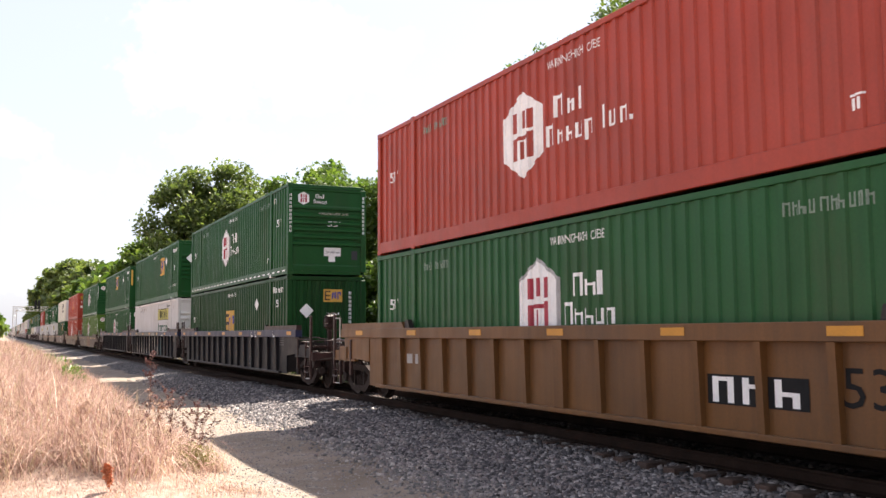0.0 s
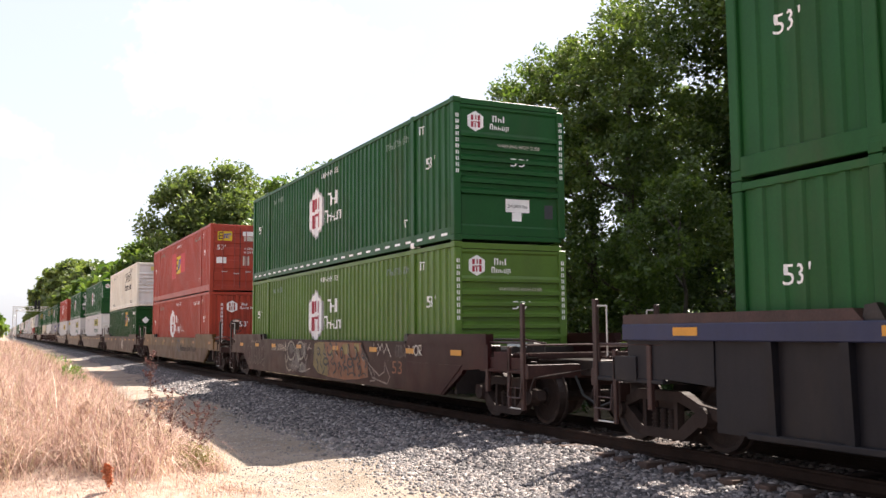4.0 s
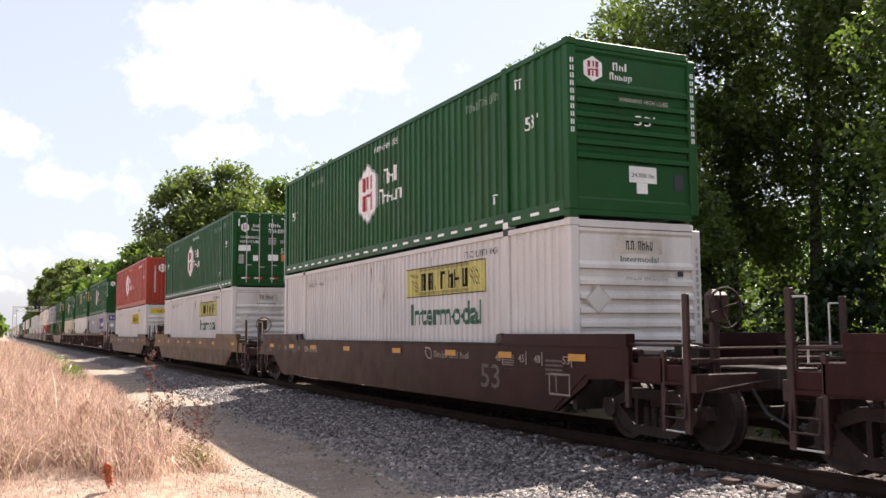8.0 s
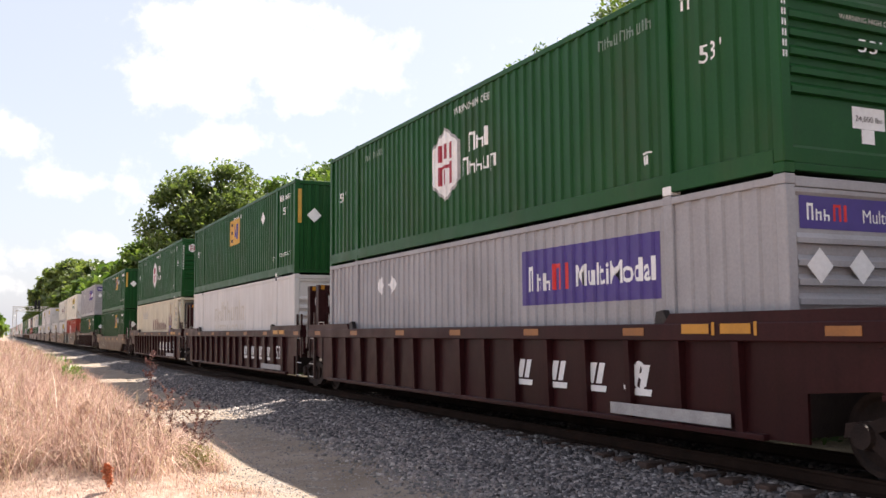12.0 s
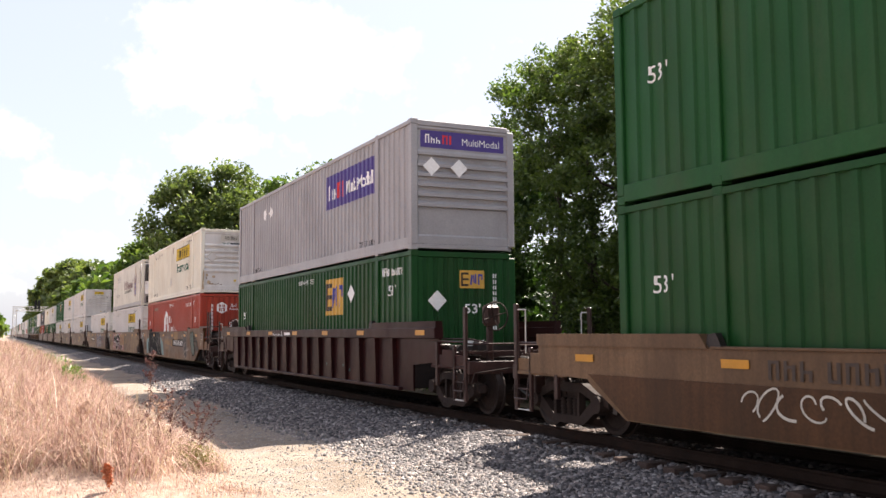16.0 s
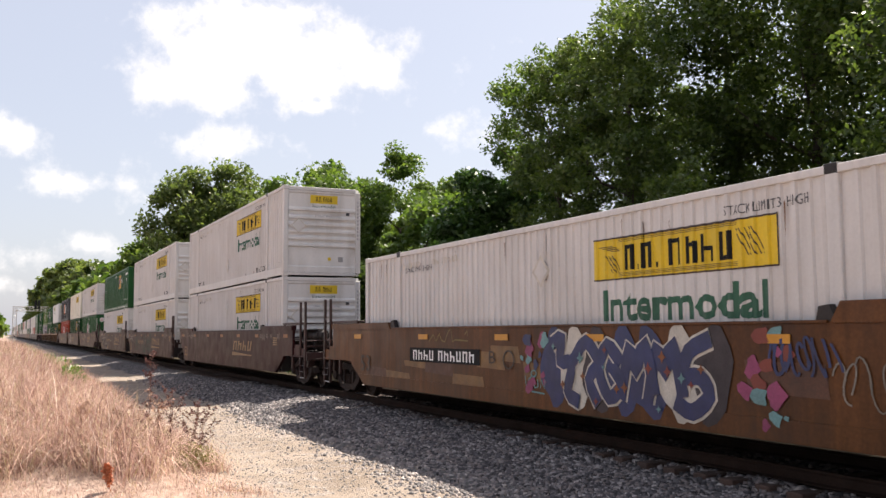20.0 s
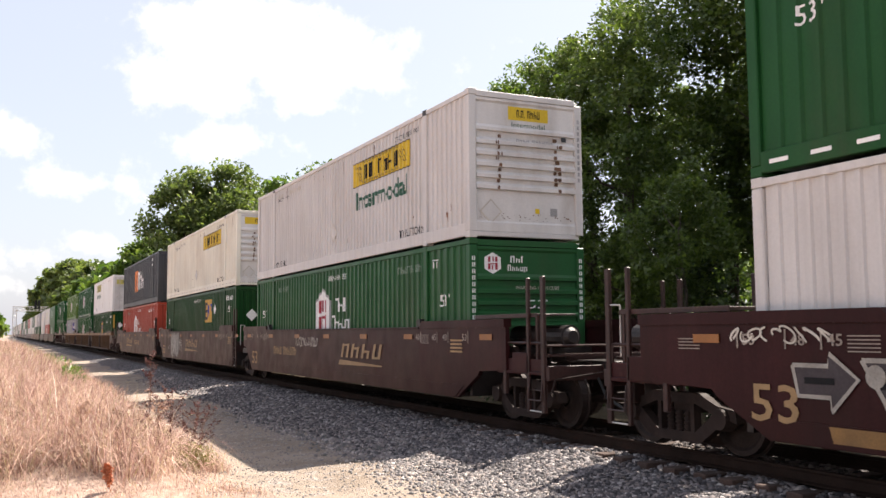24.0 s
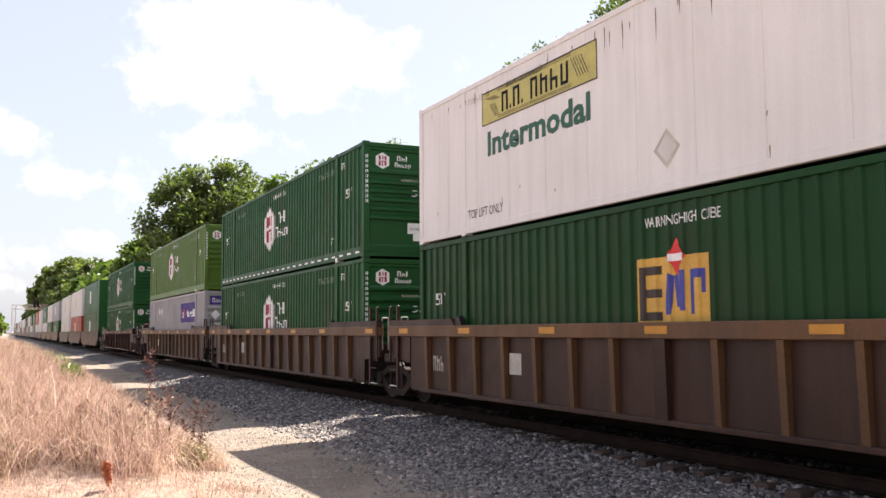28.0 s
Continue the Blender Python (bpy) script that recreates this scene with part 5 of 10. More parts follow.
def end_gear(w, y, way, kind, mat, style, seed):
    """What stands on a car's end: deck, sills, coupler, ladders, hand rails, brake wheel. way -1 is the front."""
    rnd = random.Random(seed)
    reach = 3.62 if kind == "S" else 1.60
    reach_up = 2.50 if style in ("tall_guides", "smooth") else 2.08      # how high the ladder stiles stand

    def at(d):
        return y + way * d

    def bx(bm, x0, x1, d0, d1, z0, z1, bev=0.01):
        a, b = sorted((at(d0), at(d1)))
        return box(bm, x0, x1, a, b, z0, z1, bev)
    ky = (kind, way)
    mesh_part("centre_sill", cached(("csill", *ky), lambda bm: bx(bm, -0.35, 0.35, 0.25, reach - 0.35, 0.86, 1.12)), GRIME, w)
    mesh_part("bolster", cached(("ebol", *ky), lambda bm: bx(bm, -1.30, 1.30, 1.35, 1.95, 0.90, 1.08)), GRIME, w)
    if kind == "S":
        mesh_part("coupler", cached(("coup", *ky), lambda bm: bx(bx(bm, -0.14, 0.14, 3.2, 3.60, 0.74, 0.98, 0.03), -0.22, 0.22, 3.56, 3.80, 0.70, 1.02, 0.05)), TRUCK_STEEL, w, "cast steel knuckle coupler")
        mesh_part("end_sill", cached(("esill", *ky), lambda bm: bx(bm, -1.40, 1.40, 2.78, 2.92, 0.82, 1.06)), GEAR, w)
        plat = mesh_part("end_platform", cached(("eplat", *ky), lambda bm: [bx(bm, -1.30, 1.30, 2.30 + 0.085 * i, 2.335 + 0.085 * i, 1.20, 1.24, 0) for i in range(7)][0]), GEAR, w, "steel grating platform")
        tagged(plat, "steel grating platform", kind="stuff")
        for sx in (-1, 1):
            mesh_part("side_sill", cached(("ssill", sx, *ky), lambda bm: bx(bx(bm, *sorted((sx * 1.30, sx * 1.42)), 1.25, 2.78, 0.90, 0.96), *sorted((sx * 1.36, sx * 1.40)), 1.25, 2.78, 0.96, 1.16, 0.006)), mat, w)
            mesh_part("side_plate", cached(("splate", sx, *ky), lambda bm: bx(bm, *sorted((sx * 1.40, sx * 1.43)), 1.80, 2.32, 0.92, 1.26, 0.008)), mat, w)
            lad = mesh_part("ladder", cached(("lad", sx, reach_up, *ky), lambda bm: bx(bm, *sorted((sx * 1.37, sx * 1.43)), 2.72, 2.82, 0.30, reach_up, 0.01)), GEAR, w)
            mesh_part("stile", cached(("lad2", sx, reach_up, *ky), lambda bm: bx(bm, *sorted((sx * 1.37, sx * 1.43)), 2.27, 2.34, 0.30, 1.35 if reach_up < 2.2 else reach_up, 0.01)), GEAR, lad)
            rung = cached(("rung", *ky), lambda bm: tube(bm, (0, at(2.30), 0), (0, at(2.78), 0), 0.013, 0.013, 6))
            for z in (0.32, 0.66):
                mesh_part("rung", rung, PALE_METAL if z < 0.4 else GEAR, lad, m=pose(sx * 1.41, 0, z))
            mesh_part("grab_rail", cached(("grab", sx, *ky), lambda bm: pipe(bm, [(sx * 1.40, at(2.72), 1.98), (sx * 1.32, at(2.60), 1.98), (sx * 1.32, at(2.60), 1.25)], 0.014, 6)), PALE_METAL, w, "pale hand rail")
            mesh_part("post", cached(("post", sx, *ky), lambda bm: bx(bm, *sorted((sx * 1.36, sx * 1.43)), 1.48, 1.57, 0.55, 1.42, 0.01)), GEAR, w)
            mesh_part("walk_rail", cached(("walkr", sx, *ky), lambda bm: pipe(bm, [(sx * 1.38, at(1.25), 1.42), (sx * 1.38, at(2.72), 1.42), (sx * 1.38, at(2.72), 1.16)], 0.024, 6)), GEAR, w)
            mesh_part("foot_step", cached(("fstep", sx, *ky), lambda bm: pipe(bm, [(sx * 1.42, at(2.36), 0.86), (sx * 1.46, at(2.36), 0.50), (sx * 1.46, at(2.76), 0.50), (sx * 1.42, at(2.76), 0.86)], 0.014, 6)), GEAR, w)
        mesh_part("cross_beam", cached(("xbeam", *ky), lambda bm: bx(bm, -1.36, 1.36, 2.02, 2.14, 1.10, 1.22, 0.012)), GEAR, w)
        mesh_part("slack_rod", cached(("srod", *ky), lambda bm: pipe(bm, [(-1.05, at(0.30), 1.47), (-1.05, at(2.20), 1.47), (-0.80, at(2.55), 1.40)], 0.018, 6)), GEAR, w, "thin brake rod")
        mesh_part("cross_rail", cached(("xrail", *ky), lambda bm: pipe(bm, [(-1.38, at(2.82), 1.38), (1.38, at(2.82), 1.38)], 0.022, 6)), GEAR, w)
        mesh_part("air_hose", cached(("hose", *ky), lambda bm: pipe(bm, [(-0.45, at(2.9), 0.85), (-0.5, at(3.2), 0.55), (-0.42, at(3.55), 0.38), (-0.3, at(3.68), 0.45)], 0.025, 6)), RUBBER, w, "black brake hose")
        mesh_part("uncoupling_lever", cached(("lever", *ky), lambda bm: pipe(bm, [(-1.38, at(2.95), 0.62), (-1.30, at(2.95), 0.84), (-0.6, at(2.98), 0.92), (-0.1, at(3.3), 1.02)], 0.014, 6)), TRUCK_STEEL, w)
        for k, (px, d, pz) in enumerate(((-1.12, 2.1, 1.14), (-0.75, 2.5, 1.10), (0.5, 1.9, 1.16))):
            mesh_part("brake_pipe", cached(("bp", k, *ky), lambda bm: pipe(bm, [(px, at(0.3), pz), (px, at(d), pz), (px + 0.30, at(d + 0.2), pz), (px + 0.30, at(d + 0.25), pz - 0.4)], 0.024, 6)), TRUCK_STEEL, w)
        mesh_part("brake_cylinder", cached(("bcyl", *ky), lambda bm: tube(tube(bm, (-1.0, at(1.30), 1.22), (-1.0, at(1.85), 1.22), 0.13, 0.13, 12), (-1.0, at(1.85), 1.22), (-1.0, at(2.4), 1.20), 0.03, 0.03, 6)), GRIME, w, "grimy brake cylinder and rod")
        mesh_part("spring_coil", cached(("coil", *ky), lambda bm: [tube(bm, (-1.22, at(1.15 + 0.06 * i), 1.30), (-1.22, at(1.185 + 0.06 * i), 1.30), 0.055, 0.055, 8) for i in range(8)][0]), TRUCK_STEEL, w)
        mesh_part("brake_lever", cached(("blev", *ky), lambda bm: prism(bm, [(at(1.95), 0.55), (at(2.03), 0.55), (at(2.20), 1.22), (at(2.08), 1.22)], "x", -0.95, -0.90)), GEAR, w)
        mesh_part("bracket", cached(("brk", *ky), lambda bm: bx(bm, -1.25, -1.05, 2.42, 2.60, 0.60, 0.88, 0.015)), GEAR, w)
        mesh_part("junction_box", cached(("jbox", *ky), lambda bm: bx(bm, -1.15, -0.85, 0.85, 1.05, 1.10, 1.36, 0.02)), GEAR, w)
        mesh_part("valve", cached(("valve", *ky), lambda bm: bx(bx(bm, -0.62, -0.34, 1.55, 1.80, 1.12, 1.42, 0.03), -0.55, -0.42, 1.40, 1.55, 1.18, 1.32, 0.02)), GRIME, w, "grimy brake valve")
        if style != "smooth" and (seed % 2 == 0 and way < 0 or seed % 3 == 0):
            st = mesh_part("brake_stand", cached(("bst", *ky), lambda bm: bx(bx(bm, -0.85, -0.73, 2.55, 2.65, 0.9, 2.15, 0.02), -0.95, -0.62, 2.56, 2.74, 1.72, 2.12, 0.05)), GEAR, w, "hand brake on its stand")
            q = cached(("bwheel", *ky), lambda bm: [pipe(bm, [(-0.78 + 0.27 * math.cos(6.28319 * i / 16), at(2.82), 1.90 + 0.27 * math.sin(6.28319 * i / 16)) for i in range(17)], 0.016, 5), [tube(bm, (-0.78, at(2.74), 1.90), (-0.78 + 0.27 * math.cos(a), at(2.82), 1.90 + 0.27 * math.sin(a)), 0.012, 0.012, 5) for a in (0.3, 1.9, 3.4, 5.0)]][0])
            mesh_part("brake_wheel", q, TRUCK_STEEL, st, "round spoked hand wheel")
        if seed % 3 == 1 and seed != 7 and way < 0 and style != "smooth":
            mesh_part("air_tank", cached(("tank", *ky), lambda bm: tube(bm, (-0.95, at(0.65), 1.62), (-0.05, at(0.65), 1.62), 0.19, 0.19, 18)), TANK_RUST, w, "rusty cylindrical air tank")
        if style == "smooth":
            walkway = mesh_part("walkway", cached(("walkw", *ky), lambda bm: bx(bx(bm, -1.36, -0.62, 0.35, 2.55, 1.87, 1.90, 0.004), -1.38, -1.36, 0.35, 2.55, 1.84, 1.91, 0.004)), GEAR, w, "steel walkway plate")
            for d in (0.40, 2.46):
                mesh_part("leg", cached(("wleg", d, *ky), lambda bm: bx(bm, -1.36, -1.30, d, d + 0.06, 1.12, 1.869, 0.006)), GEAR, walkway)
            mesh_part("reservoir", cached(("reserv", *ky), lambda bm: tube(tube(bm, (-0.86, at(1.05), 1.52), (-0.86, at(2.75), 1.52), 0.19, 0.19, 16), (-0.86, at(2.75), 1.52), (-0.86, at(2.82), 1.52), 0.16, 0.10, 16)), GRIME, w, "dark cylindrical air reservoir")
            for d in (1.4, 2.3):
                mesh_part("saddle", cached(("saddle", d, *ky), lambda bm: bx(bm, -1.0, -0.72, d, d + 0.08, 1.10, 1.36, 0.01)), GRIME, w)
        if style == "tall_guides" and way < 0:
            plate = mesh_part("guide_plate", cached(("gplate", *ky), twin_guide(at(1.5))), mat, w, "dark brown upright plate with four round holes")
            mesh_part("flange", cached(("gflange", *ky), lambda bm: [box(bm, x - 0.03, x + 0.03, at(1.5) - 0.09, at(1.5) + 0.12, 1.12, 2.78, 0.008) for x in (-0.50, 0.0, 0.50)] and None), mat, plate)
            mesh_part("cross_beam", cached(("gbeam", *ky), lambda bm: bx(bm, -1.34, 1.34, 1.62, 1.74, 1.52, 1.76, 0.015)), mat, w, "brown cross beam")
            for k, (d, z0, z1) in enumerate(((2.08, 1.18, 2.44), (2.66, 1.12, 2.42), (2.48, 1.9, 2.78))):
                mesh_part("hand_rail", cached(("hrail", k, *ky), lambda bm: pipe(bm, [(-1.43, at(d), z0), (-1.43, at(d), z1), (-1.36, at(d - 0.05), z1 + 0.03)], 0.017, 6)), PALE_METAL, w, "tall pale hand rail")
    else:
        out = 0.0 if style != "smooth" or way > 0 else 0.46      # the square-cut front sits farther back
        up = 2.50 if style == "smooth" else 2.15
        mesh_part("end_plate", cached(("eplate", out, *ky), lambda bm: bx(bm, -1.30, 1.30, 0.62 - out, 0.74 - out, 0.90, 1.30)), GEAR, w)
        if style != "smooth" or way < 0:
            lad = mesh_part("ladder", cached(("ladA", up, *ky), lambda bm: bx(bm, -1.47, -1.41, 0.81 - out, 0.88 - out, 0.35, up, 0.008)), GEAR, w)
            mesh_part("stile", cached(("ladA2", up, *ky), lambda bm: bx(bm, -1.47, -1.42, 1.24 - out, 1.30 - out, 0.35 if out else 0.9, up, 0.008)), GEAR, lad)
            for z in (0.42, 0.72, 1.06, 1.45) if out else (0.4, 0.75, 1.45):
                # on tall-guide cars the rungs' glint is put into a pale colour
                mesh_part("rung", cached(("rungA", out, *ky), lambda bm: tube(bm, (0, at(0.85 - out), 0), (0, at(1.27 - out), 0), 0.014, 0.014, 6)), PALE_METAL if style == "tall_guides" or z < 0.6 else GEAR, lad, m=pose(-1.45, 0, z))
            mesh_part("grab_rail", cached(("grabA", out, *ky), lambda bm: pipe(bm, [(-1.25, at(1.1 - out), 1.16), (-1.25, at(1.1 - out), 1.9), (-1.10, at(1.1 - out), 1.9), (-1.10, at(1.1 - out), 1.16)], 0.016, 6)), PALE_METAL, w)
        mesh_part("valve", cached(("valveA", *ky), lambda bm: bx(bm, -1.0, -0.6, 0.8, 1.2, 1.16, 1.5, 0.03)), GRIME, w)
        mesh_part("valve", cached(("valveA2", *ky), lambda bm: bx(bm, -0.3, 0.2, 0.9, 1.3, 1.16, 1.38, 0.03)), GRIME, w)
        if style == "tall_guides":
            for sx in (-0.95, 0.95):
                mesh_part("guide_post", cached(("guide", sx, *ky), guide_mesh(sx, at(1.28))), mat, w, "tall brown guide post with oval holes")
                mesh_part("guide_reflector", cached(("guider", sx, *ky), lambda bm: [box(bm, sx + d - 0.05, sx + d + 0.05, at(1.28) - 0.058, at(1.28) - 0.052, 2.83, 2.94) for d in (-0.14, 0.14)] and None), D_AMBER, w)


def guide_mesh(x, y):
    def build(bm):
        # an upright plate with two oval windows between side flanges, on a solid foot
        half, t = 0.23, 0.05

        def cell(z0, z1, ry):
            rim, hole = [], []
            zc, h = (z0 + z1) / 2, (z1 - z0) / 2
            for i in range(20):
                a = 6.28319 * i / 20
                ca, sa = math.cos(a), math.sin(a)
                k = 1 / max(abs(ca) / half, abs(sa) / h)
                rim.append((x + k * ca, zc + k * sa))
                hole.append((x + 0.115 * ca, zc + ry * sa))
            for yy, flip in ((y - t, False), (y + t, True)):
                ro, ho = [bm.verts.new((p, yy, q)) for p, q in rim], [bm.verts.new((p, yy, q)) for p, q in hole]
                for i in range(20):
                    j = (i + 1) % 20
                    f = (ro[i], ro[j], ho[j], ho[i])
                    bm.faces.new(f[::-1] if flip else f)
            front, back = [bm.verts.new((p, y - t, q)) for p, q in hole], [bm.verts.new((p, y + t, q)) for p, q in hole]
            for i in range(20):
                j = (i + 1) % 20
                bm.faces.new((front[j], front[i], back[i], back[j]))
        cell(1.72, 2.24, 0.19)
        cell(2.24, 2.80, 0.20)
        box(bm, x - half, x + half, y - t, y + t, 1.16, 1.719)
        box(bm, x - half, x + half, y - t, y + t, 2.801, 2.96, 0.01)
        for sx in (-1, 1):
            box(bm, *sorted((x + sx * half, x + sx * (half + 0.05))), y - 0.10, y + 0.14, 1.16, 2.96, 0.01)
    return build


def twin_guide(y):
    def build(bm):
        # an upright plate with two by two round holes
        t = 0.03

        def cell(x0, x1, z0, z1, r):
            xc, zc, hx, hz = (x0 + x1) / 2, (z0 + z1) / 2, (x1 - x0) / 2, (z1 - z0) / 2
            rim, hole = [], []
            for i in range(20):
                ca, sa = math.cos(6.28319 * i / 20), math.sin(6.28319 * i / 20)
                k = 1 / max(abs(ca) / hx, abs(sa) / hz)
                rim.append((xc + k * ca, zc + k * sa))
                hole.append((xc + r * ca, zc + r * 1.05 * sa))
            rings = [[bm.verts.new((p, yy, q)) for p, q in ring] for yy in (y - t, y + t) for ring in (rim, hole)]
            for i in range(20):
                j = (i + 1) % 20
                bm.faces.new((rings[0][i], rings[0][j], rings[1][j], rings[1][i]))
                bm.faces.new((rings[2][j], rings[2][i], rings[3][i], rings[3][j]))
                bm.faces.new((rings[1][i], rings[1][j], rings[3][j], rings[3][i]))
        for x0 in (-0.47, 0.03):
            for z0 in (1.82, 2.18):
                cell(x0, x0 + 0.44, z0, z0 + 0.36, 0.135)
        box(bm, -0.47, 0.47, y - t, y + t, 1.12, 1.82)
        box(bm, -0.47, 0.47, y - t - 0.02, y + t + 0.02, 2.541, 2.76, 0.01)
    return build


def well_car(y, ends, style, mat, label, top=None, seed=0, chord=None, shared=True):
    """A well car under the container whose front end stands at y. ends: S with coupler, A jointed to its neighbour (front, rear)."""
    top = top or (1.70 if style != "low" else 1.40)
    w = thing("well_car", pose(TRACK_X, y, 0), label, "railway car", "well cars of the train")
    e0, e1 = 1.60 if ends[0] == "S" else 0.15 if style == "smooth" else 1.30, 2.0 if ends[1] == "S" else 1.27
    ribbed = style in ("ribbed", "tall_guides")
    for sx in (-1, 1):
        if ribbed:
            mesh_part("side_web", cached(("web", sx, top, e0, e1), lambda bm: ribbed_web(bm, sx, top, e0, e1)), mat, w)
            a, b = sorted((sx * 1.30, sx * 1.50))
            mesh_part("top_chord", cached(("chord", sx, top, e0, e1), lambda bm: box(bm, a, b, -e0, CL + e1, top - 0.22, top, 0.012)), chord or mat, w)
            a, b = sorted((sx * 1.36, sx * 1.47))
            mesh_part("bottom_chord", cached(("bchord", sx), lambda bm: box(bm, a, b, 0.30, CL - 0.30, 0.355, 0.43, 0.01)), mat, w)
            if sx < 0:
                rib = cached(("rib", top), lambda bm: prism(bm, [(-1.38, 0.43), (-1.38, top - 0.22), (-1.49, top - 0.22), (-1.455, 0.43)], "y", -0.055, 0.055))
                wide = cached(("wide_rib", top), lambda bm: prism(bm, [(-1.38, 0.43), (-1.38, top - 0.22), (-1.492, top - 0.22), (-1.465, 0.43)], "y", -0.13, 0.13))
                mesh_part("jacking_rib", wide, mat, w, m=pose(0, CL / 2, 0))
                for i in range(15):
                    yy = CL / 2 + (i - 7) * 1.055
                    if i != 7:
                        mesh_part("rib", rib, chord if chord and mat is RUSTY_BROWN else mat, w, m=pose(0, yy, 0))
        else:
            mesh_part("side_wall", cached(("wall", sx, style, top, e0, e1), lambda bm: smooth_side(bm, sx, top, e0, e1, style == "smooth")), mat, w)
            sk = 0.98 if style == "low" else 0.62
            mesh_part("lower_skirt", cached(("skirt", sx, sk), lambda bm: prism(bm, [(0.36, 0.385), (CL - 0.36, 0.385), (CL - 0.36 + (sk - 0.385) * 1.6, sk), (0.36 - (sk - 0.385) * 1.6, sk)], "x", sx * 1.44, sx * 1.452)), SKIRT_BROWN if mat in (YELLOW_BROWN, GOLD_BROWN, TAN_BROWN) else mat, w)
            if style == "low" and sx < 0:
                mesh_part("reinforcing_plate", cached("rplate", lambda bm: prism(bm, [(6.75, top - 0.03), (9.45, top - 0.03), (8.9, top - 0.22), (7.3, top - 0.22)], "x", -1.446, -1.44)), mat, w)
            a, b = sorted((sx * 1.33, sx * 1.47))
            mesh_part("top_chord", cached(("cap", sx, top), lambda bm: box(bm, a, b, 2.05, CL - 2.05, top - 0.02, top + 0.015, 0.006)), mat, w)
        # raised end pieces and their stops
        rise = {"low": 0.17, "ribbed": 0.13}.get(style, 0.21)
        for d0, d1, s in ((-e0, 2.0, 1), (CL - 2.0, CL + e1, -1)):
            a, b = sorted((sx * 1.32, sx * 1.475))
            mesh_part("end_cap", cached(("ecap", sx, d0, d1, top), lambda bm: prism(bm, [(d0 if s > 0 else d0 + 0.14, top + rise), (d0, top - 0.015), (d1, top - 0.015), (d1 - 0.14 if s > 0 else d1, top + rise)], "x", a, b)), GEAR if chord is BLUE else mat, w)
            yy = 2.08 if s > 0 else CL - 2.08
            mesh_part("stop", cached(("stop", sx, top), lambda bm: prism(bm, [(-0.14, top), (0.14, top), (0.10, top + 0.16), (-0.04, top + 0.18)], "x", sx * 1.34, sx * 1.44)), GRIME, w, m=pose(0, yy, 0) if s > 0 else pose(0, yy, 0, 0, 0, 0))
    mesh_part("well_floor", cached("wfloor", lambda bm: box(bm, -1.36, 1.36, 0.1, CL - 0.1, 0.40, 0.494)), GRIME, w)
    for yy in (0.02, CL - 0.02):
        mesh_part("bulkhead", cached("wbulk", lambda bm: box(bm, -1.34, 1.34, -0.05, 0.05, 0.42, 1.30)), GRIME, w, m=pose(0, yy + (-0.12 if yy < 1 else 0.12), 0))
    for way, yy, kind in ((-1, 0.0, ends[0]), (1, CL, ends[1])):
        end_gear(w, yy, way, kind, mat, style, seed)
    truck(w, -1.68 if ends[0] == "S" else -1.645)
    if ends[1] == "S":
        truck(w, CL + 1.68)
    # amber reflectors along the top
    refl = cached("refl", lambda bm: box(bm, -0.004, 0, -0.23, 0.23, 0, 0.105))
    x = -1.503 if ribbed else -1.455
    if style == "low" and mat is DARK_BROWN:
        where = (-0.35, 1.86, 4.0, 6.7, 9.95, 12.7, 14.8, CL + 0.85)
    elif style == "smooth" and mat is not BROWN:
        where = (0.0 if ends[0] == "S" else 0.85, 2.8, 6.3, 9.1, 12.4, CL + 0.1)
    else:
        where = (-0.9, 2.6, 5.3, 8.1, 10.8, 13.7, CL + (0.68 if ends[1] == "S" else 0.4))
    for d in where:
        mesh_part("reflector", refl, D_DULLAMBER if mat in (BROWN, GOLD_BROWN) else D_AMBER, w, m=pose(x, d, top - (0.155 if ribbed else 0.24)))
    return w


def car_numbers(w, style, top, mat=None, size=0.52, fiftythree=1.35, base=0.62):
    mat = mat or D_WHITE
    x = -1.383 if style in ("ribbed", "tall_guides") else -1.4525
    side_decal(w, lambda: text_fit("53", size * 1.35, size * 0.82, 0.01), fiftythree, base, mat, x=x)
    side_decal(w, lambda: polys_shape([rect(0, 0.5, i * 0.07, i * 0.07 + 0.035) for i in range(4)]), 0.55, top - 0.48, mat, "stencil", x=x)


# ---- the train ----
BASE, STACK = 0.495, 2.915
# car: front ends of the containers at the moment when the train has run zero metres
CARS = {1: -258.04, 2: -234.27, 3: -214.50, 4: -195.08, 5: -171.27, 6: -147.62, 7: -123.96, 8: -100.54, 9: -77.07, 10: -53.52, 11: -29.90, 12: -10.39, 13: 9.12,
        14: 32.45, 15: 56.06, 16: 79.61, 17: 98.81, 18: 118.35, 19: 141.83, 20: 161.96, 21: 181.40, 22: 204.88, 23: 224.25, 24: 243.64, 25: 267.28, 26: 286.78, 27: 306.33, 28: 330.25}


def run(t):
    """Metres that the train has run at t, counted from 14 s."""
    d = t - 14.0
    return 18.8303 * d + 0.009458 * d ** 2 + 0.0001011 * d ** 3 - 0.0000052 * d ** 4


MOVING = []


def hub(y, z, mat=DARK_GREEN, end="nose", strips=False, shade="dark green"):
    red = mat is RED
    c = container(y, z, "corr", end, mat, f"{'orange-red' if red else shade} corrugated steel container with white hexagon emblem")
    hub_side(c, red)
    hub_end(c, red, end == "doors")
    if strips:
        dashes(c)
    return c


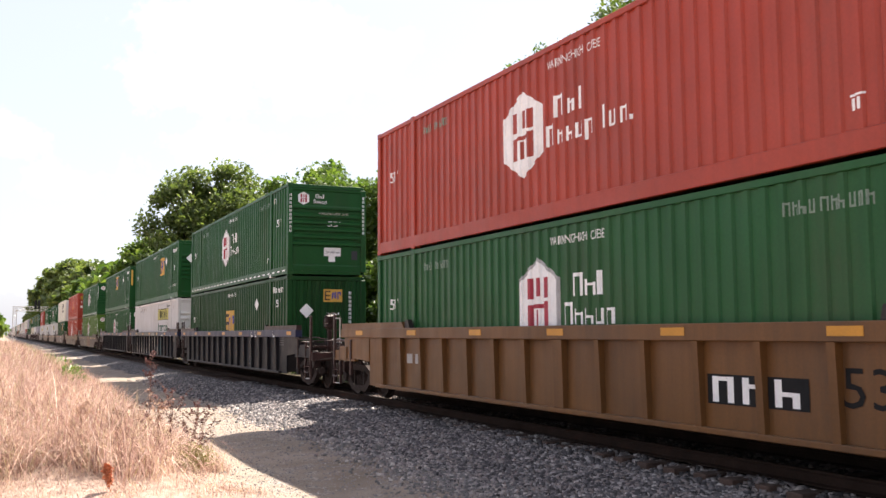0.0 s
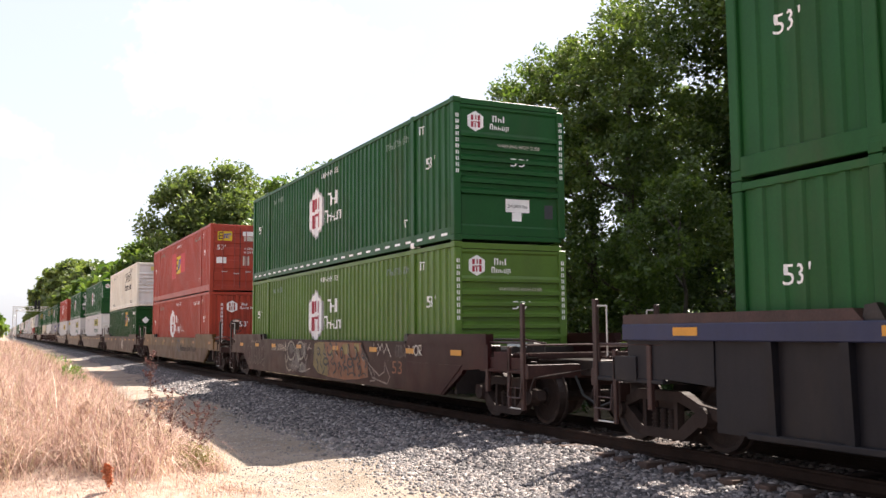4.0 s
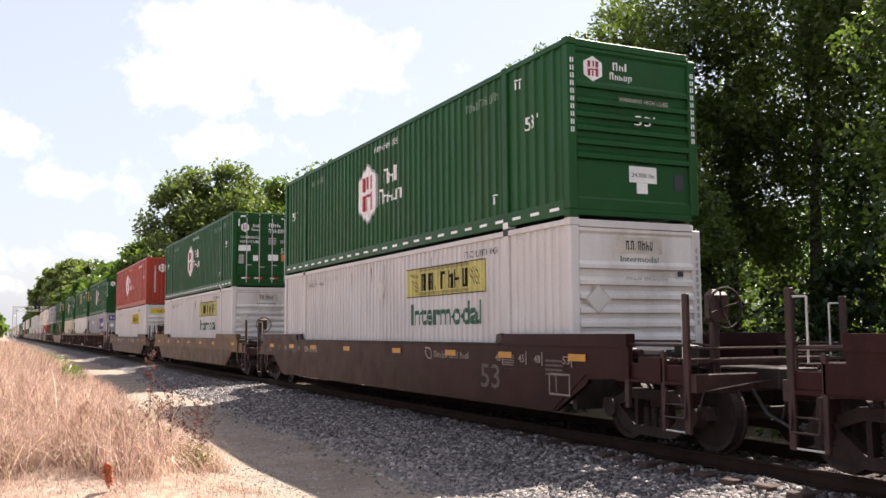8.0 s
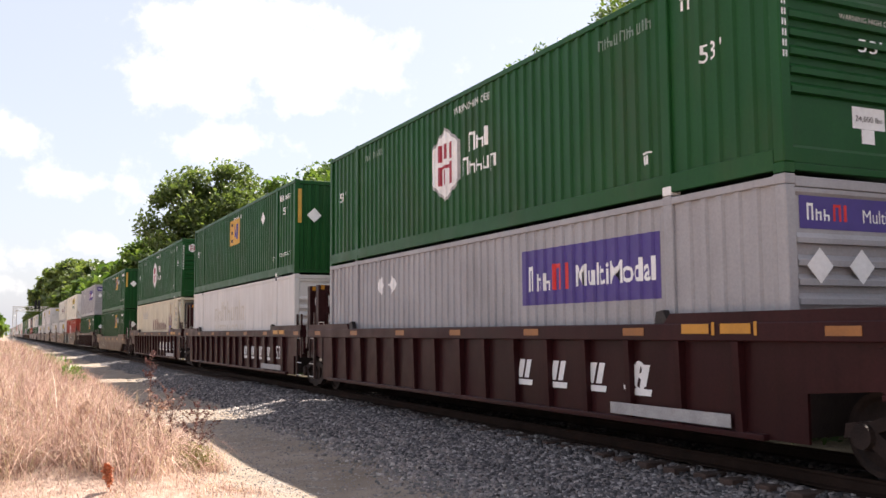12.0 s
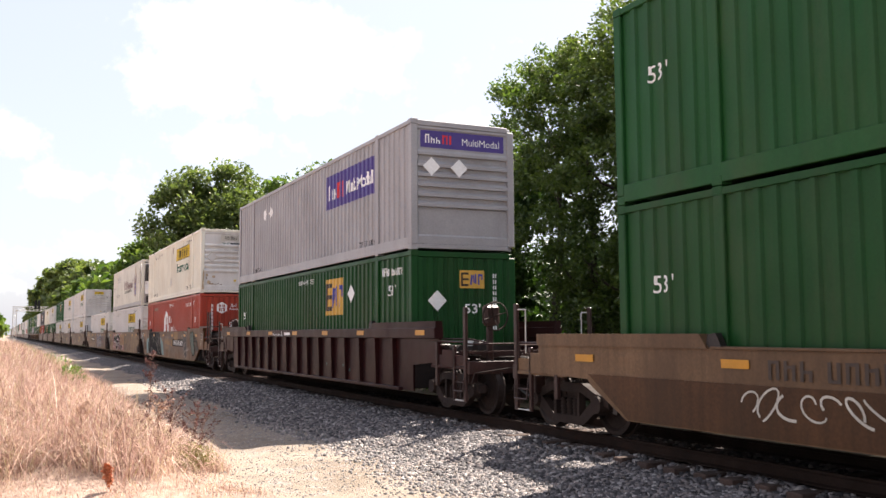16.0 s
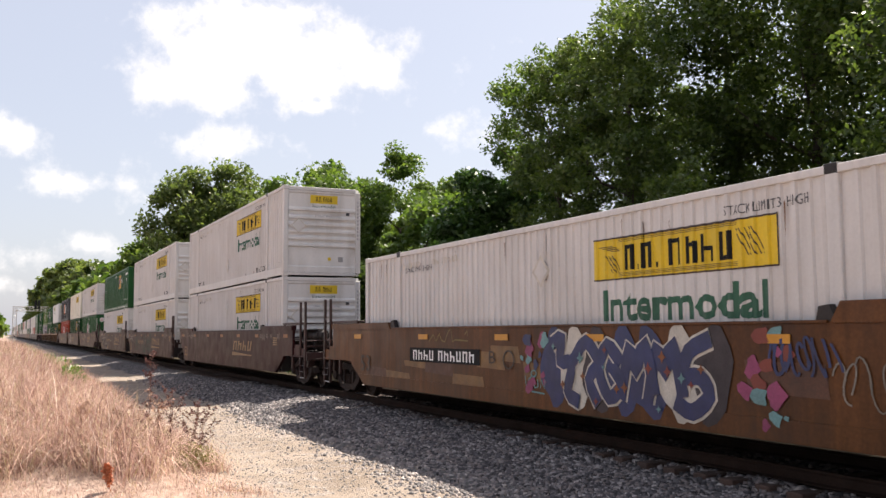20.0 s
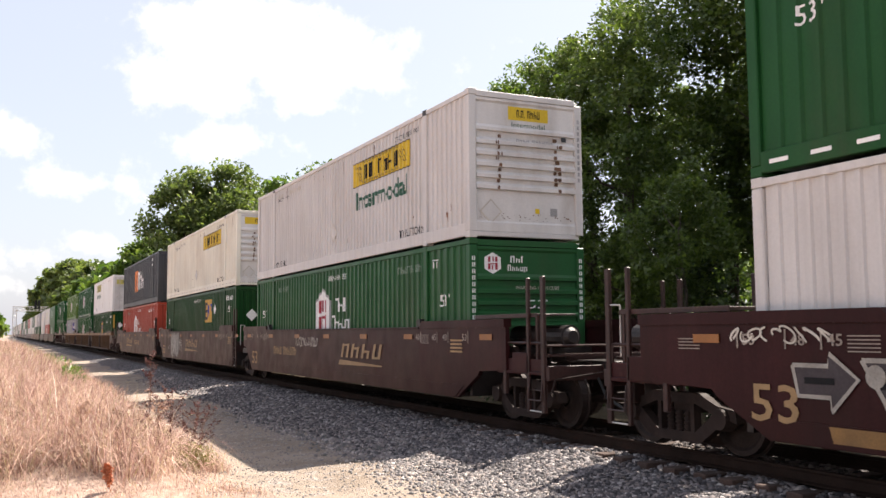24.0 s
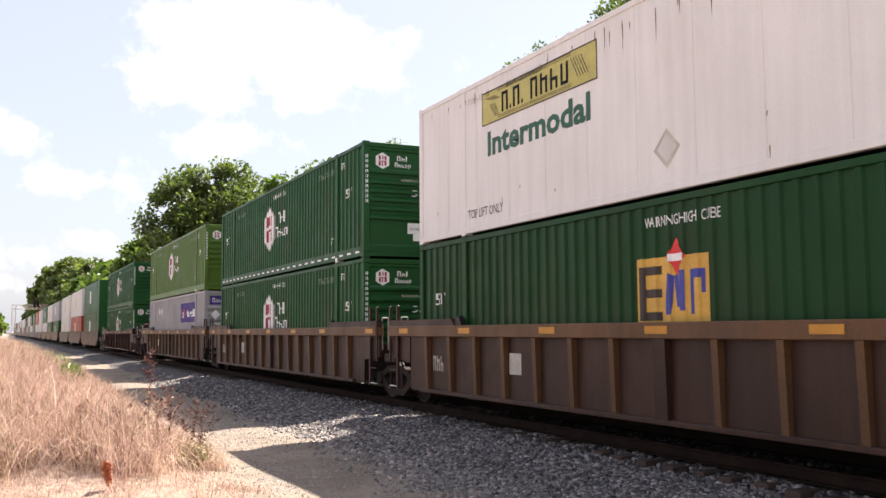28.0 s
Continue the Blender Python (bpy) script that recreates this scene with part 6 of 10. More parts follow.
def emp(y, z, mat=MID_GREEN, end="corr", base=1.52, tapes=False, red_sign=False, strips=False, at=6.0):
    c = container(y, z, "corr", end, mat, "dark green corrugated steel container with golden emblem and white diamond placard")
    emp_side(c, base, at, red_mark=red_sign, feet=1.94 if end == "corr" else 1.48)
    emp_end(c, end == "corr", tapes, red_sign)
    if strips:
        dashes(c)
    return c


def jb(y, z, mat=WHITE, style="yellow", end_style="yellow", words=True, smooth=False, doors=False, reverse=False, rusty=False, base=1.85):
    c = container(y, z, "smooth" if smooth else "fine", "doors" if doors else "nose", mat, f"{'cream' if mat is CREAM else 'white'} {'smooth-sided' if smooth else 'corrugated'} container with {'yellow panel and ' if style != 'plain' else ''}black bars", end_mat=DIRTY_WHITE)
    jb_side(c, smooth, reverse, style, words, base, 0.62 if reverse else 2.10 if z < 1 else 0.86)
    drips(c, round(abs(y) * 7 + z * 3), smooth)
    if doors:
        jb_doors(c)
    else:
        jb_end(c, end_style, rusty)
    if mat is CREAM:
        dash_row(c)
    if rusty:
        rust_end(c)
    return c


def build_train():
    y = CARS
    lo, hi = BASE, BASE + STACK
    keys = sorted(CARS)
    ends = {}
    for i in keys:
        f = "S" if i - 1 not in y or y[i] - y[i - 1] > 21.5 else "A"
        r = "S" if i + 1 not in y or y[i + 1] - y[i] > 21.5 else "A"
        ends[i] = (f, r)
    M = MOVING
    W = {}

    def well(i, style, mat, label, **kw):
        W[i] = well_car(y[i], ends[i], style, mat, label, seed=i, **kw)
        M.append(W[i])
        return W[i]
    RB, SM, LO = "ribbed", "smooth", "low"
    lab_y, lab_b = "weathered yellow-brown steel well car", "red-brown painted steel well car"
    # 1
    w = well(1, RB, OCHRE, lab_y + " with upright ribs", chord=OCHRE)
    side_decal(w, lambda: polys_shape([rect(0, 1.6, 0, 0.36)]), 4.8, 0.72, D_BLACK, "dark_panel", x=-1.384)
    side_decal(w, lambda: polys_shape(blocks("TTT", 1.52, 0.31)), 4.76, 0.745, D_WHITE, "brand_mark", x=-1.384, layer=2)
    side_decal(w, lambda: text_fit("53", 0.62, 0.42), 2.75, 0.80, D_BLACK, x=-1.384)
    side_decal(w, lambda: polys_shape([rect(0, 0.3, 0, 0.2), rect(0.45, 0.8, 0, 0.2)]), 14.2, 0.95, D_GREY, "stencil", x=-1.384)
    M.extend([hub(y[1], hi, RED), hub(y[1], lo, HUB_GREEN, "nose", shade="green")])
    # 2 to 4: a jointed set of three
    for i in (2, 3, 4):
        w = well(i, RB, BLUE_GREY, "dark grey-blue ribbed steel well car", chord=BLUE)
        car_numbers(w, RB, 1.7, D_WORN if i == 3 else D_DIMGREY, 0.38, 4.38, 0.52)
        for d in (0.9, 3.2, 3.7):
            side_decal(w, lambda: polys_shape([rect(0, 0.03, 0, 0.2), rect(0.06, 0.2, 0, 0.06)]), d, 1.47, D_WHITE, "stencil", x=-1.502)
    M.extend([hub(y[2], hi, DARK_GREEN, strips=True), emp(y[2], lo, DEEP_GREEN, base=0.95, at=8.85)])
    M.extend([emp(y[3], hi, DARK_GREEN, "nose", base=1.35), jb(y[3], lo, style="olive", end_style="pale")])
    M.extend([emp(y[4], hi, tapes=True, at=8.75), hub(y[4], lo)])
    ribbed_graffiti(W[3])
    # 5
    w = well(5, LO, DARK_BROWN, lab_b + " covered in spray paint")
    sprayed_rings(w)
    orange_piece(w)
    bubbles(w)
    scrawl(w, (15.6, 14.4, 1.30, 1.37), 14, D_WORN, 7, 0.02)
    strokes(w, [[(4.54, 1.10), (4.26, 0.86), (3.62, 0.62), (3.30, 0.72), (3.26, 0.94), (3.12, 0.76), (2.96, 0.62), (3.12, 0.46), (3.50, 0.50), (4.04, 0.56), (4.26, 0.80)], [(4.1, 0.62), (4.05, 0.78), (3.92, 0.66), (3.88, 0.50), (4.2, 0.48)]], D_WORN, 0.036)
    strokes(w, [[(3.94, 1.36), (3.98, 1.18), (3.68, 1.26), (3.72, 1.08), (3.42, 1.35), (3.32, 1.12), (3.14, 1.35), (3.06, 1.20)], [(3.18, 1.36), (2.90, 1.06)], [(3.7, 1.34), (3.5, 1.2)]], D_FAINT, 0.026)
    side_decal(w, lambda: text_fit("53", 0.56, 0.28), 2.84, 0.70, D_GRAFORANGE)
    scrawl(w, (2.62, 2.05, 1.05, 1.35), 6, D_HAZE, 6, 0.032)
    strokes(w, [[(1.9, 1.33), (1.86, 1.14), (1.78, 1.24), (1.70, 1.14), (1.66, 1.33)], arc(1.52, 1.23, 0.10, 0.10), [(1.36, 1.13), (1.38, 1.33), (1.26, 1.33), (1.26, 1.23), (1.38, 1.23), (1.24, 1.13)]], D_FAINT, 0.036)
    side_decal(w, lambda: polys_shape(blocks("TTT TTTTT", 1.72, 0.20)), 12.94, 1.07, D_SAND, "stencil")
    M.extend([hub(y[5], hi, DARK_GREEN, strips=True), hub(y[5], lo, LIGHT_GREEN, shade="light green")])
    # 6
    w = well(6, LO, GOLD_BROWN, lab_y)
    loop_logo(w, 6.72, 0.76, 1.0, D_NAVY, "dark blue open loop emblem")
    side_decal(w, lambda: polys_shape(blocks("Tloolpo Tool Tooo", 3.9, 0.26)), 5.90, 0.80, D_BLACK, "brand_mark")
    spatter(w, (11.6, 10.7, 1.06, 1.34), 81, 16, (D_SMUDGE, D_SMUDGE, D_PATCH))
    spatter(w, (5.9, 5.1, 1.08, 1.34), 82, 14, (D_SMUDGE, D_SMUDGE, D_PATCH))
    c = container(y[6], hi, "corr", "doors", RED, "orange-red corrugated container with closed doors and yellow emblem")
    decal(c, "fresh", lambda: polys_shape([rect(0, 1.25, -0.15, 1.15)]), 9.9, 1.15, D_PINK, "fresh_paint", 1)
    decal(c, "fresh2", lambda: polys_shape([rect(0, 1.2, 0, 0.95)]), 7.3, 1.2, D_PINK, "fresh_paint", 1)
    emp_panel(c, 8.6, 1.2, 1.25, 0.88, key="emps", gold=False)
    marks(c)
    emp_panel(c, -0.98, 2.18, 0.62, 0.40, end=-0.001, key="empd", gold=False)
    decal(c, "53dd", lambda: text_fit("53'", 0.36, 0.22), -1.0, 1.78, D_WHITE, end=-0.001)
    decal(c, "pdd", lambda: polys_shape([rect(0, 0.42, 0, 0.26)]), -1.02, 1.2, D_WHITE, "placard", end=-0.001)
    decal(c, "ndd", lambda: polys_shape([rect(0, 0.5, 0.22, 0.42)]), 0.10, 2.18, D_WHITE, "placard", end=-0.001)
    decal(c, "ndd2", lambda: polys_shape([rect(0, 0.62, 0, 0.2)]), 0.16, 2.18, D_FAINT, "placard", end=-0.001)
    for i, (t_, w_) in enumerate((("WARNING", 0.62), ("HIGH CUBE", 0.66))):
        decal(c, ("wdd", i), lambda t_=t_, w_=w_: text_fit(t_, w_, 0.10), 0.16, 1.80 - i * 0.16, D_WHITE, end=-0.001)
    decal(c, "mdd", lambda: polys_shape([rect(j * 0.1, j * 0.1 + 0.07, 0, 0.4) for j in range(3)]), 0.12, 1.12, D_FAINT, "stencil", end=-0.001)
    M.extend([c, hub(y[6], lo, RED, "corr")])
    # 7, 8
    for i in (7, 8):
        w = well(i, LO, DARK_BROWN, lab_b)
        car_numbers(w, LO, 1.4, D_FADEDSPRAY, base=0.62, fiftythree=2.75)
        side_decal(w, lambda: polys_shape(blocks("TTT TTTTT", 1.15, 0.16)), 13.5, 1.08, D_SAND, "stencil")
        side_decal(w, lambda: polys_shape([[(u + 0.38, v + 0.03) for u, v in p] for p in blocks("Tloolpo Tool Tool", 1.55, 0.13)]), 5.15, 1.08, D_WORN, "brand_mark")
        loop_logo(w, 5.17, 1.08, 0.42, D_WORN, "pale open loop emblem")
        end_numbers(w, D_WORN, 1.4)
        side_decal(w, lambda: polys_shape([rect(0, 0.6, 0, 0.03), rect(0, 0.6, 0.31, 0.34), rect(0, 0.03, 0.031, 0.309), rect(0.57, 0.6, 0.031, 0.309), rect(0.2, 0.22, 0.05, 0.29)]), 0.45, 0.62, D_WORN, "stencil_frame")
    scrawl(W[7], (6.25, 5.2, 0.5, 1.28), 9, D_WHITE, 16, 0.028)
    c = jb(y[7], hi, CREAM, "plain", "olive", rusty=False)
    decal(c, "post_rust", lambda: polys_shape([[(0, 0.1), (0.08, 0), (0.11, 0.5), (0.06, 0.9), (0.10, 1.3), (0.07, 1.75), (0.02, 1.6), (0.03, 0.9)]]), 0.14, 0.4, RUST, "rust_streak", 4, True)
    M.extend([c, emp(y[7], lo, OLD_GREEN, end="nose", base=1.6)])
    M.extend([hub(y[8], hi, DARK_GREEN, strips=True), jb(y[8], lo, style="olive", end_style="pale")])
    # 9
    w = well(9, LO, YELLOW_BROWN, lab_y)
    side_decal(w, lambda: polys_shape(blocks("TTT TTTTT", 2.0, 0.22)), 13.4, 1.05, D_BROWN, "stencil")
    M.extend([hub(y[9], hi, DARK_GREEN, "doors", True), jb(y[9], lo, style="olive", end_style="pale")])
    # 10
    w = well(10, LO, DARK_BROWN, lab_b + " with faded spray paint")
    faded_fingers(w)
    scrawl(w, (7.66, 7.2, 1.18, 1.34), 22, D_FADEDGREY, 7, 0.022)
    scrawl(w, (10.5, 9.75, 0.75, 1.26), 23, D_FADEDSPRAY, 6, 0.03)
    side_decal(w, lambda: polys_shape(blocks("TTT TTTTT", 1.70, 0.24)), 12.45, 1.05, D_FAINT, "stencil")
    strokes(w, [arc(10.46, 1.20, 0.11, 0.12), arc(13.16, 1.22, 0.10, 0.11)], D_WORN, 0.022, name="emblem")
    patches(w, [[(7.55, 1.09), (7.0, 1.08), (7.0, 1.14), (7.55, 1.15)], [(6.84, 1.07), (6.48, 1.06), (6.48, 1.15), (6.84, 1.16)]], D_FADEDGREY, name="stencil")
    patches(w, [[(6.36, 1.31), (5.48, 1.31), (5.48, 1.335), (6.36, 1.335)], [(6.36, 1.235), (5.62, 1.235), (5.62, 1.26), (6.36, 1.26)], [(4.4, 1.005), (3.82, 1.005), (3.82, 1.035), (4.4, 1.035)]], D_HAZE, name="stencil")
    side_decal(w, lambda: polys_shape(blocks("Tloolpo Tool Tooo", 1.16, 0.13)), 4.98, 1.13, D_FAINT, "brand_mark")
    patches(w, [[(5.0, 1.085), (3.82, 1.085), (3.82, 1.105), (5.0, 1.105)]], D_FAINT, name="brand_rule")
    loop_logo(w, 5.30, 1.08, 0.42, D_FAINT, "pale open loop emblem")
    end_numbers(w, D_WORN, 1.4)
    M.extend([hub(y[10], hi, RED, "corr"), jb(y[10], lo, style="yellow", end_style="wide", words=False, base=1.75)])
    # 11 to 13: jointed set with tall guides
    for i in (11, 12, 13):
        w = well(i, "tall_guides", BROWN, lab_b + " with upright ribs and yellow edge stripes")
        side_decal(w, lambda: text_fit("53", 0.48, 0.42), 1.65 if i > 11 else 3.0, 0.78, D_WHITE, x=-1.384)
        for k in range(4):
            side_decal(w, lambda: polys_shape([[(0, 0), (0.16, 0), (0.26, 0.30), (0.10, 0.30)], [(0.22, 0), (0.36, 0), (0.46, 0.30), (0.32, 0.30)], [(-0.10, -0.12), (0.46, -0.12), (0.49, -0.03), (-0.07, -0.03)]]), 5.95 - k * 1.03, 0.85, D_WHITE, "brand_mark", x=-1.384)
        side_decal(w, lambda: polys_shape([rect(0, 2.4, 0, 0.16)]), 3.2, 0.46, D_GREY, "notice_panel", x=-1.475)
        for d in (1.6, 0.9):
            side_decal(w, lambda: polys_shape([rect(0, 0.5, 0, 0.12), rect(0.55, 0.60, -0.02, 0.14)]), d, 1.75 - 0.26 + 0.08, D_AMBER, "edge_stripe", x=-1.505)
    M.extend([hub(y[11], hi, DARK_GREEN)])
    c = container(y[11], lo, "corr", "nose", GREY, "grey corrugated container with purple panel")
    parcel_side(c)
    parcel_end(c)
    M.append(c)
    c = container(y[12], lo, "smooth", "nose", WHITE, "smooth white insulated container with faded grey lettering")
    decal(c, "cold", lambda: polys_shape(blocks("oolTToolo", 5.2, 0.75)), 11.6, 1.6, D_FAINT, "faded_mark", 1, True)
    decal(c, "cold2", lambda: text_fit("INTERMODAL", 5.2, 0.5), 11.5, 0.95, D_FAINT, "lettering", 1, True)
    M.extend([emp(y[12], hi, DARK_GREEN, tapes=True, at=8.95), c])
    c = container(y[13], lo, "smooth", "open", PALE_TAN, "cream insulated container with dark red bars and coat of arms")
    crest_side(c, False)
    open_frame_end(c, CREAM)
    M.extend([hub(y[13], hi, DARK_GREEN), c])
    # 14
    w = well(14, LO, TAN_BROWN, lab_y)
    side_decal(w, lambda: polys_shape(blocks("TTT TTTTT", 2.0, 0.22)), 13.2, 1.05, D_BROWN, "stencil")
    scrawl(w, (13.6, 11.2, 0.55, 0.98), 31, D_FAINT, 8, 0.035)
    M.extend([emp(y[14], hi, tapes=True), emp(y[14], lo, OLD_GREEN)])
    # 15
    w = well(15, RB, DARK_BROWN, "dark brown ribbed steel well car")
    for d in (5.5, 4.2, 11.0):
        side_decal(w, lambda: polys_shape([rect(0, 0.07, 0, 0.07), rect(0.5, 0.58, -0.1, -0.02)]), d, 0.75, D_TEAL, "paint_spot", x=-1.384)
    side_decal(w, lambda: polys_shape(blocks("TTTTTTTTT TTTTT", 0.9, 0.07)), 10.5, 1.52, D_WHITE, "stencil", x=-1.502)
    side_decal(w, lambda: polys_shape([rect(0, 0.05, 0, 0.16), rect(0.3, 0.9, 0.04, 0.12)]), 9.5, 1.5, D_WHITE, "stencil", x=-1.502)
    c = container(y[15], hi, "corr", "nose", GREY, "grey corrugated container with purple panel")
    parcel_side(c)
    parcel_end(c)
    M.extend([c, emp(y[15], lo, OLD_GREEN)])
    # 16 to 18: jointed set, orange-brown
    for i in (16, 17, 18):
        w = well(i, SM, ORANGE_BROWN, "weathered orange-brown well car covered in spray paint")
        car_numbers(w, SM, 1.7, D_BROWN if i > 17 else D_BLACK, 0.46 if i > 17 else 0.50, 16.04, 0.70)
        worn_blocks(w, i)
        if i > 16:
            patches(w, [[(0.40, 1.69), (-0.14, 1.69), (-0.14, 0.48), (0.0, 0.40), (0.34, 0.42), (0.42, 1.1)]], SOOT, 0.0012, "dark_panel")
        if i < 18:
            patches(w, [[(17.41, 1.69), (16.42, 1.69), (16.36, 1.2), (16.3, 0.62), (17.05, 1.14), (17.41, 1.16)]], CHARCOAL, 0.0012, "dark_panel")
            side_decal(w, lambda: text_fit("125 T", 0.70, 0.22), 17.32, 1.42, D_WHITE, layer=2)
            patches(w, [[(16.64, 1.08), (16.48, 1.08), (16.48, 1.26), (16.64, 1.26)]], D_BONE, 0.003, "notice_panel")
    worn_letters(W[16])
    patches(W[16], [[(-1.12, 1.32), (-1.52, 1.32), (-1.52, 1.60), (-1.12, 1.60)]], D_BONE, 0.002, "notice_panel")
    patches(W[16], [[(-1.15 - a, 1.35 + b), (-1.30 - a, 1.35 + b), (-1.30 - a, 1.45 + b), (-1.15 - a, 1.45 + b)] for a in (0.0, 0.19) for b in (0.0, 0.125)], D_MURK, 0.004, "notice_field")
    patches(W[16], [[(-1.08, 1.08), (-1.22, 1.08), (-1.22, 1.26), (-1.08, 1.26)]], D_BONE, 0.002, "notice_panel")
    figure(W[16])
    side_decal(W[16], lambda: polys_shape([rect(0, 1.05, 0, 0.40)]), 5.75, 1.28, D_PATCH, "paint_patch")
    side_decal(W[16], lambda: polys_shape([rect(0, 3.05, 0, 0.36)]), 6.17, 0.98, D_BLACK, "dark_panel")
    side_decal(W[16], lambda: polys_shape(blocks("TTTT TTTTTT", 2.6, 0.24)), 5.85, 1.03, D_WHITE, "stencil", layer=2)
    bold_piece(W[17], (13.6, 8.0, 0.46, 1.66), 44, 6, SOOT, D_WHITE, [D_PINKSPRAY, D_PINKSPRAY, D_SAND, D_PINKSPRAY, D_MAGENTA], [D_PALETEAL, D_WHITE, D_PALETEAL], 0.22, 0.04)
    side_decal(W[17], lambda: polys_shape([rect(0, 2.6, 0, 0.72)]), 9.6, 0.82, D_PATCH, "paint_patch", layer=10)
    side_decal(W[17], lambda: polys_shape(blocks("TTT", 2.0, 0.54)), 9.35, 0.91, D_RUSTRED, "brand_mark", layer=11)
    scrawl(W[17], (5.8, 4.5, 1.22, 1.60), 46, D_BROWN, 11, 0.03)
    patches(W[17], [[(3.5, 1.52), (3.38, 0.57), (3.2, 0.42), (-0.6, 0.92), (-0.6, 1.52)], [(6.95, 1.16), (6.2, 1.2), (5.4, 1.1), (5.36, 0.93), (6.9, 0.9)], [(8.7, 1.69), (3.5, 1.69), (3.6, 1.56), (5.9, 1.53), (8.6, 1.55)]], D_TAN, name="paint_patch")
    patches(W[17], [[(8.2, 0.80), (7.35, 0.78), (7.33, 0.44), (8.1, 0.44)]], D_PINKSPRAY)
    strokes(W[17], [[(3.42, 1.69), (3.32, 1.54)], [(3.12, 1.69), (3.0, 1.56), (2.86, 1.6), (2.74, 1.54)], [(2.62, 1.68), (2.58, 1.56)]], D_FAINT, 0.05)
    bold_piece(W[18], (7.4, 3.85, 0.46, 1.66), 47, 6, D_GBLUE, D_FAINT, [D_GBLUE, D_FAINT, D_PLUM, D_GBLUE], [D_PALETEAL, D_RUSTRED, D_GRAFORANGE], 0.22, 0.035)
    spatter(W[18], (8.4, 7.6, 0.5, 1.5), 151, 14, (D_MAGENTA, D_MAGENTA, D_GBLUE, D_PALETEAL))
    spatter(W[18], (3.3, 2.6, 0.5, 1.6), 152, 16, (D_MAGENTA, D_MAGENTA, D_RUSTRED, D_PALETEAL))
    scrawl(W[18], (2.9, 1.9, 1.1, 1.55), 153, D_GBLUE, 9, 0.04)
    strokes(W[18], [[(12.1, 1.42), (11.9, 1.56), (11.76, 1.42), (11.6, 1.58), (11.5, 1.44), (11.36, 1.42), (11.2, 1.62), (11.08, 1.67), (11.02, 1.42), (10.9, 1.46), (10.36, 1.44)], [(10.5, 1.56), (10.4, 1.62), (10.36, 1.54)]], D_GRAFYELLOW, 0.028)
    side_decal(W[18], lambda: text_fit("B", 0.24, 0.22), 9.56, 1.05, D_BROWN)
    strokes(W[18], [arc(8.85, 1.13, 0.18, 0.15)], D_BROWN, 0.03)
    strokes(W[18], [[(8.3, 0.88), (8.26, 0.70), (8.12, 0.74), (8.2, 0.82), (8.1, 0.88)], [(8.02, 0.84), (8.0, 0.70), (7.9, 0.72), (7.9, 0.84)], [(7.82, 0.70), (7.8, 0.84), (7.7, 0.70), (7.68, 0.84)], [(8.1, 0.64), (7.7, 0.62)], arc(8.02, 0.93, 0.08, 0.05)], D_PALETEAL, 0.026)
    scrawl(W[18], (2.0, 0.6, 0.75, 1.35), 49, D_STONE, 9, 0.024)
    side_decal(W[18], lambda: polys_shape([rect(0, 3.18, 0, 0.29)]), 13.08, 1.0, D_BLACK, "dark_panel")
    side_decal(W[18], lambda: polys_shape(blocks("TTTT TTTTTT", 2.84, 0.20)), 12.92, 1.04, D_WHITE, "stencil", layer=2)
    c = jb(y[16], hi, CREAM, "yellow", "pale")
    stained_end(c)
    M.extend([c, hub(y[16], lo, RED, "corr")])
    c = container(y[17], hi, "smooth", "open", AGED_WHITE, "white insulated container with dark red bars and cooling unit", rail_mat=GREY)
    crest_side(c, True)
    open_frame_end(c, WHITE)
    M.extend([c, jb(y[17], lo)])
    M.append(jb(y[18], lo))
    # 19 to 21
    for i in (19, 20, 21):
        w = well(i, SM, BROWN, lab_b)
        car_numbers(w, SM, 1.7, D_FADEDGOLD, base=0.58, fiftythree=16.1)
        gold_mark(w, {19: 6.2, 20: 6.6, 21: 6.3}[i])
        end_numbers(w, D_WORN, 1.7, 1.44)
    for i, at_ in ((20, 12.3), (21, 12.0)):
        side_decal(W[i], lambda: polys_shape(blocks("TTTT TTTTTT", 2.35, 0.22)), at_, 1.0, D_FADEDGOLD, "stencil", layer=2)
        side_decal(W[i], lambda: text_fit("WELL LD LMT", 0.75, 0.08), 8.62, 1.42, D_FAINT)
    side_decal(W[20], lambda: text_fit("C", 0.19, 0.25, 0.01), 9.16, 0.98, D_FAINT, layer=2)
    side_decal(W[21], lambda: text_fit("B", 0.17, 0.25, 0.01), 9.0, 1.0, D_FAINT)
    patches(W[20], [[(13.60, 1.28), (13.44, 1.37), (13.30, 1.42), (13.18, 1.35), (13.06, 1.20), (12.84, 1.12), (12.78, 0.96), (13.06, 0.90), (13.30, 0.78), (13.42, 0.90), (13.42, 1.14)], [(12.66, 1.42), (12.38, 1.42), (12.0, 0.85), (12.26, 0.77)], [(13.0, 0.73), (12.58, 0.76), (12.6, 0.6), (12.95, 0.58)],
                    [(11.06, 1.65), (10.7, 1.66), (10.68, 1.29), (10.98, 1.28)], [(10.34, 0.92), (10.04, 0.93), (9.72, 0.5), (10.1, 0.5)], [(9.75, 1.53), (9.42, 1.45), (9.3, 1.0), (8.85, 0.5), (9.42, 0.49), (9.62, 0.95)],
                    [(8.6, 1.3), (8.14, 1.28), (8.1, 1.1), (8.34, 0.98), (8.06, 0.62), (8.58, 0.68)], [(7.92, 1.26), (7.54, 1.36), (7.35, 1.1), (7.28, 0.53), (7.86, 0.58)], [(7.3, 1.67), (7.0, 1.67), (6.94, 1.14), (7.2, 1.2)]], D_SEAGREEN)
